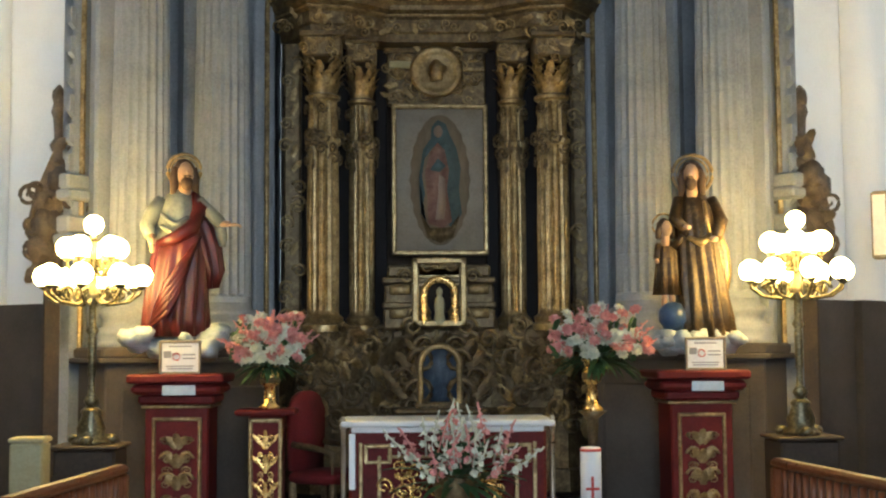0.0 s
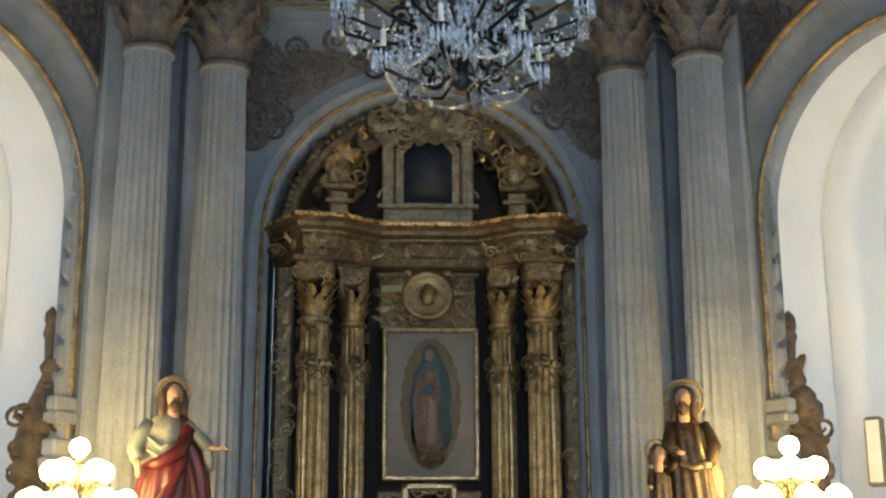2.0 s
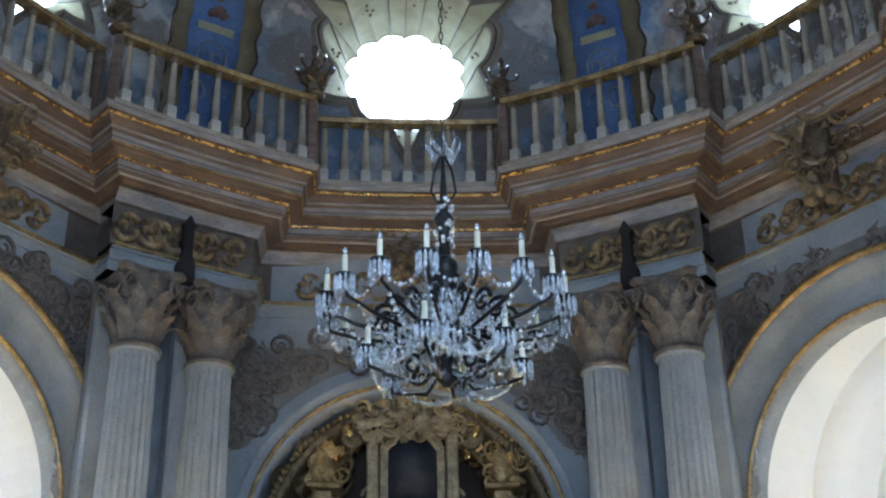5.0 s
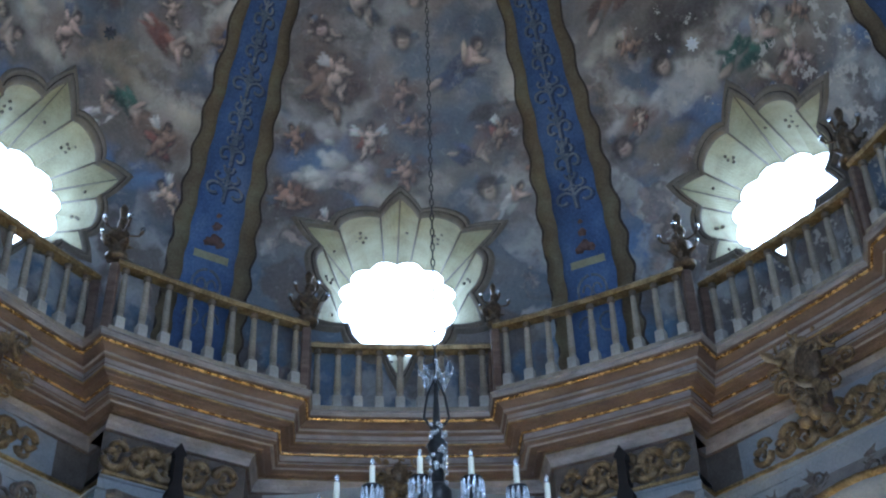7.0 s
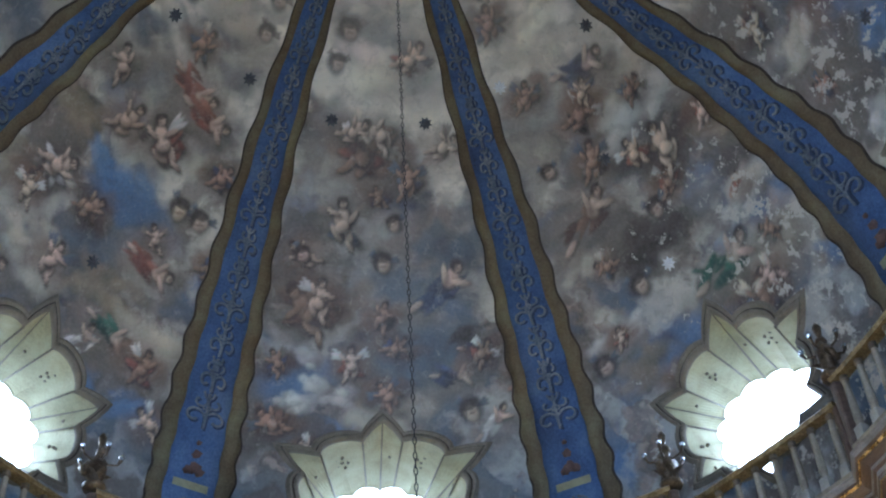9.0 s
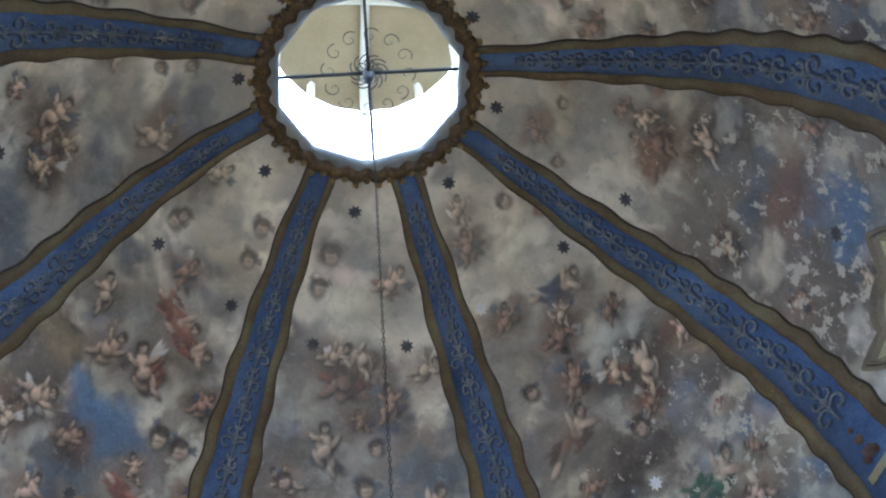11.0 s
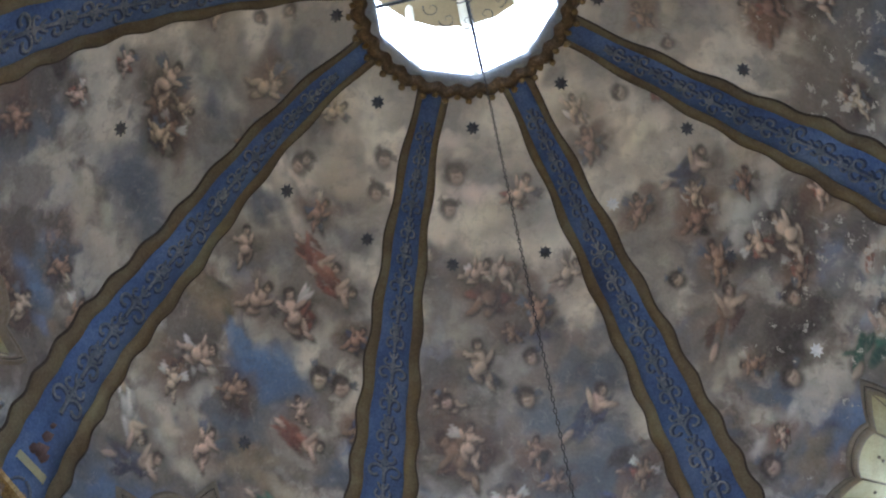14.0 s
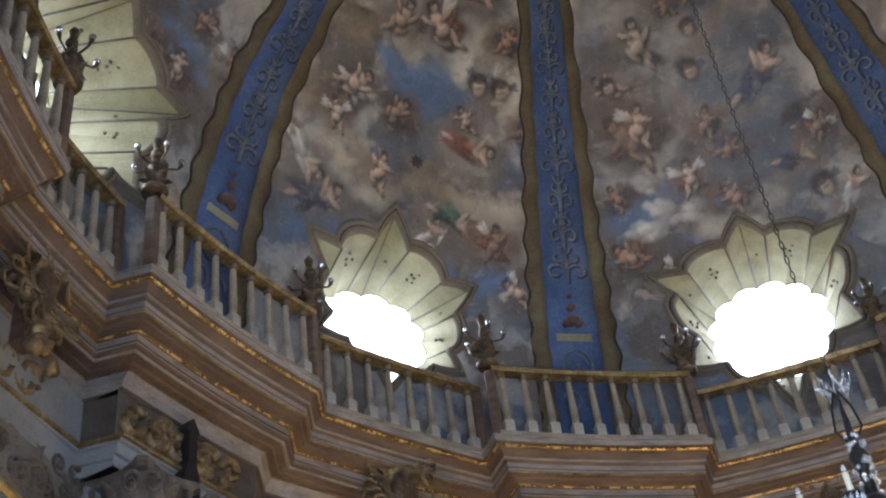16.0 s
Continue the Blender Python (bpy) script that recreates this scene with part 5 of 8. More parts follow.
def ressaut_frame(k):
    """Middle, direction and outward normal of a projecting bay."""
    P = seg_points(k, 3)
    u = (P[2] - P[0]) / np.linalg.norm(P[2] - P[0])
    out = np.array([-u[1], u[0]])
    mid = (P[0] + P[2]) / 2
    if out @ mid < 0:
        out = -out
    return mid, u, out


first = None
for k in range(1, 16, 2):
    mid, u, out = ressaut_frame(k)
    ang = math.degrees(math.atan2(u[1], u[0]))
    c = mid + out * 0.64
    ped = thing("column_pedestal", "grey stone pedestal under a pair of columns", "pedestal", "column pedestals", kind="structure", at=(*c, 0), turn=ang)
    part("die", [box(1.62, 0.74, 1.58, 0.015)], DADO, ped, smooth=False)
    part("cap", [box(1.76, 0.86, 0.05, 0.01, (0, 0, 1.56)), box(1.7, 0.8, 0.1, 0.02, (0, 0, 1.6))], DADO, ped, smooth=False)
    for x in (-0.4, 0.4):
        part("panel", [box(0.55, 0.05, 1.05, 0.015, (x, 0.36, 0.3)), box(0.55, 0.05, 1.05, 0.015, (x, -0.36, 0.3))], DADO, ped, smooth=False)
    pil = thing("pilaster_pair", "flat grey stone pilasters behind the columns", "pilaster", "pilasters", kind="structure", at=(*(c + out * 0.33), 0), turn=ang)
    for x in (-0.42, 0.42):
        part("pilaster", [box(0.62, 0.2, 5.66, 0.03, (x, 0, 1.65))], STONE, pil, smooth=False)
    for sg in (-1, 1):
        q = c + u * 0.39 * sg
        if first is None:
            first = fluted_column("column", 0.275, 0.215, 1.68, 6.53)
            first.matrix_basis = pose(*q, 0, 0, 0, ang)
        else:
            copy_thing(first, pose(*q, 0, 0, 0, ang))
    # black solid that stands in for the shaded gap between the two blocks of the entablature
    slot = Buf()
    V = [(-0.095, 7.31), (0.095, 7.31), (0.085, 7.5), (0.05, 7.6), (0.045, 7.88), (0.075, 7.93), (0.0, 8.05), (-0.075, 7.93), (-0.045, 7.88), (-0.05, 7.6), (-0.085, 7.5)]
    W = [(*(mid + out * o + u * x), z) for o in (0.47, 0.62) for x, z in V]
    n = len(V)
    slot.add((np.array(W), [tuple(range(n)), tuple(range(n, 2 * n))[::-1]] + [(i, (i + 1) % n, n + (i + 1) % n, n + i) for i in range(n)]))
    tagged(slot.ob("slot_shade", RECESS_SHADE, smooth=False, kind="structure"), "black solid in place of the shaded gap between the blocks over the columns")

FOLIAGE = mat("worn_gilt_foliage", [(0.05, 0.036, 0.025), (0.19, 0.138, 0.075), (0.46, 0.35, 0.19)], 0.42, 0.45, scale=8.0, bump=0.6)
# gilt foliage along the frieze, bay by bay
rng = random.Random(4)
for k in range(16):
    P = seg_points(k, 21)
    d = np.gradient(P, axis=0)
    d /= np.linalg.norm(d, axis=1)[:, None]
    nrm = np.stack([d[:, 1], -d[:, 0]], 1)
    Q = P - nrm * 0.56
    cum = np.concatenate([[0], np.cumsum(np.linalg.norm(np.diff(Q, axis=0), axis=1))])
    b = Buf()
    s = 0.64 if k % 2 else 0.1
    j = 0
    while s < cum[-1] - (0.6 if k % 2 else 0.08):
        x, y = np.interp(s, cum, Q[:, 0]), np.interp(s, cum, Q[:, 1])
        tx, ty = np.interp(s, cum, d[:, 0]), np.interp(s, cum, d[:, 1])
        a = math.degrees(math.atan2(ty, tx))
        up = 1 if j % 2 else -1
        sz = 0.24 + 0.05 * rng.random()
        b.add(THICK if j % 2 else THICK_R, pose(x, y, 7.80 + 0.04 * up, 0, 0, a + 180) @ Matrix.Diagonal((sz, sz * 1.6, sz * up, 1)))
        b.add(THICK if j % 2 else THICK_R, pose(x, y, 7.80 - 0.06 * up, 0, 0, a + 180) @ Matrix.Diagonal((sz * 0.7, sz * 1.2, -sz * 0.62 * up, 1)))
        for q in range(4):
            b.add(LEAF_S, pose(x, y, 7.80 - 0.08 * up, 0, 0, a + 180) @ pose(rng.uniform(-0.06, 0.06), 0, 0, 0, rng.uniform(-80, 80) + (0 if up < 0 else 180), 0) @ Matrix.Diagonal((0.18, 0.2, 0.19, 1)))
        s += 0.135
        j += 1
    o = b.ob("gilt_foliage", FOLIAGE, frieze, "worn gilt scroll foliage", kind="stuff")

# carved foliage in the spandrels beside the arches
rng = random.Random(9)


def spandrels(name, m, u, inn, w, zs, top, reach, count):
    b = Buf()
    a0 = math.degrees(math.atan2(u[1], u[0])) + 180
    made = 0
    while made < count:
        s, z = rng.uniform(-reach, reach), rng.uniform(zs + 0.5 * w, top)
        if math.hypot(s, z - zs) < w + 0.12:
            continue
        made += 1
        p = m + u * s + inn * 0.02
        k = rng.uniform(0.16, 0.3)
        pr = rng.choice([SPIRAL, SPIRAL_R, LEAF_S, LEAF_S])
        b.add(pr, pose(*p, z, 0, 0, a0) @ pose(0, 0, 0, 0, rng.uniform(0, 360), 0) @ Matrix.Diagonal((k, k * 0.9, k, 1)))
    # dark painted ground behind the carving
    S = np.linspace(-reach, reach, 61)
    low_ = [zs + max(0.5 * w, math.sqrt(max(0.0, (w + 0.03) ** 2 - x * x))) for x in S]
    G = [[(*(m + u * x + inn * d_), z_) for d_, z_ in ((-0.02, min(lo, top - 0.01)), (0.012, min(lo, top - 0.01)), (0.012, top), (-0.02, top))] for x, lo in zip(S, low_)]
    part("spandrel_ground", grid(np.array(G)), STONE_DIM, architrave, "dull brown painted ground", smooth=False)
    return b.ob(name, CAPITAL, architrave, "dull gilt carved foliage", kind="stuff")


spandrels("carved_foliage", np.array([0, 6.5]), np.array([1.0, 0]), np.array([0, -1.0]), 1.86, 5.02, 7.05, 1.95, 230)
for m, u, inn, w in niches:
    spandrels("carved_foliage", m, u, inn, w + 0.6, 4.98, 7.27, w + 0.5, 190)


def cartouche(at, turn, size):
    """A carved gilt shield with scrolls, leaves and drops."""
    o = thing("cartouche", "carved gilt cartouche with scrolls on the cornice", "cartouche", "cartouches", at=at, turn=turn)
    part("shield", [(blob(1, 3, 0.2, (0.26, 0.14, 0.34)), place(0, 0, 0, 0, size))], BRONZE, o)
    b = Buf()
    rg = random.Random(7)
    for j in range(46):
        a = rg.uniform(0, 360)
        rr = rg.uniform(0.28, 0.5) * size
        k = rg.uniform(0.25, 0.42) * size
        z = rr * math.sin(radians(a)) * 1.5
        b.add(rg.choice([SPIRAL, SPIRAL_R, LEAF, LEAF_S]), pose(rr * math.cos(radians(a)), -0.02, z) @ pose(0, 0, 0, 0, rg.uniform(0, 360), rg.uniform(-30, 30)) @ Matrix.Diagonal((k, k, k, 1)))
    for j in range(6):
        b.add(blob(0.12 * size, j, 0.3), pose(rg.uniform(-0.12, 0.12), -0.08, -0.7 * size - 0.08 * j * size))
    b.ob("scrollwork", FOLIAGE, o, kind="stuff")
    part("bracket", [(box(0.3, 0.3, 0.9, 0.03), place(0, 0.1, -0.5, 0, size))], STONE_WARM, o, smooth=False)
    return o


for k in (2, 4, 6, 10, 12, 14):
    P = seg_points(k, 3)[1]
    out = P / np.linalg.norm(P)
    cartouche((*(P + out * 0.14), 8.2), math.degrees(math.atan2(out[1], out[0])) - 90, 0.62)
for k in (0, 8):
    P = seg_points(k, 3)[1]
    sg = 1 if P[1] > 0 else -1
    cartouche((P[0], P[1] + sg * 0.3, 8.2), 0 if sg > 0 else 180, 0.42)

# bronze branches on the corners of the gallery
proto = None
for k in range(1, 16, 2):
    P = seg_points(k, 3)
    for q in (P[0], P[2]):
        if proto is None:
            proto = thing("gallery_candelabrum", "small dark bronze branched candelabrum on the gallery rail", "candelabrum", "gallery candelabra")
            part("figure_boss", [(blob(0.075, 4, 0.25, (1, 0.8, 1.5)), pose(0, 0, 0.16)), (blob(0.04, 5, 0.15), pose(0.01, 0, 0.31)), (tube([(-0.05, 0, 0.2), (-0.1, -0.02, 0.14), (-0.07, -0.05, 0.08)], [0.028, 0.022, 0.018], 7), pose(0, 0, 0))], BRONZE, proto, "lumpy dark gilt figure")
            part("stem", lathe([(0.07, 0), (0.08, 0.03), (0.03, 0.06), (0.045, 0.13), (0.02, 0.18), (0.03, 0.28), (0.015, 0.34), (0.03, 0.42), (0.01, 0.46)], 10), BRONZE, proto)
            for j in range(5):
                a = j * 72
                part("arm", [(tube([(0, 0, 0.26), (0.05, 0, 0.21), (0.12, 0, 0.22), (0.14, 0, 0.26)], [0.008, 0.007, 0.007, 0.016], 6), pose(0, 0, 0, 0, 0, a)), (LEAF, pose(0, 0, 0.02, 0, 0, a + 30) @ Matrix.Diagonal((0.16, 0.2, 0.13, 1)))], BRONZE, proto)
                part("bulb", [(blob(0.02, j, 0.05), pose(0.14 * math.cos(radians(a)), 0.14 * math.sin(radians(a)), 0.28))], GLASSY, proto, "clear glass bulb")
            proto.matrix_basis = pose(*q, RAIL) @ Matrix.Scale(1.25, 4)
        else:
            copy_thing(proto, pose(*q, RAIL, 0, 0, 25 * k) @ Matrix.Scale(1.25, 4))

# impost blocks at the jambs of the two chapels beside the altar
for m, u, inn, w in niches:
    if m[1] < 3 or abs(m[0]) > 4.5:
        continue
    sgn = -1 if m[0] > 0 else 1
    for zz, h_, d_ in ((2.62, 0.1, 0.26), (2.72, 0.16, 0.18), (3.02, 0.1, 0.2), (3.12, 0.14, 0.14)):
        p = m + u * sgn * (w + 0.02) + inn * 0.06
        tagged(part("impost", [(box(0.34, d_, h_, 0.02), pose(*p, zz, 0, 0, math.degrees(math.atan2(u[1], u[0]))))], STONE, None, smooth=False, kind="structure"), "moulded stone impost at the chapel arch")

# ---- altarpiece ----
XR = 0.06
retable = thing("altarpiece", "dark gilded baroque altarpiece with columns in an arched niche", "altarpiece", at=(XR, 0, 0))
niche_v = [(-1.6, 0.1)] + [(-1.6 * math.cos(a), 5.02 + 1.6 * math.sin(a)) for a in np.linspace(0, math.pi, 40)] + [(1.6, 0.1)]
part("back_panel", (np.array([(x, 7.1, z) for x, z in niche_v] + [(x, 7.2, z) for x, z in niche_v]), [tuple(range(42))[::-1], tuple(range(42, 84))]), BROWN, retable, smooth=False)
part("gilt_arch", arch_sweep((0, 6.62), (1, 0), 1.27, 5.02, 1.0, [(0.28, -0.5), (0.26, -0.12), (0.22, -0.05), (0.2, 0.0), (0.1, -0.1), (0.04, -0.28), (0.0, -0.45)], (0, -1.0)), GOLD_DARK, retable, "dark gilt carved arch")
beads = Buf()
for j in range(64):
    a = math.pi * j / 63
    beads.add(blob(0.032, j, 0.2), pose(-1.49 * math.cos(a), 6.6, 5.02 + 1.49 * math.sin(a)))
for z in np.arange(1.9, 5.0, 0.085):
    for x in (-1.49, 1.49):
        beads.add(blob(0.03, int(z * 100), 0.2), pose(x, 6.6, z))
beads.ob("bead_moulding", GOLD, retable, kind="stuff")
rg = random.Random(21)
vault = Buf()
bright = Buf()
for j in range(80):
    a = radians(rg.uniform(5, 175))
    rr = rg.uniform(1.12, 1.42)
    k = rg.uniform(0.2, 0.34)
    pr = rg.choice([SPIRAL, SPIRAL_R, LEAF, LEAF_S])
    up = math.sin(a) > 0.75 and rg.random() < 0.55
    (bright if up else vault).add(pr, pose(-rr * math.cos(a), 6.62 + rg.uniform(0, 0.35), 5.02 + rr * math.sin(a)) @ pose(0, 0, 0, 0, rg.uniform(0, 360), rg.uniform(-40, 40)) @ Matrix.Diagonal((k, k, k, 1)))
vault.ob("arch_carving", GOLD_DARK, retable, kind="stuff")
bright.ob("arch_carving", GOLD_BRIGHT, retable, "bright gilt carving", kind="stuff")
for sg in (-1, 1):
    part("rosette", [(lathe([(0.13, 0), (0.15, 0.03), (0.11, 0.05), (0.09, 0.03), (0.05, 0.06), (0.01, 0.07)], 18), pose(sg * 0.62, 6.66, 6.12, 90) @ Matrix.Scale(0.9, 4))], GOLD_DARK, retable, "dark gilt rosette")
    for a, r0, r1 in ((48, 1.08, 1.38), (60, 1.12, 1.4), (72, 1.15, 1.42), (38, 1.12, 1.36)):
        ca, sa = math.cos(radians(a)), math.sin(radians(a))
        part("gilt_ray", [tube([(sg * r0 * ca, 6.72, 5.02 + r0 * sa), (sg * r1 * ca, 6.58, 5.02 + r1 * sa)], [0.035, 0.05], 7)], GOLD_BRIGHT, retable, "bright gilt ray")
    part("curved_rib", [tube([(sg * (0.92 - 0.55 * t), 6.75, 5.6 + 0.72 * math.sin(t * 1.5)) for t in np.linspace(0, 1, 12)], 0.05, 8)], GOLD_DARK, retable)
    part("curved_rib", [tube([(sg * (1.0 - 0.6 * t), 6.68, 5.42 + 0.72 * math.sin(t * 1.5)) for t in np.linspace(0, 1, 12)], 0.035, 8)], GOLD_DARK, retable)
    part("side_pilaster", [box(0.17, 0.16, 4.0, 0.02, (sg * 1.44, 6.62, 0.9))], GOLD_DARK, retable, smooth=False)
    pc = Buf()
    for j in range(26):
        pc.add(rg.choice([LEAF_S, SPIRAL, SPIRAL_R]), pose(sg * 1.44, 6.54, 1.2 + 0.14 * j) @ pose(0, 0, 0, 0, rg.uniform(-60, 60), 0) @ Matrix.Scale(0.15, 4))
    pc.ob("pilaster_carving", GOLD, retable, kind="stuff")

CPATH = [(-1.56, 6.56), (-1.23, 6.08), (-0.9, 6.14), (-0.5, 6.46), (0.5, 6.46), (0.9, 6.14), (1.2, 6.08), (1.54, 6.56)]
part("entablature", ring_sweep(CPATH, [(-0.5, 4.72), (0.0, 4.72), (0.0, 4.80), (0.02, 4.82), (0.02, 4.94), (0.05, 4.96), (0.05, 4.99), (0.11, 5.02), (0.12, 5.06), (0.16, 5.10), (0.16, 5.14), (-0.6, 5.15)], False), GOLD_DARK, retable, smooth=False)
part("gilt_fillet", ring_sweep(CPATH, [(0.155, 5.10), (0.172, 5.105), (0.172, 5.14), (0.155, 5.145)], False), GOLD_BRIGHT, retable, smooth=False)
part("gilt_fillet", ring_sweep(CPATH, [(0.05, 4.965), (0.065, 4.97), (0.065, 4.985), (0.05, 4.99)], False), GOLD, retable, smooth=False)
ped_path = [(-1.6, 6.6), (-1.24, 6.2), (-0.5, 6.42), (0.5, 6.42), (1.24, 6.2), (1.6, 6.6)]
part("plinth", ring_sweep(ped_path, [(-0.3, 0.3), (0.0, 0.3), (0.0, 0.5), (-0.03, 0.52), (-0.03, 1.0), (0.02, 1.05), (-0.03, 1.1), (-0.03, 1.68), (0.03, 1.72), (0.06, 1.78), (0.06, 1.84), (-0.4, 1.86)], False), GOLD_DARK, retable, smooth=False)
low = Buf()
low2 = Buf()
for j in range(430):
    x = rg.uniform(-1.45, 1.45)
    y = np.interp(abs(x), [0, 0.5, 1.24, 1.5], [6.44, 6.42, 6.2, 6.45]) - 0.0
    z = rg.choice([rg.uniform(1.5, 1.86), rg.uniform(0.95, 1.86)])
    k = rg.uniform(0.12, 0.26)
    (low if j % 3 else low2).add(rg.choice([SPIRAL, SPIRAL_R, LEAF, LEAF_S]), pose(x, y - 0.03, z) @ pose(0, 0, 0, 0, rg.uniform(0, 360), rg.uniform(-25, 25)) @ Matrix.Diagonal((k, k * 1.4, k, 1)))
low2.ob("plinth_carving", GOLD, retable, "worn gilt foliage", kind="stuff")
low.ob("plinth_carving", GOLD_DARK, retable, "dark carved gilt foliage", kind="stuff")


def retable_column(x, y, r):
    """A gilt column: lower two thirds fluted, a carved ring, then a foliate top and capital."""
    o = part("gilt_column", lathe([(r * 1.4, 1.84), (r * 1.4, 1.9), (r * 1.2, 1.92), (r * 1.3, 1.97), (r * 1.05, 2.0), (r, 2.02), (r, 2.05), (r * 1.02, 2.9), (r * 0.97, 3.62), (r * 0.97, 3.64), (r * 1.15, 3.66), (r * 1.15, 3.7), (r * 0.95, 3.73), (r * 0.9, 4.06), (r * 0.88, 4.08), (r * 1.1, 4.1), (r * 1.1, 4.13), (r * 0.86, 4.15), (r * 0.86, 4.3)], 96, 16, 0.1, 2.04, 4.07), GOLD, retable, smooth=False)
    o.matrix_basis = pose(x, y, 0)
    c = Buf()
    for z, n_, k in ((3.6, 9, 0.13), (3.72, 9, 0.16), (3.5, 7, 0.12), (4.0, 8, 0.12)):
        for j in range(n_):
            c.add(rg.choice([LEAF_S, SPIRAL, SPIRAL_R]), pose(0, 0, z, 0, 0, 360 * j / n_ + z * 50) @ Matrix.Translation((0, -r, 0)) @ pose(0, 0, 0, 0, rg.choice([0, 180]), 0) @ Matrix.Scale(k, 4))
    c.ob("column_carving", GOLD_DARK, o, kind="stuff")
    hd = Buf()
    for row, (zz, n_) in enumerate(((4.16, 10), (4.25, 10), (4.34, 8))):
        for j in range(n_):
            hd.add(LEAF, pose(0, 0, zz, 0, 0, 360 * j / n_ + 18 * row) @ Matrix.Translation((0, -r * (0.86 + 0.08 * row), 0)) @ Matrix.Diagonal((r * 1.15, r * 1.0, 0.13, 1)))
    for j in range(8):
        hd.add(SPIRAL if j % 2 else SPIRAL_R, pose(0, 0, 4.44, 0, 0, 45 * j + 22) @ Matrix.Translation((0, -r * 1.2, 0)) @ Matrix.Scale(0.11, 4))
    hd.ob("column_capital", GOLD, o, kind="stuff")
    part("impost_block", [box(r * 2.4, r * 2.2, 0.2, 0.02, (0, 0, 4.5)), box(r * 2.9, r * 2.7, 0.06, 0.015, (0, 0, 4.69))], GOLD_DARK, o, smooth=False)
    ib = Buf()
    for j in range(12):
        ib.add(rg.choice([LEAF_S, SPIRAL, SPIRAL_R]), pose(rg.uniform(-r, r), -r * 1.1, 4.52 + rg.uniform(0.0, 0.16)) @ pose(0, 0, 0, 0, rg.uniform(0, 360), 0) @ Matrix.Scale(0.1, 4))
    ib.ob("impost_carving", GOLD, o, kind="stuff")


for sg in (-1, 1):
    retable_column(sg * 1.12, 6.28, 0.155)
    retable_column(sg * 0.75, 6.52, 0.125)
    # black boxes behind the columns give the shade between them as colour
    part("bay_shade", [box(0.2, 0.06, 2.8, 0.01, (sg * 0.94, 6.72, 1.9))], RECESS_SHADE, retable, smooth=False)
    part("bay_shade", [box(0.12, 0.06, 2.8, 0.01, (sg * 0.56, 6.74, 1.9))], RECESS_SHADE, retable, smooth=False)
    part("bay_shade", [box(0.24, 0.06, 2.8, 0.01, (sg * 1.32, 6.72, 1.9))], RECESS_SHADE, retable, smooth=False)

# panel and medallion over the painting
part("upper_panel", [box(1.0, 0.1, 0.6, 0.02, (0, 6.74, 4.12)), box(1.06, 0.14, 0.05, 0.01, (0, 6.72, 4.66))], GOLD_DARK, retable, smooth=False)
up_c = Buf()
for j in range(40):
    up_c.add(rg.choice([LEAF_S, SPIRAL, SPIRAL_R]), pose(rg.choice([-1, 1]) * rg.uniform(0.22, 0.47), 6.68, rg.uniform(4.18, 4.66)) @ pose(0, 0, 0, 0, rg.uniform(0, 360), 0) @ Matrix.Scale(rg.uniform(0.09, 0.16), 4))
up_c.ob("panel_carving", GOLD, retable, kind="stuff")
fz = Buf()
cp = np.array(CPATH)
for s_ in np.linspace(0.02, 0.98, 46):
    i_ = min(6, int(s_ * 7))
    q_ = cp[i_] + (cp[i_ + 1] - cp[i_]) * (s_ * 7 - i_)
    fz.add(rg.choice([LEAF_S, SPIRAL, SPIRAL_R]), pose(q_[0], q_[1] - 0.03, rg.uniform(4.78, 4.92)) @ pose(0, 0, 0, 0, rg.uniform(0, 360), 0) @ Matrix.Scale(rg.uniform(0.1, 0.15), 4))
fz.ob("frieze_carving", GOLD, retable, kind="stuff")
part("label_bar", [box(0.3, 0.06, 0.07, 0.01, (-0.33, 6.66, 4.5))], CREAM, retable, "pale bar", smooth=False)
part("label_bar", [box(0.26, 0.06, 0.05, 0.01, (0.36, 6.66, 4.46))], GOLD, retable, smooth=False)
med = part("medallion", [(lathe([(0.26, 0), (0.27, 0.05), (0.23, 0.08), (0.2, 0.05), (0.15, 0.04), (0.0, 0.04)], 28), pose(0, 6.68, 4.46, 90))], GOLD, retable)
mb = Buf()
for j in range(14):
    a = j * 2 * math.pi / 14
    mb.add(rg.choice([SPIRAL, SPIRAL_R, LEAF_S]), pose(0.26 * math.cos(a), 6.64, 4.46 + 0.26 * math.sin(a)) @ pose(0, 0, 0, 0, 90 - math.degrees(a), 0) @ Matrix.Scale(0.13, 4))
mb.add(blob(0.09, 2, 0.3, (1, 0.5, 1.2)), pose(0, 6.62, 4.47))
mb.ob("medallion_carving", GOLD, med, kind="stuff")


def frame_box(w, h, t, d, z0, y):
    return [box(w, d, t, 0.012, (0, y, z0)), box(w, d, t, 0.012, (0, y, z0 + h - t)), box(t, d, h, 0.012, (-(w - t) / 2, y, z0)), box(t, d, h, 0.012, ((w - t) / 2, y, z0))]


def outline(pts, y, thick=0.004):
    """A thin flat plate with the outline pts, facing the room."""
    n = len(pts)
    V = np.array([(x, y, z) for x, z in pts] + [(x, y + thick, z) for x, z in pts])
    return V, [tuple(range(n)), tuple(range(n, 2 * n))[::-1]] + [(i, n + i, n + (i + 1) % n, (i + 1) % n) for i in range(n)]


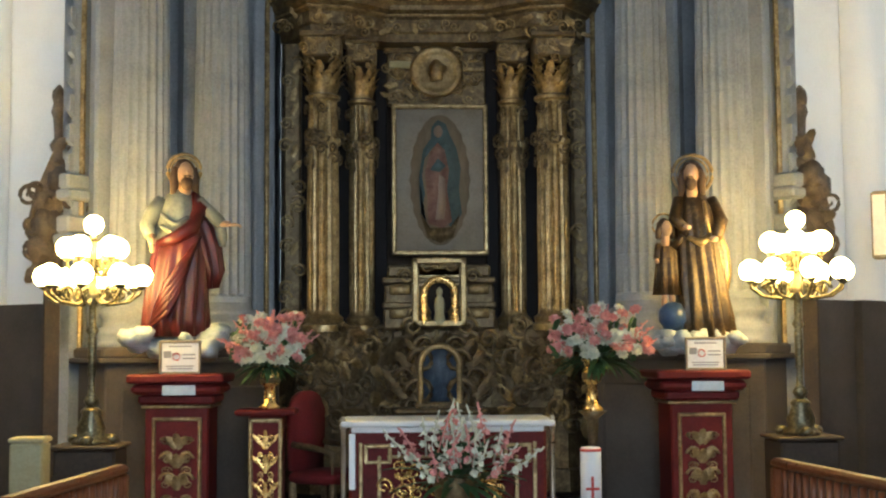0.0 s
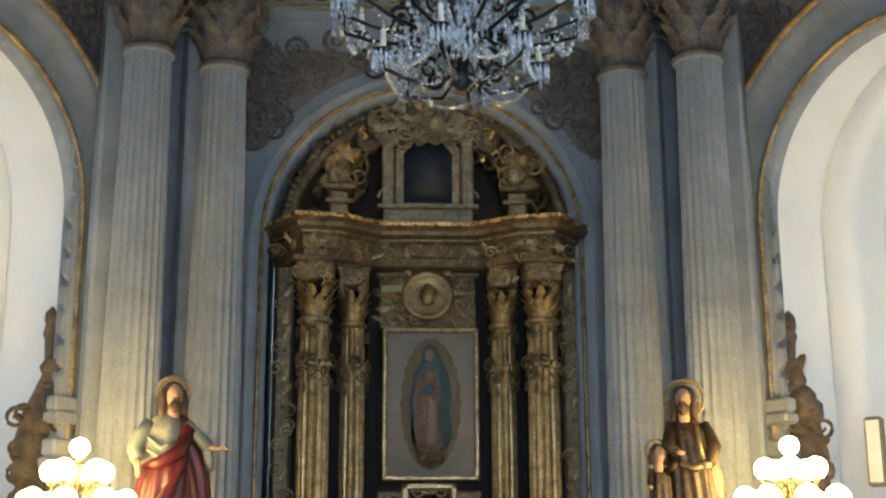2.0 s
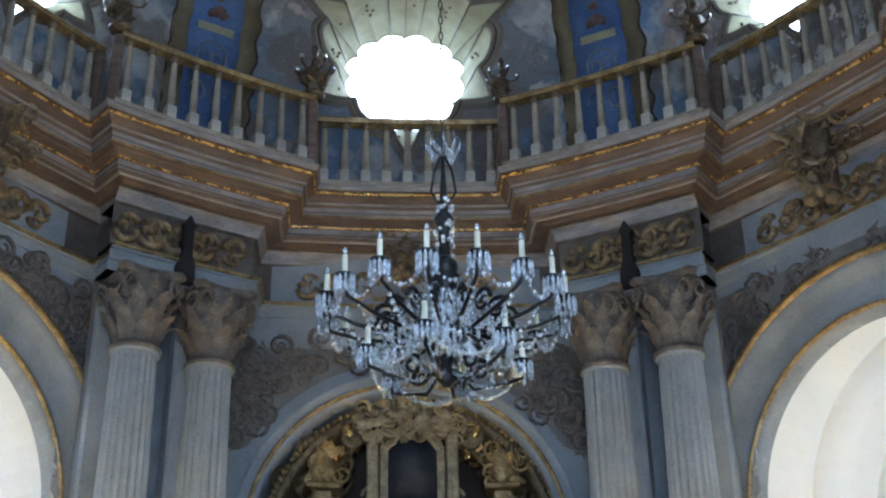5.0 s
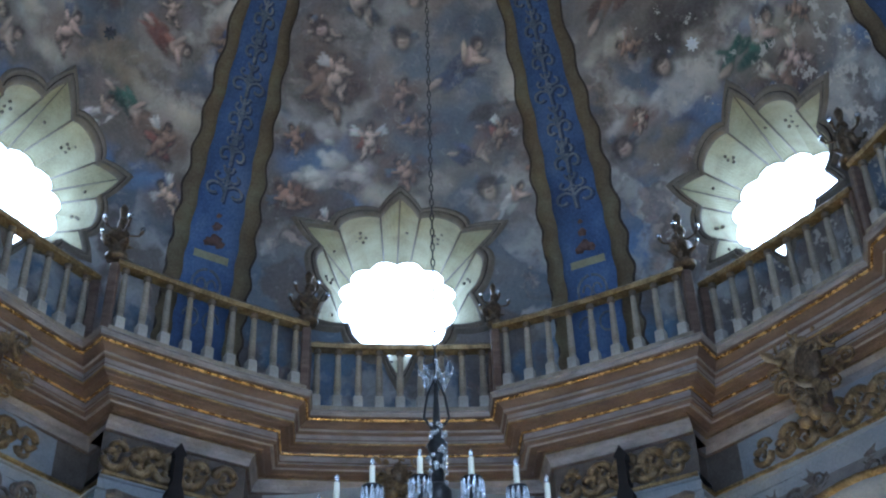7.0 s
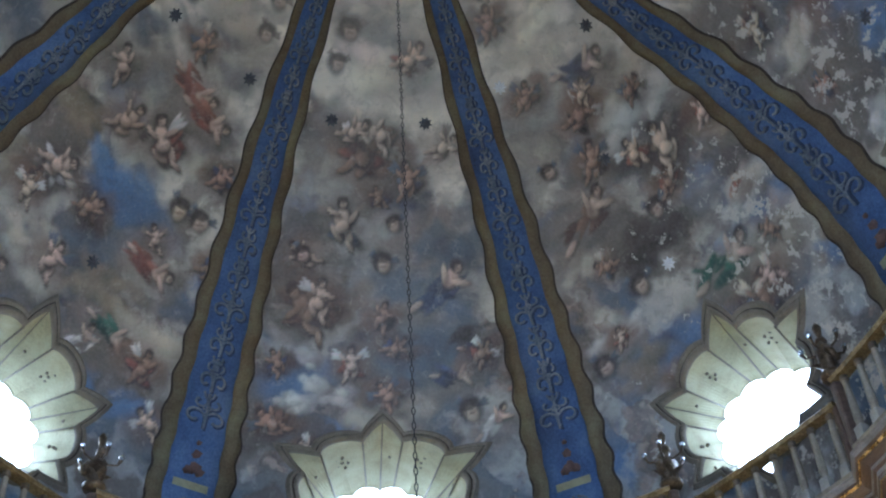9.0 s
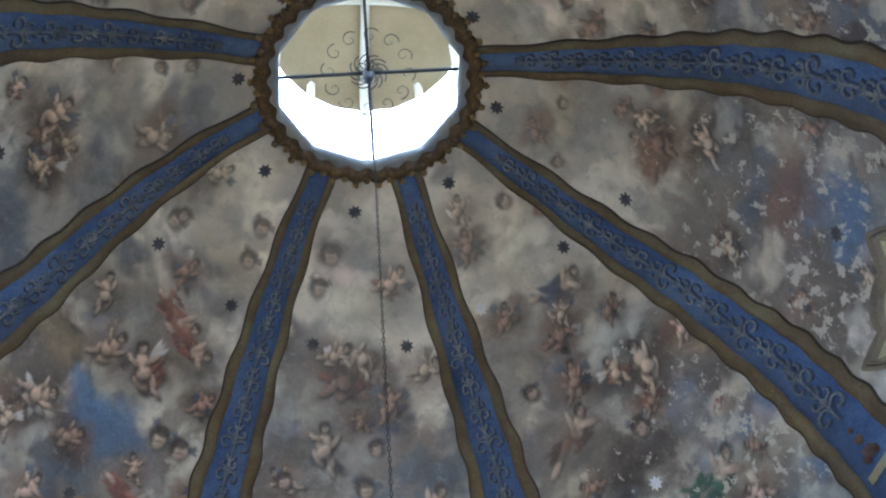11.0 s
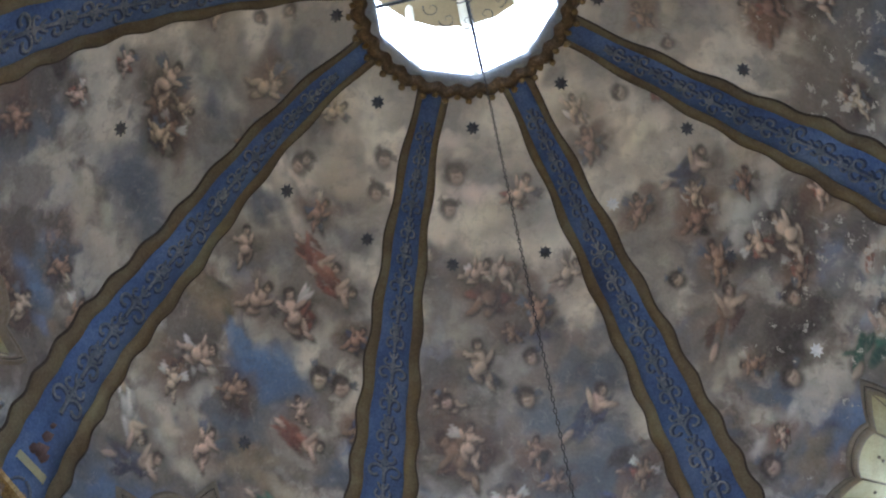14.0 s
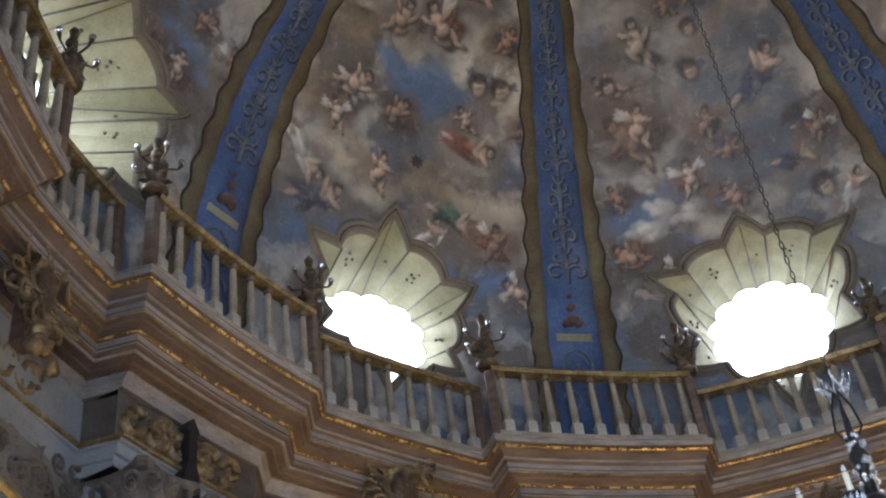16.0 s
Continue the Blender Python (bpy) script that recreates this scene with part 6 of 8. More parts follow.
CANVAS = mat("canvas_ground", [(0.26, 0.235, 0.19), (0.33, 0.30, 0.25), (0.38, 0.35, 0.30)], 0.7, scale=5)
AUREOLE = mat("painted_aureole", [(0.15, 0.12, 0.085), (0.22, 0.175, 0.12), (0.28, 0.23, 0.165)], 0.7, scale=9, stretch=(1, 1, 0.3))
TEAL = mat("painted_teal", [(0.045, 0.07, 0.075), (0.08, 0.12, 0.125), (0.10, 0.15, 0.155)], 0.7, scale=7)
ROSE = mat("painted_rose", [(0.13, 0.06, 0.05), (0.22, 0.125, 0.10), (0.32, 0.21, 0.165)], 0.7, scale=8)
NIGHT = mat("painted_night", [(0.01, 0.014, 0.028), (0.025, 0.03, 0.045), (0.05, 0.045, 0.045)], 0.55, scale=5)
FLESHP = mat("painted_flesh", [(0.22, 0.16, 0.12), (0.28, 0.21, 0.16), (0.32, 0.25, 0.19)], 0.7, scale=9)
painting = thing("framed_painting", "tall framed painting of a veiled standing figure in a golden oval", "painting", at=(XR + 0.03, 6.64, 2.6))
part("frame", frame_box(0.97, 1.53, 0.05, 0.09, 0, 0.03), GOLD, painting, "narrow gilt frame", smooth=False)
part("canvas", [outline([(-0.45, 0.04), (0.45, 0.04), (0.45, 1.49), (-0.45, 1.49)], 0.02)], CANVAS, painting)
part("aureole", [outline([(0.30 * math.sin(a) * (1 + 0.03 * math.cos(24 * a)), 0.76 + 0.66 * math.cos(a)) for a in np.linspace(0, 2 * math.pi, 97)[:-1]], 0.014)], AUREOLE, painting)
part("mantle", [outline([(-0.02, 1.37), (0.06, 1.33), (0.10, 1.22), (0.17, 1.08), (0.21, 0.88), (0.19, 0.66), (0.22, 0.42), (0.12, 0.28), (0.06, 0.32), (0.02, 0.7), (0.0, 1.0), (-0.06, 1.1), (-0.15, 0.98), (-0.18, 0.8), (-0.15, 0.62), (-0.19, 0.42), (-0.14, 0.34), (-0.20, 0.5), (-0.21, 0.8), (-0.17, 1.06), (-0.09, 1.18), (-0.08, 1.3)], 0.009)], TEAL, painting)
part("robe", [outline([(-0.02, 1.14), (0.05, 1.06), (0.09, 0.86), (0.07, 0.66), (0.12, 0.34), (0.02, 0.27), (-0.12, 0.32), (-0.13, 0.6), (-0.15, 0.84), (-0.1, 1.04)], 0.005)], ROSE, painting)
part("pale_panel", [outline([(-0.01, 0.82), (0.05, 0.78), (0.06, 0.5), (0.04, 0.36), (-0.05, 0.36), (-0.02, 0.6)], 0.002)], FLESHP, painting, "paler fold of the robe")
part("folded_sleeve", [outline([(-0.1, 0.86), (-0.02, 0.98), (0.06, 0.9), (0.0, 0.84)], 0.002)], TEAL, painting)
part("face", [outline([(-0.015 + 0.045 * math.sin(a), 1.25 + 0.062 * math.cos(a)) for a in np.linspace(0, 2 * math.pi, 25)[:-1]], 0.004)], FLESHP, painting)
part("crescent", [outline([(-0.2, 0.42), (-0.1, 0.28), (0.1, 0.28), (0.2, 0.42), (0.13, 0.18), (0, 0.12), (-0.13, 0.18)], 0.004)], GOLD_DARK, painting)

PALE_GILT = mat("pale_gilding", [(0.09, 0.07, 0.04), (0.26, 0.21, 0.125), (0.46, 0.39, 0.255)], 0.45, 0.35, scale=8, bump=0.5)
attic = thing("attic_painting", "small dark framed painting with a carved gilt crown", "painting", at=(XR, 6.55, 5.16))
part("base", [box(1.0, 0.22, 0.06, 0.01, (0, 0.05, 0.0)), box(0.92, 0.16, 0.14, 0.015, (0, 0.06, 0.06)), box(1.04, 0.24, 0.05, 0.01, (0, 0.05, 0.18))], PALE_GILT, attic, smooth=False)
part("frame", [outline([(-0.33, 0.22), (0.33, 0.22), (0.33, 0.85), (0.22, 1.0), (-0.22, 1.0), (-0.33, 0.85)], 0.04, 0.08)], PALE_GILT, attic, smooth=False)
part("canvas", [outline([(-0.25, 0.27), (0.25, 0.27), (0.25, 0.8), (0.15, 0.92), (-0.15, 0.92), (-0.25, 0.8)], 0.034)], NIGHT, attic, "dark blue-black canvas")
for sg in (-1, 1):
    part("side_pilaster", [box(0.13, 0.14, 0.75, 0.02, (sg * 0.41, 0.06, 0.22))], PALE_GILT, attic, smooth=False)
crown = Buf()
for j in range(110):
    a = radians(rg.uniform(15, 165))
    rr = rg.uniform(0.2, 0.56)
    k = rg.uniform(0.13, 0.24)
    crown.add(rg.choice([SPIRAL, SPIRAL_R, LEAF, LEAF_S]), pose(rr * 0.95 * math.cos(a), rg.uniform(-0.04, 0.06), 0.88 + rr * math.sin(a) * 0.95) @ pose(0, 0, 0, 0, rg.uniform(0, 360), 0) @ Matrix.Scale(k, 4))
for sg in (-1, 1):
    for z, k in ((0.32, 0.2), (0.9, 0.18)):
        crown.add(SPIRAL if sg > 0 else SPIRAL_R, pose(sg * 0.52, 0.02, z) @ Matrix.Scale(k, 4))
crown.ob("carved_crown", PALE_GILT, attic, kind="stuff")
for sg in (-1, 1):
    ap = thing("attic_pedestal", "gilt pedestal with a carved scroll on the altarpiece cornice", "pedestal", "attic pedestals", at=(XR + sg * 0.92, 6.5, 5.16), turn=sg * -8)
    part("die", [box(0.2, 0.2, 0.34, 0.02, (0, 0, 0)), box(0.3, 0.28, 0.05, 0.01, (0, 0, 0.2)), box(0.36, 0.32, 0.06, 0.015, (0, 0, 0.34))], GOLD, ap, smooth=False)
    tp = Buf()
    for j in range(16):
        tp.add(rg.choice([SPIRAL, SPIRAL_R, LEAF]), pose(rg.uniform(-0.1, 0.1), -0.05, 0.45 + rg.uniform(0, 0.32)) @ pose(0, 0, 0, 0, rg.uniform(0, 360), 0) @ Matrix.Scale(0.2, 4))
    tp.add(blob(0.15, 5, 0.2, (1, 0.8, 1.5)), pose(0, 0, 0.58))
    tp.ob("scroll_finial", GOLD, ap, kind="stuff")

# tabernacle and the small niche below it
tab = thing("tabernacle", "stepped gilt tabernacle with an arched niche holding a pale statuette", "tabernacle", at=(XR, 6.25, 1.86))
part("body", [box(1.08, 0.25, 0.2, 0.02, (0, 0.1, 0.0)), box(1.06, 0.22, 0.2, 0.02, (0, 0.1, 0.23)), box(1.1, 0.26, 0.06, 0.015, (0, 0.1, 0.2)), box(1.1, 0.26, 0.06, 0.015, (0, 0.1, 0.44)), box(1.0, 0.2, 0.12, 0.02, (0, 0.1, 0.5))], GOLD_DARK, tab, smooth=False)
part("centre_block", frame_box(0.52, 0.66, 0.06, 0.3, 0.02, 0.0) + [box(0.42, 0.2, 0.6, 0.02, (0, 0.1, 0.04))], GOLD, tab, smooth=False)
part("niche_arch", arch_sweep((0, -0.06), (1, 0), 0.115, 0.33, 0.04, [(0.0, -0.05), (0.0, 0.08), (0.05, 0.1), (0.07, 0.02)], (0, -1.0), 14), GOLD_BRIGHT, tab)
# flat black plate: the shaded depth of the niche put into its colour
part("niche_back", [outline([(-0.115, 0.04), (0.115, 0.04)] + [(0.115 * math.cos(a), 0.33 + 0.115 * math.sin(a)) for a in np.linspace(0, math.pi, 14)], -0.06)], RECESS_SHADE, tab)
tabs = Buf()
for sg in (-1, 1):
    for (x, z, k) in ((0.3, 0.12, 0.24), (0.4, 0.5, 0.16), (0.36, 0.02, 0.2), (0.2, 0.6, 0.16), (0.1, 0.62, 0.14)):
        tabs.add(SPIRAL if sg > 0 else SPIRAL_R, pose(sg * x, -0.1, z) @ Matrix.Scale(k, 4))
    for z in (0.1, 0.33):
        tabs.add(box(0.2, 0.04, 0.1, 0.015, (sg * 0.38, -0.06, z)))
tabs.ob("gilt_scrolls", GOLD, tab, kind="stuff")
tagged(part("statuette", lathe([(0.05, 0), (0.06, 0.03), (0.045, 0.1), (0.05, 0.2), (0.04, 0.25), (0.02, 0.27), (0.03, 0.3), (0.03, 0.33), (0.005, 0.36)], 12), CREAM, None), "small pale standing statuette in the tabernacle niche", "statuette").matrix_basis = pose(XR, 6.14, 1.9)
BLUEIMG = mat("blue_icon", [(0.02, 0.03, 0.055), (0.045, 0.07, 0.11), (0.12, 0.16, 0.21)], 0.5, scale=9)
low_n = thing("small_shrine", "small arched gilt shrine with a dark blue picture", "shrine", at=(XR, 6.2, 1.15))
part("picture", [outline([(-0.16, 0.02), (0.16, 0.02)] + [(0.16 * math.cos(a), 0.36 + 0.16 * math.sin(a)) for a in np.linspace(0, math.pi, 18)], 0.0, 0.02)], BLUEIMG, low_n, "dark blue arched picture")
part("frame", arch_sweep((0, 0), (1, 0), 0.16, 0.36, 0.0, [(0, -0.02), (0, 0.06), (0.04, 0.07), (0.06, 0.03), (0.06, -0.05)], (0, -1.0), 18), GOLD, low_n)
part("base", [box(0.9, 0.35, 0.06, 0.02, (0, 0.05, -0.1)), box(0.5, 0.25, 0.06, 0.02, (0, 0.05, -0.05))], GOLD_DARK, low_n, smooth=False)
ls = Buf()
for sg in (-1, 1):
    for (x, z, k) in ((0.34, 0.1, 0.3), (0.3, 0.4, 0.26), (0.44, 0.25, 0.2), (0.24, 0.55, 0.2)):
        ls.add(SPIRAL if sg > 0 else SPIRAL_R, pose(sg * x, -0.02, z) @ Matrix.Scale(k, 4))
        ls.add(LEAF_S, pose(sg * x, -0.02, z - 0.05) @ pose(0, 0, 0, 0, sg * 40, 0) @ Matrix.Scale(k * 0.8, 4))
ls.ob("scrolls", GOLD_DARK, low_n, kind="stuff")

# ---- things before the altarpiece ----


def figure(name, label, groups, m, category="statue"):
    """One plain mesh made of forms in several materials."""
    V, F, MI, mats = [], [], [], []
    n = 0
    for material, protos in groups:
        mi = len(mats)
        mats.append(material)
        for p in protos:
            (v, f), mm = (p[0], p[1]) if isinstance(p[-1], Matrix) else (p, None)
            v = np.asarray(v, float)
            if mm is not None:
                q = np.array(mm)
                v = v @ q[:3, :3].T + q[:3, 3]
            V.append(v)
            F.extend([tuple(i + n for i in t) for t in f])
            MI.extend([mi] * len(f))
            n += len(v)
    me = bpy.data.meshes.new(name)
    me.from_pydata(np.concatenate(V).tolist(), [], F)
    for x in mats:
        me.materials.append(x)
    me.polygons.foreach_set("material_index", MI)
    me.polygons.foreach_set("use_smooth", [True] * len(F))
    me.update()
    o = new(name, me)
    o.matrix_basis = m
    return tagged(o, label, category)


def robe(prof, folds=9, depth=0.1, n=72, sx=1.0, sy=0.75, lean=(0, 0)):
    """A draped body: (radius, height, shift) rows with deepening folds towards the hem."""
    z1 = prof[-1][1]
    P = []
    for r, z, dx in prof:
        row = []
        for i in range(n):
            a = 2 * math.pi * i / n
            k = 1 + depth * (1 - z / z1) * math.sin(folds * a + 2.2 * z) + 0.4 * depth * math.sin(3 * a + 5 * z)
            row.append((dx + sx * r * k * math.cos(a), sy * r * k * math.sin(a), z))
        P.append(row)
    v, f = grid(np.array(P).transpose(1, 0, 2), cu=True)
    m = len(prof)
    return v, f + [tuple(i * m + m - 1 for i in range(n)), tuple(i * m for i in range(n))[::-1]]


ROBE_RED = mat("statue_red", [(0.025, 0.004, 0.005), (0.06, 0.007, 0.008), (0.105, 0.013, 0.013)], 0.4, scale=4)
ROBE_CREAM = mat("statue_cream", [(0.09, 0.105, 0.10), (0.16, 0.18, 0.165), (0.23, 0.245, 0.22)], 0.45, scale=5)
ROBE_BROWN = mat("statue_brown", [(0.02, 0.013, 0.007), (0.05, 0.032, 0.015), (0.16, 0.105, 0.045)], 0.4, 0.25, scale=9)
SKIN = mat("statue_flesh", [(0.26, 0.16, 0.10), (0.34, 0.22, 0.145), (0.38, 0.26, 0.18)], 0.45, scale=6)
HAIR = mat("statue_hair", [(0.03, 0.018, 0.01), (0.06, 0.035, 0.02), (0.09, 0.055, 0.03)], 0.6, scale=12)
CLOUD = mat("statue_cloud", [(0.22, 0.25, 0.26), (0.33, 0.37, 0.38), (0.45, 0.48, 0.48)], 0.6, scale=4)
GLOBE_BLUE = mat("statue_globe", [(0.015, 0.03, 0.08), (0.03, 0.06, 0.14), (0.05, 0.09, 0.2)], 0.3, scale=3)


def clouds(seed, spread, h):
    g = random.Random(seed)
    return [(blob(g.uniform(0.05, 0.105), seed + j, 0.25, (1.3, 1, 0.8)), pose(g.uniform(-spread, spread), g.uniform(-0.2, 0.14), g.uniform(0.04, h), 0, 0, g.uniform(0, 360))) for j in range(44)]


def head(x, y, z, k, turn, beard=True):
    """Skin and hair of a carved head with locks to the shoulders."""
    m = pose(x, y, z, 0, 0, turn) @ Matrix.Scale(k, 4)
    skin = [(blob(0.085, 2, 0.02, (0.82, 0.95, 1.18)), m @ pose(0, -0.03, 0)), (blob(0.016, 4, 0.1, (0.8, 1.2, 1.4)), m @ pose(0, -0.118, -0.005)), (tube([(0, 0, -0.2), (0, -0.005, -0.06)], [0.055, 0.048], 9), m)]
    hair = [(blob(0.098, 5, 0.05, (0.98, 0.95, 1.05)), m @ pose(0, 0.022, 0.028))]
    for sg in (-1, 1):
        hair.append((tube([(sg * 0.068, -0.01, 0.05), (sg * 0.09, 0.0, -0.03), (sg * 0.085, 0.0, -0.11), (sg * 0.10, -0.015, -0.18 if beard else -0.1)], [0.03, 0.036, 0.036, 0.02], 8), m))
    if beard:
        hair.append((blob(0.055, 7, 0.12, (0.95, 0.75, 1.15)), m @ pose(0, -0.075, -0.085)))
        hair.append((tube([(-0.03, -0.108, -0.035), (0, -0.118, -0.028), (0.03, -0.108, -0.035)], 0.009, 5), m))
    return skin, hair


def nimbus(x, y, z, rad):
    """A ring with short rays behind a head."""
    return [tube([(x + rad * math.cos(a), y, z + rad * math.sin(a)) for a in np.linspace(0, 2 * math.pi, 41)[:-1]], 0.017, 6, True), tube([(x + rad * 0.8 * math.cos(a), y + 0.01, z + rad * 0.8 * math.sin(a)) for a in np.linspace(0, 2 * math.pi, 41)[:-1]], 0.009, 5, True)]


sk, hr = head(0.06, -0.03, 1.50, 1.0, 14)
figure("statue", "painted statue of a bearded robed figure in a red cloak", [
    (CLOUD, clouds(3, 0.36, 0.2)),
    (ROBE_RED, [robe([(0.25, 0.16, -0.02), (0.25, 0.3, -0.02), (0.235, 0.55, 0.0), (0.22, 0.8, 0.03), (0.19, 1.0, 0.05), (0.12, 1.12, 0.06)], 13, 0.17, 90),
                (robe([(0.06, 0.0, 0.02), (0.11, 0.14, 0.02), (0.125, 0.34, 0.0), (0.12, 0.5, -0.03), (0.085, 0.66, -0.08), (0.05, 0.78, -0.14)], 8, 0.24), pose(0.25, 0.0, 0.55, 0, -6, 0)),
                *[tube([(0.2 - 0.02 * f, -0.08 - 0.012 * f, 0.98 - 0.05 * f), (0.1 - 0.02 * f, -0.19, 0.8 - 0.07 * f), (-0.06, -0.215, 0.58 - 0.06 * f), (-0.18 - 0.01 * f, -0.14, 0.34 - 0.03 * f)], [0.014, 0.034, 0.03, 0.012], 8) for f in range(5)],
                tube([(0.13, 0.0, 1.33), (0.19, -0.06, 1.2), (0.13, -0.13, 1.04), (-0.02, -0.16, 0.95), (-0.14, -0.12, 0.92)], [0.05, 0.07, 0.07, 0.055, 0.03], 10)]),
    (ROBE_CREAM, [robe([(0.15, 0.90, -0.01), (0.165, 1.0, -0.01), (0.165, 1.1, 0), (0.16, 1.22, 0.01), (0.125, 1.32, 0.02), (0.06, 1.37, 0.03)], 10, 0.12),
                  tube([(-0.12, -0.02, 1.29), (-0.19, -0.05, 1.17), (-0.235, -0.08, 1.06), (-0.20, -0.14, 0.97)], [0.055, 0.068, 0.062, 0.05], 10),
                  tube([(-0.12, -0.11, 1.16), (-0.02, -0.155, 1.07), (0.1, -0.13, 1.13)], [0.018, 0.024, 0.018], 7), tube([(-0.12, -0.12, 1.06), (-0.01, -0.16, 0.99), (0.1, -0.13, 1.05)], [0.018, 0.024, 0.018], 7)]),
    (SKIN, sk + [tube([(-0.20, -0.14, 0.98), (-0.185, -0.19, 0.90)], [0.036, 0.026], 8), (blob(0.03, 4, 0.15, (0.8, 0.8, 1.4)), pose(-0.18, -0.2, 0.87)),
                 tube([(0.36, -0.05, 1.09), (0.43, -0.08, 1.08)], [0.03, 0.024], 8), (blob(0.03, 3, 0.15, (1.5, 0.8, 0.55)), pose(0.465, -0.09, 1.075))] + [tube([(0.48, -0.09 + 0.012 * f, 1.08), (0.525, -0.1 + 0.018 * f, 1.06 - 0.008 * f)], [0.009, 0.006], 5) for f in (-1, 0, 1)]),
    (ROBE_CREAM, [tube([(0.17, -0.03, 1.27), (0.28, -0.05, 1.17), (0.36, -0.06, 1.09)], [0.06, 0.055, 0.05], 10), robe([(0.03, 0.9, 0.37), (0.05, 0.98, 0.365), (0.05, 1.06, 0.355), (0.04, 1.12, 0.34)], 5, 0.2, 24)]),
    (HAIR, hr), (GOLD, nimbus(0.05, 0.08, 1.545, 0.135)),
], pose(-2.16, 4.45, 1.62, 0, 0, 6))
sk, hr = head(-0.02, -0.05, 1.48, 0.95, -16)
sk2, hr2 = head(-0.25, -0.06, 1.03, 0.72, 20, False)
figure("statue", "dark gilded statue of a robed figure with a child beside it", [
    (CLOUD, clouds(8, 0.31, 0.14)),
    (GLOBE_BLUE, [(blob(0.13, 1, 0.02), pose(-0.2, -0.05, 0.3))]),
    (ROBE_BROWN, [robe([(0.21, 0.12, 0.08), (0.2, 0.3, 0.07), (0.18, 0.6, 0.05), (0.165, 0.85, 0.03), (0.165, 1.05, 0.02), (0.16, 1.2, 0.01), (0.10, 1.32, -0.01), (0.055, 1.37, -0.01)], 12, 0.2, 90),
                  tube([(0.13, 0, 1.28), (0.215, -0.05, 1.08), (0.16, -0.17, 0.95)], [0.06, 0.062, 0.045], 10), tube([(-0.12, 0, 1.28), (-0.17, -0.08, 1.1), (-0.10, -0.16, 1.03)], [0.055, 0.055, 0.04], 10),
                  (robe([(0.10, 0, 0), (0.095, 0.2, 0), (0.085, 0.36, 0), (0.045, 0.45, 0)], 9, 0.2), pose(-0.24, -0.04, 0.48)), tube([(-0.3, -0.04, 0.9), (-0.325, -0.08, 0.78)], [0.036, 0.028], 8), tube([(-0.18, -0.06, 0.88), (-0.11, -0.12, 0.96)], [0.034, 0.024], 8)]),
    (GOLD, [robe([(0.05, 0.45, 0.2), (0.075, 0.65, 0.22), (0.075, 0.85, 0.21), (0.05, 1.0, 0.18), (0.03, 1.1, 0.14)], 6, 0.25, 36), tube([(0.15, -0.12, 0.98), (0.03, -0.17, 0.90), (-0.08, -0.15, 0.95)], [0.03, 0.035, 0.02], 8), tube([(0.06, -0.16, 1.25), (0.1, -0.17, 0.98)], [0.014, 0.02], 6)] + nimbus(0.0, 0.06, 1.5, 0.165) + [tube([(-0.25 + 0.095 * math.cos(a), 0.03, 1.07 + 0.095 * math.sin(a)) for a in np.linspace(0, 2 * math.pi, 25)[:-1]], 0.01, 5, True)]),
    (SKIN, sk + sk2 + [(blob(0.033, 3, 0.15, (1.2, 0.8, 0.8)), pose(0.13, -0.2, 0.93)), (blob(0.03, 3, 0.15, (1.3, 0.8, 0.7)), pose(-0.08, -0.18, 1.03)), (blob(0.022, 3, 0.1), pose(-0.325, -0.09, 0.76)), tube([(-0.27, -0.05, 0.36), (-0.26, -0.05, 0.52)], 0.026, 6), tube([(-0.2, -0.05, 0.36), (-0.21, -0.05, 0.52)], 0.026, 6)]),
    (HAIR, hr + hr2),
], pose(2.14, 4.45, 1.62, 0, 0, -6))

CARD = mat("card", [(0.55, 0.56, 0.58), (0.66, 0.67, 0.69), (0.72, 0.73, 0.74)], 0.6, scale=8)
PRINT = mat("print_grey", [(0.2, 0.2, 0.22), (0.26, 0.26, 0.28), (0.3, 0.3, 0.3)], 0.7)
PRINT_RED = mat("print_red", [(0.4, 0.05, 0.05), (0.5, 0.07, 0.06), (0.55, 0.1, 0.08)], 0.7)
PLAQUE = mat("plaque", [(0.36, 0.44, 0.54), (0.46, 0.54, 0.63), (0.54, 0.6, 0.68)], 0.4, scale=6)


def relief_panel(w, h, seed):
    """Gilt scrollwork for the front of a pedestal: a leaf candelabrum with paired scrolls."""
    b = Buf()
    for sg, sp in ((1, SPIRAL), (-1, SPIRAL_R)):
        for z, k in ((0.15, 0.36), (0.42, 0.42), (0.66, 0.34), (0.86, 0.24)):
            b.add(sp, pose(sg * w * 0.44, 0, h * z) @ Matrix.Diagonal((w * k * 1.1, w * 0.3, h * k * 0.42, 1)))
            b.add(LEAF_S, pose(0, 0, h * (z - 0.08)) @ pose(0, 0, 0, 0, sg * 42, 0) @ Matrix.Diagonal((w * 0.55, w * 0.4, h * 0.2, 1)))
    for z in (0.02, 0.2, 0.36, 0.52, 0.7, 0.86):
        for sg, sp in ((1, SPIRAL_R), (-1, SPIRAL)):
            b.add(sp, pose(sg * w * 0.12, 0, h * z) @ Matrix.Diagonal((w * 0.3, w * 0.3, h * 0.1, 1)))
    for z in (0.05, 0.3, 0.55, 0.78):
        b.add(LEAF, pose(0, 0, h * z) @ Matrix.Diagonal((w * 0.5, w * 0.3, h * 0.2, 1)))
    return b


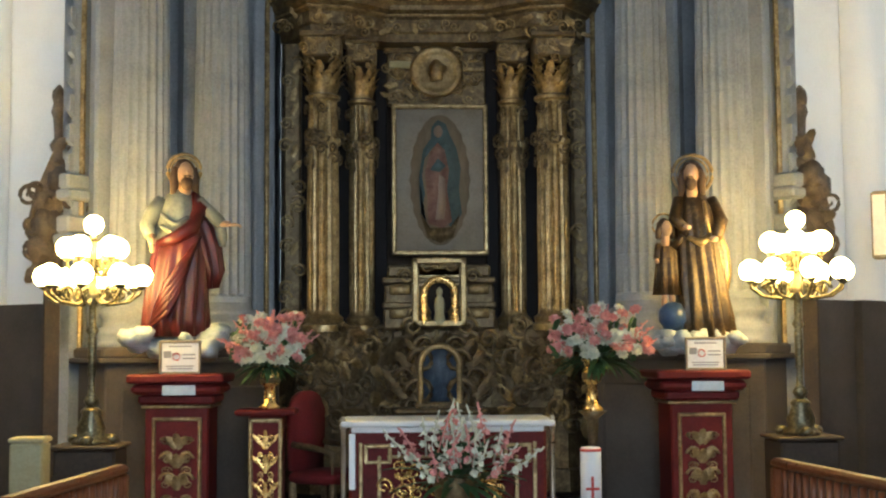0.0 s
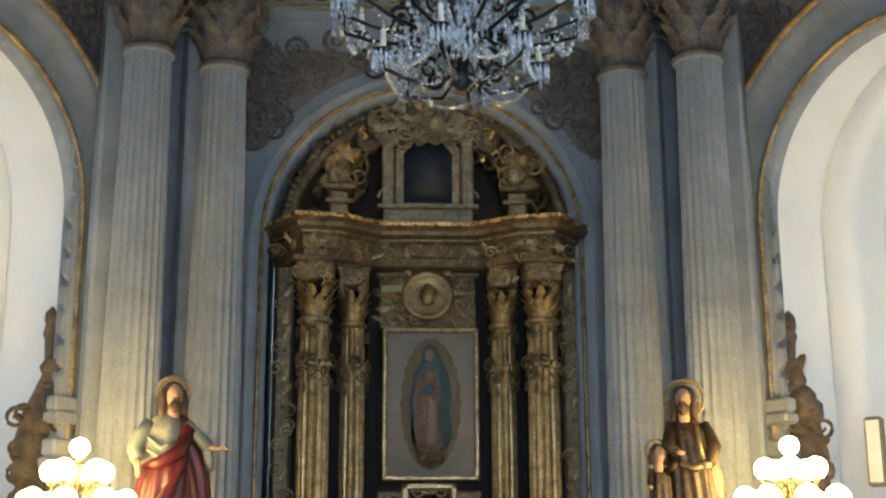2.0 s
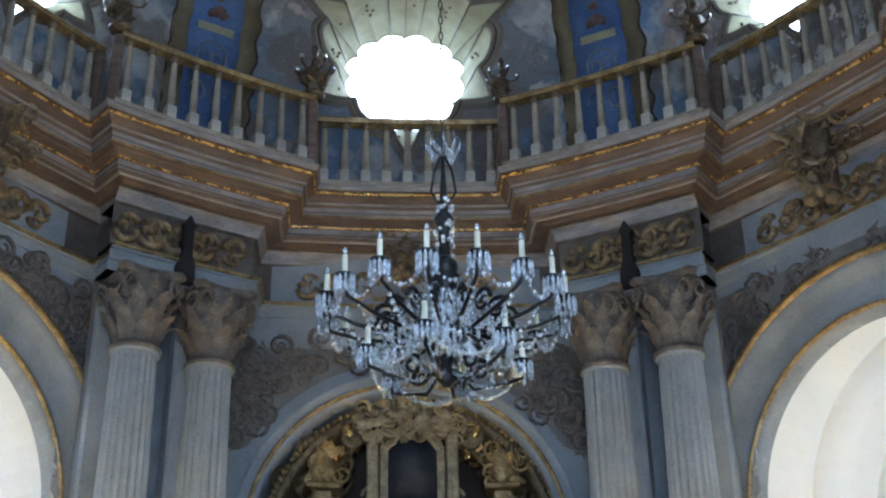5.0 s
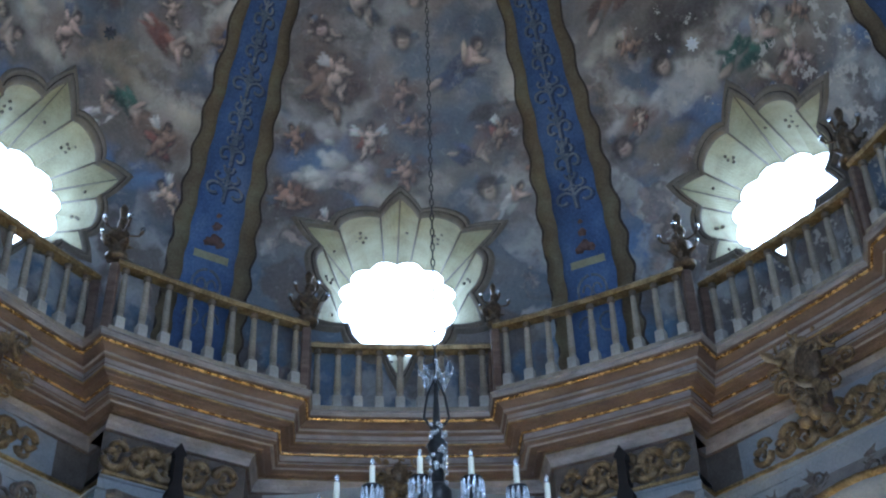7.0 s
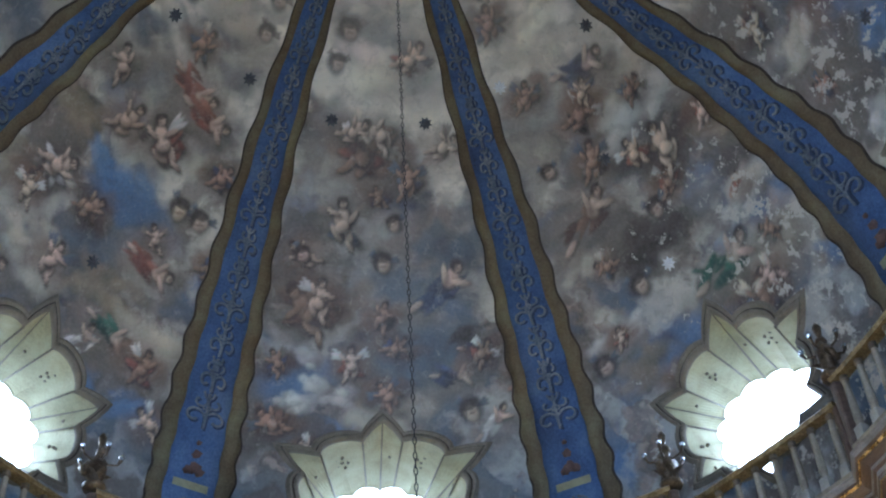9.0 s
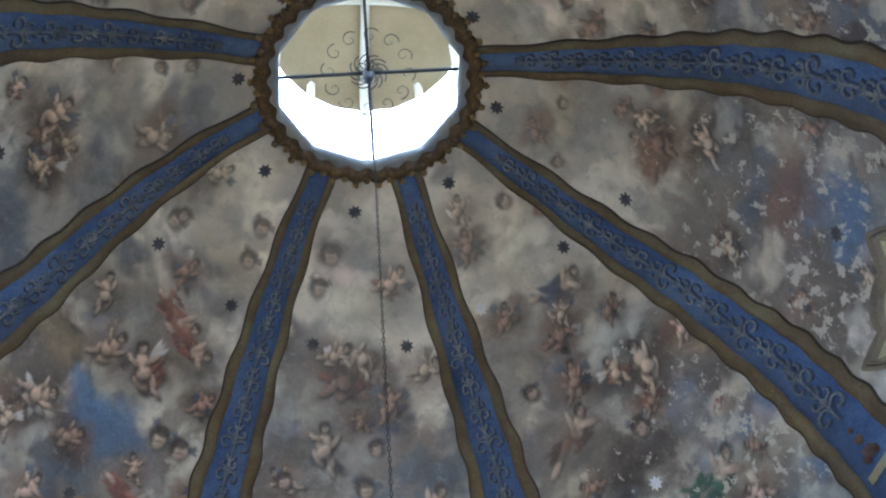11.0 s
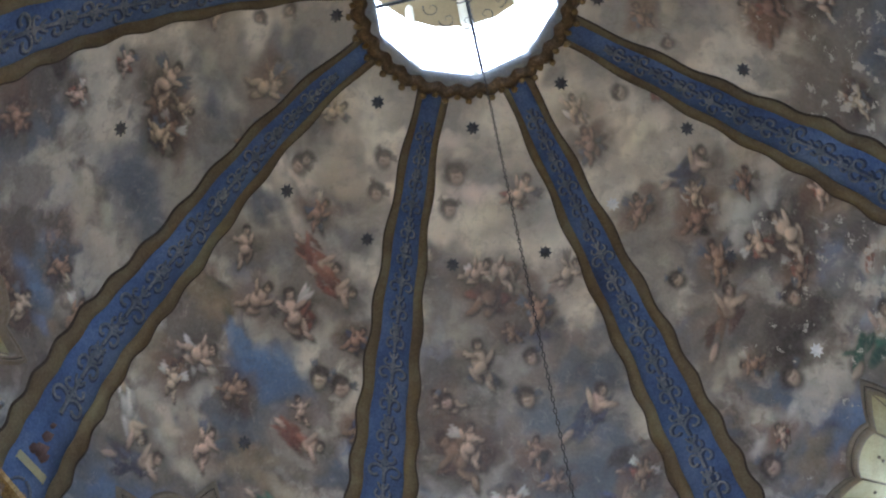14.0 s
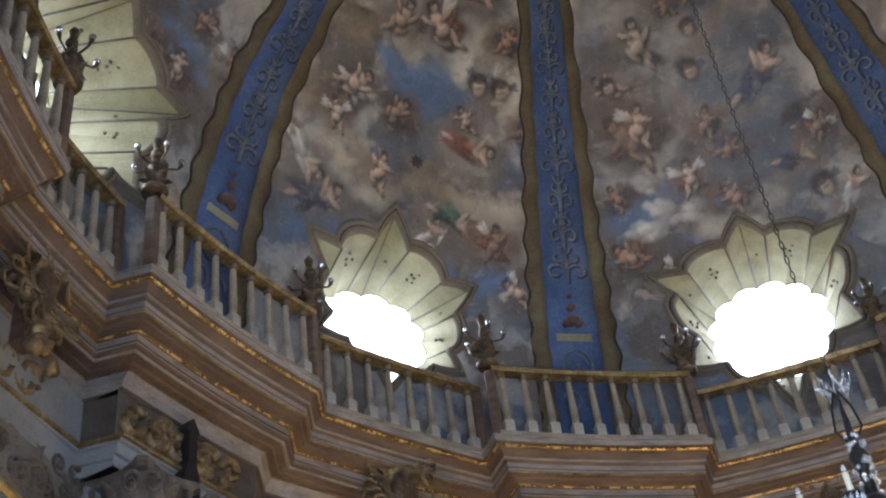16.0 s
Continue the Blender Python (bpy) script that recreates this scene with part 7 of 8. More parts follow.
def red_pedestal(x, y, h, w):
    o = thing("red_pedestal", "dark red wooden pedestal with gilt carved panel", "pedestal", "statue pedestals", at=(x, y, 0.16))
    bw = w * 0.66
    part("body", [box(bw, bw, h - 0.3, 0.015, (0, 0, 0.06))], RED, o, smooth=False)
    part("base", [box(bw * 1.25, bw * 1.25, 0.08, 0.015), box(bw * 1.15, bw * 1.15, 0.05, 0.015, (0, 0, 0.08))], GOLD, o, smooth=False)
    part("gilt_fillet", [box(bw * 1.12, bw * 1.12, 0.025, 0.008, (0, 0, h - 0.27))], GOLD, o, smooth=False)
    part("cornice", [box(bw * 1.2, bw * 1.2, 0.08, 0.02, (0, 0, h - 0.24)), box(w * 0.92, w * 0.92, 0.08, 0.03, (0, 0, h - 0.16)), box(w, w, 0.07, 0.015, (0, 0, h - 0.07))], RED, o, smooth=False)
    part("panel_frame", frame_box(bw * 0.78, h * 0.62, 0.03, 0.03, 0.16, -bw / 2), GOLD, o, smooth=False)
    rp = relief_panel(bw * 0.6, h * 0.52, 1).ob("carved_relief", GOLD, o, "gilt relief", kind="stuff")
    rp.matrix_basis = pose(0, -bw / 2 - 0.005, 0.2)
    part("plaque", [box(0.26, 0.012, 0.08, 0.004, (0.03, -w / 2 * 0.92 - 0.008, h - 0.165))], PLAQUE, o, "pale blue blank plaque", smooth=False)
    return o


for sg in (-1, 1):
    red_pedestal(2.1 * sg, 4.42, 1.48 - 0.16, 0.76)
    sgn = thing("framed_sign", "small framed white sign on the pedestal", "sign", "signs", at=(2.1 * sg + 0.03, 4.12, 1.478), turn=-3 * sg)
    part("frame", frame_box(0.33, 0.27, 0.022, 0.025, 0, 0), TAUPE, sgn, smooth=False)
    part("card", [box(0.3, 0.006, 0.24, 0.001, (0, 0.004, 0.014))], CARD, sgn, smooth=False)
    for j, (x, z, w_, h_) in enumerate(((0.0, 0.215, 0.18, 0.012), (0.07, 0.15, 0.1, 0.012), (0.07, 0.12, 0.1, 0.012), (0, 0.06, 0.22, 0.01), (0, 0.04, 0.2, 0.01), (-0.1, 0.13, 0.06, 0.055))):
        part("print_bar", [box(w_, 0.003, h_, 0.0005, (x, -0.002, z))], PRINT, sgn, smooth=False)
    part("print_ring", [tube([(-0.03 + 0.028 * math.cos(a), -0.003, 0.14 + 0.028 * math.sin(a)) for a in np.linspace(0, 2 * math.pi, 17)[:-1]], 0.005, 5, True)], PRINT_RED, sgn, "red printed ring")

# altar table
altar = thing("altar_table", "red altar with gilt fretwork and a white cloth border", "altar", at=(0.03, 3.62, 0.16))
part("body", [box(1.5, 0.7, 0.9, 0.02, (0, 0.38, 0))], RED, altar, smooth=False)
part("top", [box(1.62, 0.85, 0.045, 0.012, (0, 0.36, 0.92))], WHITE, altar, "white cloth-covered top", smooth=False)
part("cloth_border", [box(1.46, 0.02, 0.055, 0.008, (0, 0.01, 0.875)), box(0.05, 0.02, 0.42, 0.008, (-0.725, 0.01, 0.45))], WHITE, altar, "white cloth edging", smooth=False)
for sg in (-1, 1):
    part("post", [(lathe([(0.028, 0), (0.028, 0.05), (0.018, 0.07), (0.018, 0.9), (0.026, 0.91), (0.026, 0.94), (0.012, 0.95), (0.024, 0.975), (0.01, 1.0)], 12), pose(sg * 0.79, -0.02, 0))], mat("brushed_metal", [(0.3, 0.28, 0.22), (0.45, 0.42, 0.35), (0.55, 0.52, 0.45)], 0.3, 0.9, scale=8), altar, "slender metal post")
    part("fret", [box(0.03, 0.02, 0.45, 0.006, (sg * 0.66, 0.02, 0.35)), box(0.2, 0.02, 0.03, 0.006, (sg * 0.53, 0.02, 0.76)), box(0.03, 0.02, 0.14, 0.006, (sg * 0.44, 0.02, 0.65)), box(0.03, 0.02, 0.14, 0.006, (sg * 0.62, 0.02, 0.65)), box(0.42, 0.02, 0.025, 0.006, (sg * 0.25, 0.02, 0.68)), box(0.03, 0.02, 0.5, 0.006, (sg * 0.52, 0.02, 0.2)), box(0.2, 0.02, 0.025, 0.006, (sg * 0.53, 0.02, 0.64))], GOLD, altar, "gilt key fret", smooth=False)
fr = Buf()
g5 = random.Random(5)
for j in range(40):
    sg = g5.choice([-1, 1])
    fr.add(g5.choice([SPIRAL, SPIRAL_R, LEAF_S]), pose(sg * g5.uniform(0.05, 0.45), 0.01, g5.uniform(0.2, 0.6)) @ pose(0, 0, 0, 0, g5.uniform(0, 360), 0) @ Matrix.Scale(g5.uniform(0.08, 0.14), 4))
fr.ob("fret_scrolls", GOLD_BRIGHT, altar, "bright gilt scrolls", kind="stuff")

# flowers
GREEN = mat("leaf_green", [(0.015, 0.04, 0.012), (0.035, 0.085, 0.03), (0.06, 0.13, 0.05)], 0.55, scale=14)
PINK = mat("pink_petals", [(0.42, 0.14, 0.13), (0.58, 0.24, 0.22), (0.68, 0.36, 0.33)], 0.6, scale=16)
PALE = mat("pale_petals", [(0.40, 0.43, 0.33), (0.56, 0.58, 0.47), (0.68, 0.69, 0.60)], 0.6, scale=16)


def rosette_flower(seed, r):
    """A round bloom of overlapping petals."""
    g = random.Random(seed)
    b = Buf()
    for ring_, (k, tilt, s) in enumerate(((9, 70, 1.0), (8, 45, 0.85), (6, 20, 0.6))):
        for j in range(k):
            b.add(leaf(0.6, 1.0, 0.35, 3, 4), pose(0, 0, 0, 0, 0, j * 360 / k + ring_ * 20 + g.uniform(-8, 8)) @ pose(0, 0, 0, tilt, 0, 0) @ Matrix.Scale(r * s, 4))
    return np.concatenate(b.v), b.f


def spike_flower(seed, l):
    """A gladiolus: a stem of cup-shaped florets, larger below, closed buds at the tip."""
    g = random.Random(seed)
    b = Buf()
    b.add(tube([(0, 0, 0), (0.01, 0, l * 0.6), (0, 0, l * 1.05)], 0.006, 5))
    for j in range(8):
        r = l * (0.155 - 0.012 * j)
        m = pose(0, 0, l * (0.2 + 0.105 * j), 0, 0, 137 * j + g.uniform(-20, 20)) @ pose(0, -r * 0.55, 0, 48, 0, 0)
        for q in range(5):
            b.add(leaf(0.95, 1.0, 0.25, 4, 4), m @ pose(0, 0, 0, 0, 0, 72 * q + g.uniform(-8, 8)) @ pose(0, 0, 0, 42, 0, 0) @ Matrix.Scale(r, 4))
    for j in range(3):
        b.add(blob(l * 0.035, j, 0.2, (0.8, 0.8, 1.7)), pose(g.uniform(-0.01, 0.01), 0, l * (1.0 + 0.07 * j)))
    return np.concatenate(b.v), b.f


ROS = [rosette_flower(j, 0.06) for j in range(3)]
SPK = [spike_flower(j, 0.23) for j in range(3)]
BLADE = leaf(0.12, 1.0, 0.3, 3, 6)


def bouquet(name, label, m, w, h, roses, spikes, seed, flat=0.7):
    o = thing(name, label, "flowers")
    o.matrix_basis = m
    g = random.Random(seed)
    fol = Buf()
    for j in range(90):
        a, t = g.uniform(0, 360), g.uniform(25, 95)
        fol.add(BLADE, pose(0, 0, 0, 0, 0, a) @ pose(0, 0, 0, t, 0, 0) @ Matrix.Diagonal((g.uniform(0.5, 1.1) * w, w, g.uniform(0.5, 0.85) * w, 1)))
    for j in range(60):
        fol.add(LEAF_S, pose(g.uniform(-w, w) * 0.75, g.uniform(-w, w) * 0.4, g.uniform(0, h) * 0.7, g.uniform(0, 90), 0, g.uniform(0, 360)) @ Matrix.Scale(0.14, 4))
    fol.ob("foliage", GREEN, o, "dark green leaves", kind="stuff")
    for j in range(roses):
        a = g.uniform(-1, 1)
        z = g.uniform(0.1, 0.5) * h if j < roses * 0.65 else g.uniform(0.4, 0.95) * h
        x = a * w * 0.72 * (1 - 0.4 * (z / h) ** 2)
        part("white_bloom", [(ROS[j % 3], pose(x, -flat * w * 0.85 * math.sqrt(max(0.05, 1 - a * a)) * (1 - 0.4 * z / h), z, 50 + g.uniform(-20, 20), 0, g.uniform(-40, 40)))], PALE, o, "pale cream bloom")
    for j in range(roses // 2):
        t_, q_ = g.uniform(-1, 1), g.uniform(0.15, 0.9)
        part("pink_bloom", [(ROS[j % 3], pose(t_ * w * 0.95 * (1 - 0.35 * q_), -flat * w * 0.87 * math.sqrt(max(0.05, 1 - t_ * t_)) * (1 - 0.3 * q_), q_ * h, 60 + g.uniform(-25, 25), 0, g.uniform(-50, 50)))], PINK, o, "pink bloom")
    for j in range(spikes):
        f_ = (j + 0.5) / spikes * 2 - 1
        ang = f_ * 72 + g.uniform(-10, 10)
        part("pink_bloom", [(SPK[j % 3], pose(0.5 * w * math.sin(radians(ang)), -0.35 * flat * w, 0.05 * h + 0.36 * h * abs(math.cos(radians(ang))), 12, ang, g.uniform(0, 50)))], PINK, o, "pink gladiolus spike")
    return o


def vase(at, r, h, label):
    o = thing("vase", label, "vase", at=at)
    part("body", lathe([(r * 0.8, 0), (r * 0.85, h * 0.06), (r * 0.5, h * 0.14), (r * 0.42, h * 0.5), (r * 0.7, h * 0.56), (r * 0.75, h * 0.78), (r * 0.55, h * 0.86), (r * 0.95, h)], 24), GOLD_BRIGHT, o)
    part("band", lathe([(r * 0.78, h * 0.6), (r * 0.84, h * 0.63), (r * 0.84, h * 0.7), (r * 0.78, h * 0.73)], 24), GOLD_DARK, o)
    return o


bouquet("bouquet", "bouquet of pink gladioli and pale chrysanthemums in a brass vase", pose(-1.37, 4.2, 1.53), 0.4, 0.46, 48, 12, 3)
bouquet("bouquet", "wide bouquet of pink gladioli and white blooms with broad leaves", pose(1.27, 4.2, 1.56), 0.5, 0.46, 54, 11, 5)
vase((-1.37, 4.2, 1.2), 0.1, 0.34, "tall brass vase on a red stand")
vase((1.22, 4.2, 1.16), 0.1, 0.42, "tall brass vase on a gilt stand")
std = thing("flower_stand", "narrow dark red stand with gilt carved front", "stand", at=(-1.39, 4.2, 0.16))
part("top", [box(0.48, 0.36, 0.05, 0.015, (0, 0, 0.99))], RED, std, smooth=False)
part("body", [box(0.27, 0.25, 0.99, 0.015)], RED, std, smooth=False)
part("gilt_edge", frame_box(0.27, 0.95, 0.035, 0.03, 0.02, -0.125), GOLD, std, smooth=False)
q = relief_panel(0.16, 0.85, 2).ob("carved_relief", GOLD_BRIGHT, std, kind="stuff")
q.matrix_basis = pose(0, -0.13, 0.07)
std2 = thing("flower_stand", "slender gilt flower stand beside the altar", "stand", at=(1.22, 4.2, 0.16))
part("stem", lathe([(0.16, 0), (0.16, 0.05), (0.05, 0.1), (0.04, 0.5), (0.06, 0.6), (0.035, 0.7), (0.05, 0.94), (0.12, 1.0)], 20), GOLD_DARK, std2)
# the arrangement that stands before the altar
arr = thing("flower_arrangement", "fan of white and pink gladioli before the altar", "flowers", at=(0.06, 3.05, 0.5))
part("stand", [box(0.3, 0.3, 0.5, 0.015, (0, 0, -0.5))], RED, arr, smooth=False)
part("pot", lathe([(0.12, 0), (0.14, 0.04), (0.16, 0.2), (0.18, 0.28)], 20), GOLD_DARK, arr)
fol = Buf()
g6 = random.Random(12)
for j in range(70):
    fol.add(BLADE, pose(0, 0, 0.2, 0, 0, g6.uniform(0, 360)) @ pose(0, 0, 0, g6.uniform(5, 85), 0, 0) @ Matrix.Diagonal((0.5, 0.6, g6.uniform(0.3, 0.55), 1)))
fol.ob("foliage", GREEN, arr, "dark green blades", kind="stuff")
for j in range(26):
    f_ = (j % 13) / 12 * 2 - 1
    ang = f_ * 60 + g6.uniform(-8, 8)
    rad = g6.uniform(0.22, 0.38) if j >= 13 else g6.uniform(0.46, 0.62)
    c = PALE if j % 5 in (0, 2, 3) else PINK
    part("gladiolus", [(SPK[j % 3], pose(rad * math.sin(radians(ang)) * 0.7, -0.16 - 0.1 * (j >= 13), 0.12 + rad * math.cos(radians(ang)) * 0.72, 10, ang * 0.8, 30 * j) @ Matrix.Scale(1.2, 4))], c, arr, "white gladiolus" if c is PALE else "pink gladiolus")

# chair, paschal candle, cabinet
chair = thing("armchair", "carved armchair with dark red velvet back", "chair", at=(-0.93, 4.75, 0.16), turn=58)
VELVET = mat("red_velvet", [(0.07, 0.004, 0.006), (0.12, 0.008, 0.01), (0.18, 0.014, 0.016)], 0.9, scale=6)
part("backrest", [outline([(-0.22, 0.5), (0.22, 0.5), (0.24, 1.0)] + [(0.2 * math.cos(a), 1.04 + 0.12 * math.sin(a)) for a in np.linspace(0.1, math.pi - 0.1, 12)] + [(-0.24, 1.0)], 0.2, 0.06)], VELVET, chair, "dark red velvet back")
part("seat", [box(0.52, 0.48, 0.1, 0.03, (0, 0, 0.4))], VELVET, chair)
for sx in (-0.23, 0.23):
    for sy in (-0.2, 0.2):
        part("leg", [(lathe([(0.03, 0), (0.035, 0.05), (0.02, 0.12), (0.035, 0.3), (0.03, 0.41)], 10), pose(sx, sy, 0))], GOLD_DARK, chair)
    part("armrest", [tube([(sx, 0.2, 0.72), (sx, 0, 0.7), (sx, -0.2, 0.66), (sx, -0.2, 0.42)], 0.028, 8)], GOLD_DARK, chair)
pc = thing("paschal_candle", "thick white candle with a red cross on a low stand", "candle", at=(1.08, 3.4, 0.16))
part("stand", lathe([(0.13, 0), (0.13, 0.03), (0.05, 0.07), (0.04, 0.24), (0.09, 0.28), (0.09, 0.3)], 18), GOLD_DARK, pc)
part("wax", lathe([(0.078, 0.3), (0.078, 0.75), (0.07, 0.77), (0.02, 0.775)], 24), WHITE, pc, "white wax")
part("cross", [box(0.02, 0.01, 0.2, 0.002, (0, -0.08, 0.36)), box(0.1, 0.01, 0.02, 0.002, (0, -0.08, 0.46))], PRINT_RED, pc, "red cross", smooth=False)
part("rim", lathe([(0.079, 0.74), (0.082, 0.75), (0.079, 0.76)], 24), PRINT_RED, pc)
cb = thing("cream_cabinet", "narrow cream painted cabinet beside the candelabrum", "cabinet", at=(-3.05, 3.45, 0))
part("body", [box(0.24, 0.24, 1.0, 0.015)], CREAM, cb, smooth=False)
part("lid", [box(0.26, 0.26, 0.04, 0.012, (0, 0, 1.0))], CREAM, cb, smooth=False)

# candelabra with lit globes
LIT = glow("lit_globe", (1.0, 0.66, 0.22), 17.0)
BRASS = mat("tarnished_brass", [(0.03, 0.03, 0.02), (0.10, 0.09, 0.055), (0.28, 0.26, 0.17)], 0.35, 0.75, scale=10, bump=0.4)


def candelabrum(x, y, z):
    blk = thing("dark_plinth", "low dark wooden plinth under the candelabrum", "plinth", "plinths", at=(x, y, 0))
    part("block", [box(0.46, 0.46, z - 0.03, 0.02)], BROWN, blk, smooth=False)
    part("top", [box(0.52, 0.52, 0.03, 0.01, (0, 0, z - 0.03))], BROWN, blk, smooth=False)
    o = thing("candelabrum", "tall brass candelabrum with lit round glass globes", "candelabrum", "candelabra", at=(x, y, z))
    part("foot", lathe([(0.15, 0), (0.14, 0.03), (0.1, 0.06), (0.11, 0.12), (0.07, 0.22), (0.08, 0.25), (0.05, 0.28)], 3 * 8), BRASS, o)
    for j in range(3):
        part("paw", [(blob(0.045, j, 0.2, (1.3, 0.9, 0.8)), pose(0.15 * math.cos(2.1 * j + 0.5), 0.15 * math.sin(2.1 * j + 0.5), 0.035))], BRASS, o)
    part("stem", lathe([(0.03, 0.27), (0.06, 0.33), (0.03, 0.38), (0.022, 0.5), (0.032, 0.53), (0.032, 0.8), (0.025, 0.82), (0.05, 0.86), (0.03, 0.9), (0.028, 1.05), (0.055, 1.1), (0.05, 1.16), (0.03, 1.2), (0.03, 1.5), (0.04, 1.54), (0.02, 1.6)], 18), BRASS, o)
    sp = [(8, 0.37, 1.28, 0.0), (5, 0.2, 1.5, 0.5)]
    for k, r, zz, off in sp:
        for j in range(k):
            a = math.degrees(2 * math.pi * (j + off) / k)
            arm = part("arm", [(tube([(0.02, 0, zz - 0.16), (r * 0.35, 0, zz - 0.22), (r * 0.75, 0, zz - 0.2), (r * 0.98, 0, zz - 0.14), (r, 0, zz - 0.085)], 0.012, 7), pose(0, 0, 0, 0, 0, a)),
                               (SPIRAL, pose(0, 0, 0, 0, 0, a) @ pose(r * 0.75, 0, zz - 0.14) @ Matrix.Scale(0.13, 4)), (LEAF_S, pose(0, 0, 0, 0, 0, a + 90) @ pose(0, -r * 0.55, zz - 0.2) @ Matrix.Scale(0.11, 4))], BRASS, o)
            part("cup", [(lathe([(0.01, -0.11), (0.04, -0.085), (0.045, -0.075)], 12), pose(r * math.cos(radians(a)), r * math.sin(radians(a)), zz))], BRASS, arm)
            part("globe", [(lathe([(0.02, -0.082)] + [(0.086 * math.cos(t), 0.086 * math.sin(t)) for t in np.linspace(-1.3, 1.5, 12)], 20), pose(r * math.cos(radians(a)), r * math.sin(radians(a)), zz))], LIT, arm, "lit milk-glass globe")
    part("globe", [(lathe([(0.02, -0.08)] + [(0.075 * math.cos(t), 0.075 * math.sin(t)) for t in np.linspace(-1.3, 1.5, 12)], 20), pose(0, 0, 1.68))], LIT, o, "lit milk-glass globe")
    for zz, w_ in ((1.3, GLOBE_W * 0.65), (1.56, GLOBE_W * 0.35)):
        lamp("candelabrum_light", "POINT", w_, pose(x, y, z + zz + 0.02), 0.3 if zz < 1.4 else 0.16, color=(1.0, 0.60, 0.12))


candelabrum(-2.69, 3.8, 0.96)
candelabrum(2.79, 3.8, 0.98)

# communion rails
rail_spindle = lathe([(0.022, 0), (0.022, 0.08), (0.014, 0.1), (0.024, 0.3), (0.014, 0.5), (0.022, 0.56), (0.022, 0.7)], 8)
for sg in (-1, 1):
    cr = thing("wooden_rail", "varnished wooden communion rail with turned spindles", "rail", "communion rails", at=(2.12 * sg, 2.2, 0), turn=-84 if sg > 0 else 180 + 84)
    part("top_rail", [box(1.9, 0.1, 0.06, 0.02, (0.95, 0, 0.88))], WOOD, cr, smooth=False)
    part("bottom_rail", [box(1.9, 0.08, 0.07, 0.015, (0.95, 0, 0.1))], WOOD, cr, smooth=False)
    part("end_post", [box(0.07, 0.1, 0.88, 0.012, (0.035, 0, 0)), box(0.07, 0.1, 0.88, 0.012, (1.86, 0, 0))], WOOD, cr, smooth=False)
    for j in range(16):
        part("spindle", [(rail_spindle, pose(0.13 + 0.11 * j, 0, 0.17))], WOOD, cr)

WINGWOOD = mat("dark_gilt_wood", [(0.035, 0.026, 0.019), (0.085, 0.065, 0.047), (0.17, 0.13, 0.09)], 0.6, 0.15, scale=8, bump=0.7)
# carved wings of the side altars and wall fittings
for sg in (-1, 1):
    wg = thing("side_altar_wing", "dark carved gilt wing of a side altar", "carving", "side altar wings", at=(sg * 3.43, 5.58, 0), turn=-14 * sg)
    part("core", [outline([(-0.13, 2.3), (0.16, 2.3), (0.2, 2.62), (0.28, 2.74), (0.2, 3.1), (0.12, 3.3), (0.04, 3.5), (-0.1, 3.5), (-0.16, 3.0)] if sg > 0 else [(0.13, 2.3), (0.16, 3.0), (0.1, 3.5), (-0.04, 3.5), (-0.12, 3.3), (-0.2, 3.1), (-0.28, 2.74), (-0.2, 2.62), (-0.16, 2.3)], 0, 0.2)], WINGWOOD, wg, smooth=False)
    part("shaft", [box(0.26, 0.2, 2.2, 0.02, (-0.02 * sg, 0.1, 0.12))], BROWN, wg, smooth=False)
    cw = Buf()
    g7 = random.Random(31)
    for j in range(34):
        z = g7.uniform(2.4, 3.6)
        cw.add(g7.choice([SPIRAL, SPIRAL_R, LEAF, LEAF_S]), pose(sg * (0.12 - 0.16 * (z - 2.4)) + g7.uniform(-0.14, 0.14), -0.02, z) @ pose(0, 0, 0, 0, g7.uniform(0, 360), 0) @ Matrix.Scale(0.22, 4))
    for j in range(14):
        z = g7.uniform(2.35, 3.35)
        cw.add(blob(g7.uniform(0.08, 0.14), j, 0.3, (1, 0.7, 1.3)), pose(sg * (0.1 - 0.12 * (z - 2.4)) + g7.uniform(-0.1, 0.1), 0.0, z))
    cw.ob("carving", WINGWOOD, wg, kind="stuff")
    part("finial", [(lathe([(0.06, 3.5), (0.08, 3.56), (0.04, 3.62), (0.05, 3.8), (0.07, 3.86), (0.05, 3.95), (0.065, 4.0), (0.06, 4.06), (0.01, 4.12)], 12), pose(0, 0.08, 0)), (blob(0.05, 3, 0.4, (0.9, 0.9, 1.2)), pose(0.03, 0.04, 3.98))], WINGWOOD, wg)
spk = thing("wall_loudspeaker", "slim white column loudspeaker on the white wall", "loudspeaker", at=(4.05, 5.3, 2.45), turn=-35)
part("case", [box(0.16, 0.12, 0.62, 0.02)], TAUPE, spk, smooth=False)
part("grille", [box(0.12, 0.01, 0.55, 0.004, (0, -0.064, 0.035))], CARD, spk, smooth=False)

# ---- chandelier ----
ch = thing("chandelier", "large crystal chandelier with ivory candles on dark arms", "chandelier", at=(0.02, 0, 0))
part("stem", lathe([(0.02, 4.1), (0.06, 4.14), (0.03, 4.2), (0.05, 4.3), (0.1, 4.38), (0.06, 4.46), (0.03, 4.55), (0.06, 4.66), (0.09, 4.72), (0.04, 4.8), (0.03, 5.0), (0.06, 5.08), (0.03, 5.14), (0.012, 5.4), (0.012, 5.62)], 16), IRON, ch)
part("ball", [(blob(0.075, 1, 0.02), pose(0, -0.02, 4.78))], IRON, ch)
PRISM = lathe([(0.001, -0.085), (0.0085, -0.07), (0.0085, -0.015), (0.004, -0.006), (0.006, 0.0)], 6)
BEAD = blob(0.011, 1, 0.02)
g8 = random.Random(77)


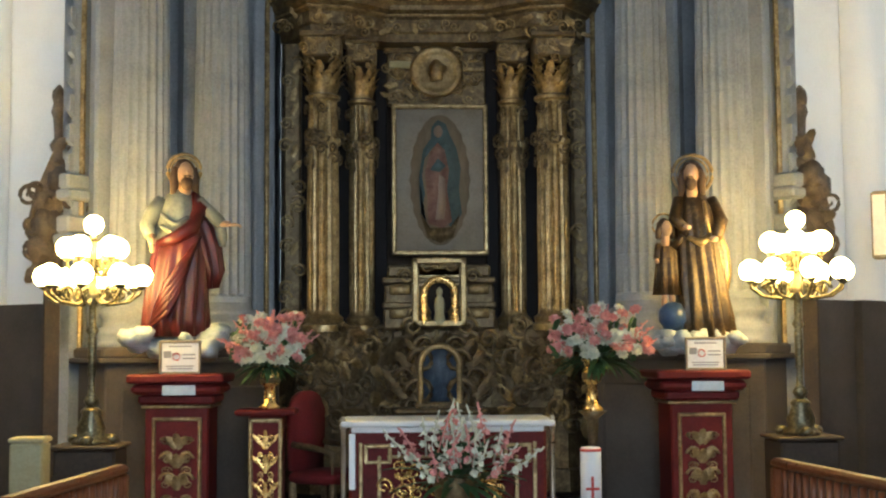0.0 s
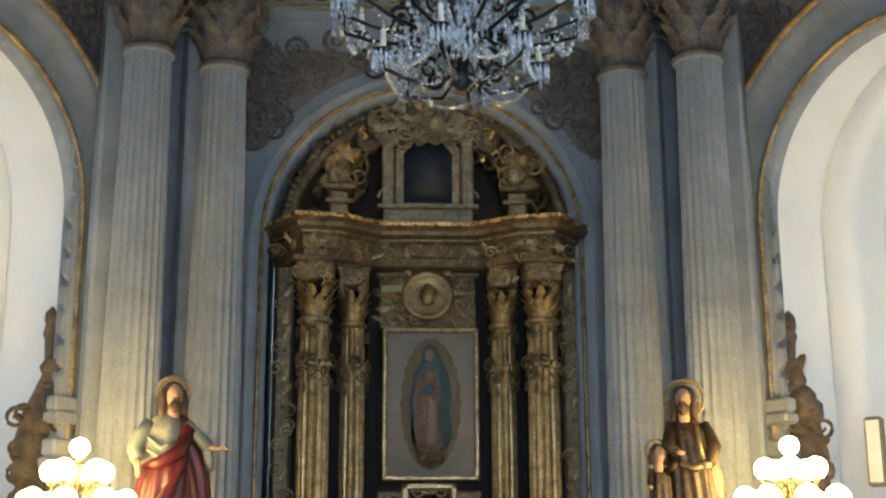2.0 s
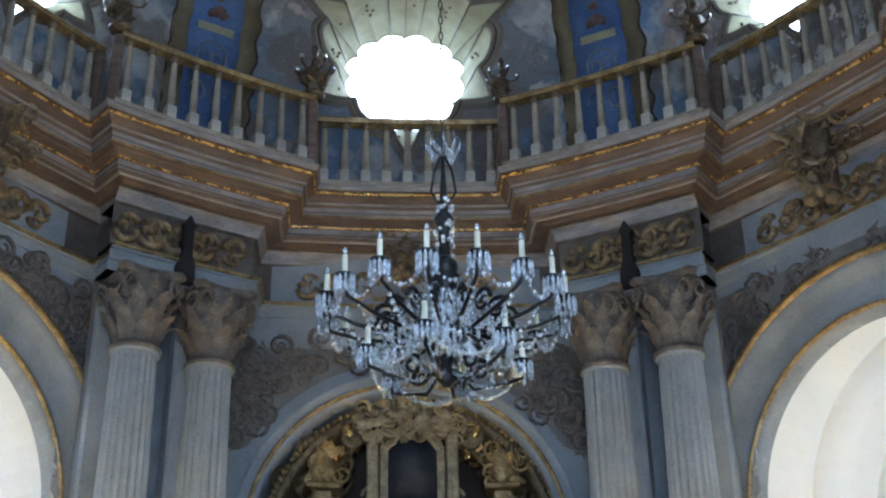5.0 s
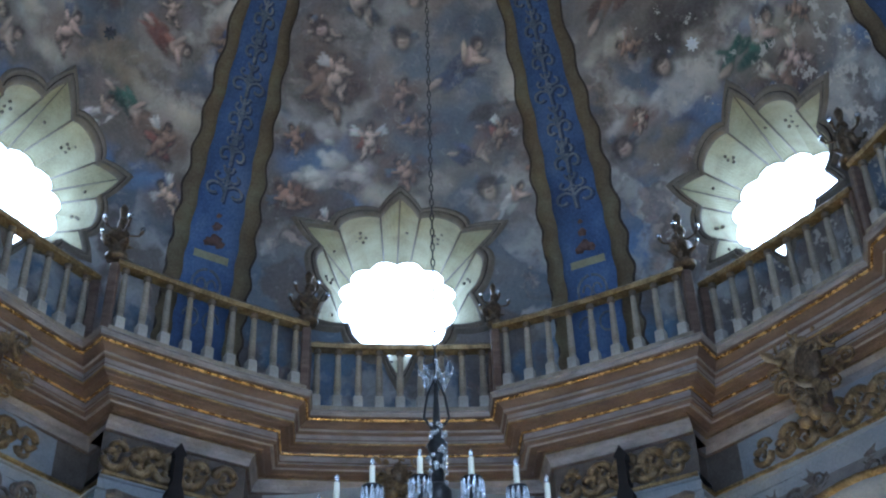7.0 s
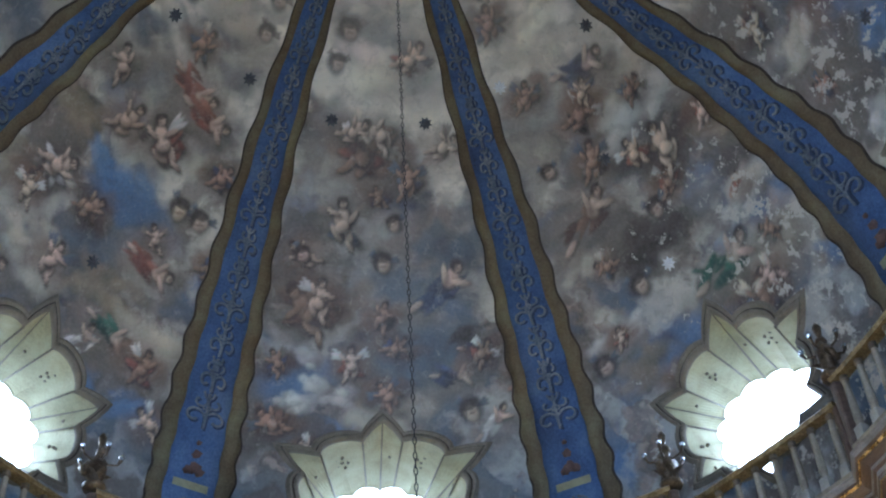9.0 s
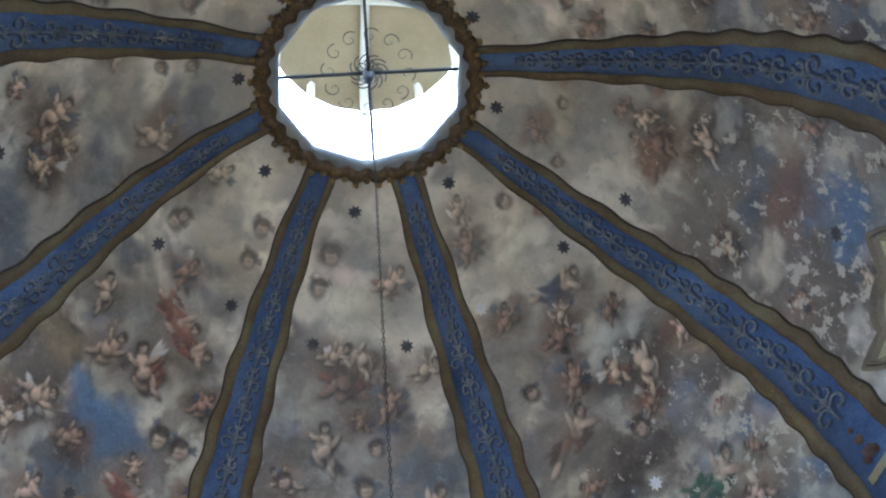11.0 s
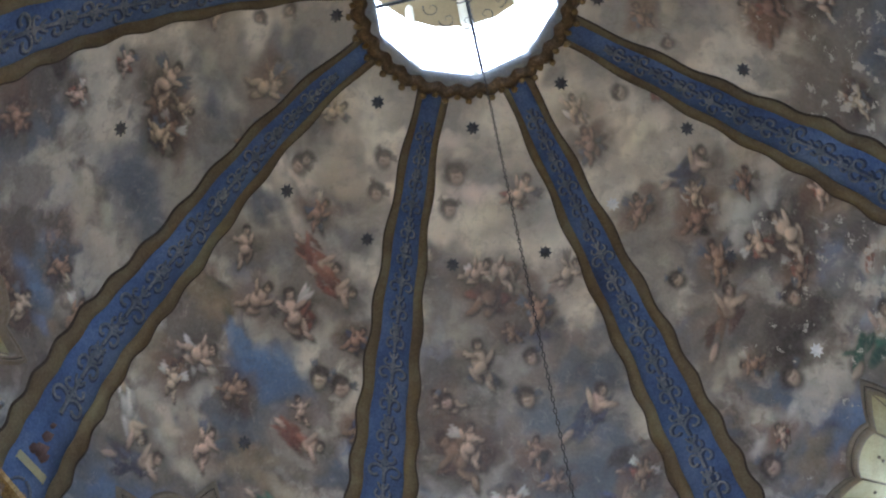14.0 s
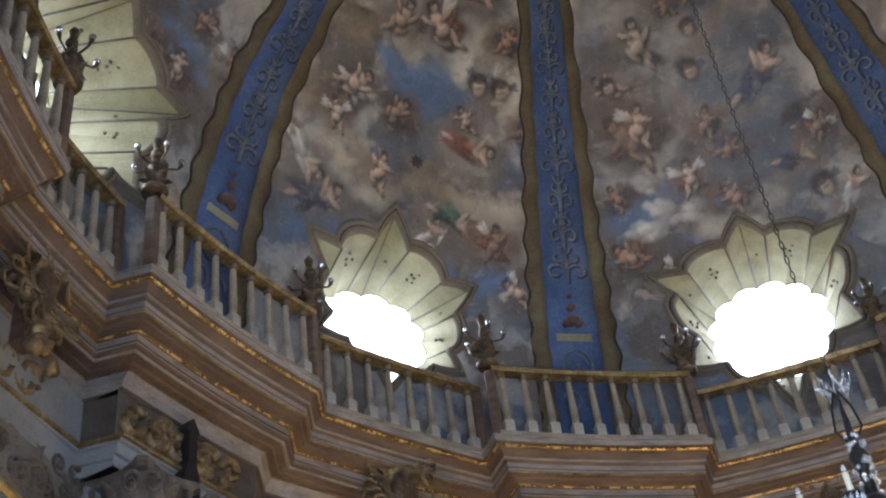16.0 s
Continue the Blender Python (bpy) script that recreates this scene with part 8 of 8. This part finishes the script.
def arm_set(count, r, z, off, drop):
    """Curved arms, each with cup, candle and a skirt of prisms."""
    for j in range(count):
        a = 360 * (j + off) / count
        M = pose(0, 0, 0, 0, 0, a)
        arm = part("arm", [(tube([(0.05, 0, z - drop), (r * 0.35, 0, z - drop - 0.08), (r * 0.75, 0, z - drop * 0.75 - 0.06), (r * 0.97, 0, z - 0.1), (r, 0, z - 0.02)], 0.011, 6), M), (SPIRAL, M @ pose(r * 0.6, 0, z - drop * 0.7) @ Matrix.Scale(0.14, 4))], IRON, ch)
        part("cup", [(lathe([(0.012, -0.03), (0.05, -0.005), (0.055, 0.004), (0.02, 0.01)], 14), M @ pose(r, 0, z))], IRON, arm)
        part("candle", [(lathe([(0.015, 0), (0.0145, 0.11), (0.008, 0.114)], 10), M @ pose(r, 0, z + 0.008))], CANDLE, arm, "unlit ivory candle")
        part("bulb", [(lathe([(0.006, 0), (0.013, 0.014), (0.011, 0.03), (0.001, 0.05)], 8), M @ pose(r, 0, z + 0.122))], GLASSY, arm, "clear flame bulb")
        pr = Buf()
        for q in range(11):
            b_ = radians(q * 32.7)
            pr.add(PRISM, M @ pose(r + 0.05 * math.cos(b_), 0.05 * math.sin(b_), z - 0.004, g8.uniform(-5, 5), 0, 0) @ Matrix.Scale(g8.uniform(0.95, 1.4), 4))
        pr.ob("prism_skirt", GLASSY, arm, "clear cut-glass prisms", kind="stuff")


arm_set(16, 0.64, 4.56, 0.5, 0.12)
arm_set(6, 0.42, 4.28, 0.2, 0.1)
gl = Buf()


def garland(p, q, sag, n=14):
    p, q = np.array(p), np.array(q)
    for i in range(n + 1):
        t = i / n
        c = p * (1 - t) + q * t - np.array([0, 0, sag * 4 * t * (1 - t)])
        gl.add(BEAD, Matrix.Translation(c) @ Matrix.Scale(g8.uniform(0.8, 1.5), 4))


for j in range(16):
    a, b_ = radians(22.5 * (j + 0.5)), radians(22.5 * (j + 1.5))
    garland((0.64 * math.cos(a), 0.64 * math.sin(a), 4.53), (0.64 * math.cos(b_), 0.64 * math.sin(b_), 4.53), 0.12, 9)
    garland((0.6 * math.cos(a), 0.6 * math.sin(a), 4.5), (0.36 * math.cos(a), 0.36 * math.sin(a), 4.3), 0.06, 9)
    garland((0.3 * math.cos(a), 0.3 * math.sin(a), 4.5), (0.08 * math.cos(a), 0.08 * math.sin(a), 4.62), 0.05, 9)
for j in range(6):
    a, b_ = radians(60 * (j + 0.2)), radians(60 * (j + 1.2))
    garland((0.42 * math.cos(a), 0.42 * math.sin(a), 4.24), (0.42 * math.cos(b_), 0.42 * math.sin(b_), 4.24), 0.1, 22)
    garland((0.42 * math.cos(a), 0.42 * math.sin(a), 4.24), (0.06 * math.cos(a), 0.06 * math.sin(a), 4.16), 0.08, 14)
for j in range(260):
    a, r = g8.uniform(0, 6.283), 0.34 * math.sqrt(g8.random())
    gl.add(PRISM, pose(r * math.cos(a), r * math.sin(a), g8.uniform(4.24, 4.6)) @ Matrix.Scale(g8.uniform(0.8, 1.4), 4))
for j in range(200):
    a, r = g8.uniform(0, 6.283), g8.uniform(0.1, 0.4)
    gl.add(BEAD, pose(r * math.cos(a), r * math.sin(a), g8.uniform(4.2, 4.48)) @ Matrix.Scale(g8.uniform(0.8, 1.6), 4))
for j in range(60):
    a = g8.uniform(0, 6.283)
    gl.add(BEAD, pose(0.05 * math.cos(a), 0.05 * math.sin(a), g8.uniform(4.85, 5.2)) @ Matrix.Scale(g8.uniform(0.8, 1.5), 4))
gl.ob("crystal_stringing", GLASSY, ch, "strings of clear crystal beads", kind="stuff")
cr = Buf()
for j in range(8):
    M = pose(0, 0, 0, 0, 0, 45 * j)
    cr.add(tube([(0.02, 0, 5.5), (0.07, 0, 5.52), (0.1, 0, 5.58), (0.085, 0, 5.63)], 0.005, 5), M)
    for q in range(5):
        cr.add(PRISM, M @ pose(0.095 - 0.012 * q, 0.01 * q, 5.58 - 0.02 * q) @ Matrix.Scale(0.6, 4))
cr.ob("glass_crown", GLASSY, ch, "small crystal crown on the stem")
part("strap", [tube([(0.0, 0, 5.15), (0.07, 0, 5.26), (0.05, 0, 5.4), (0.01, 0, 5.5)], 0.008, 6), tube([(0.0, 0, 5.15), (-0.07, 0, 5.26), (-0.05, 0, 5.4), (-0.01, 0, 5.5)], 0.008, 6)], IRON, ch)
chain = thing("chandelier_chain", "long dark iron chain that carries the chandelier", "chain", at=(0.02, 0, 5.6))
link = tube([(0.011 * math.cos(a), 0, 0.032 * math.sin(a)) for a in np.linspace(0, 2 * math.pi, 11)[:-1]], 0.004, 5, True)
ln = Buf()
for j in range(156):
    ln.add(link, pose(0, 0, 0.03 + 0.0585 * j, 0, 0, 90 * (j % 2)))
ln.ob("link_string", IRON, chain, kind="stuff")
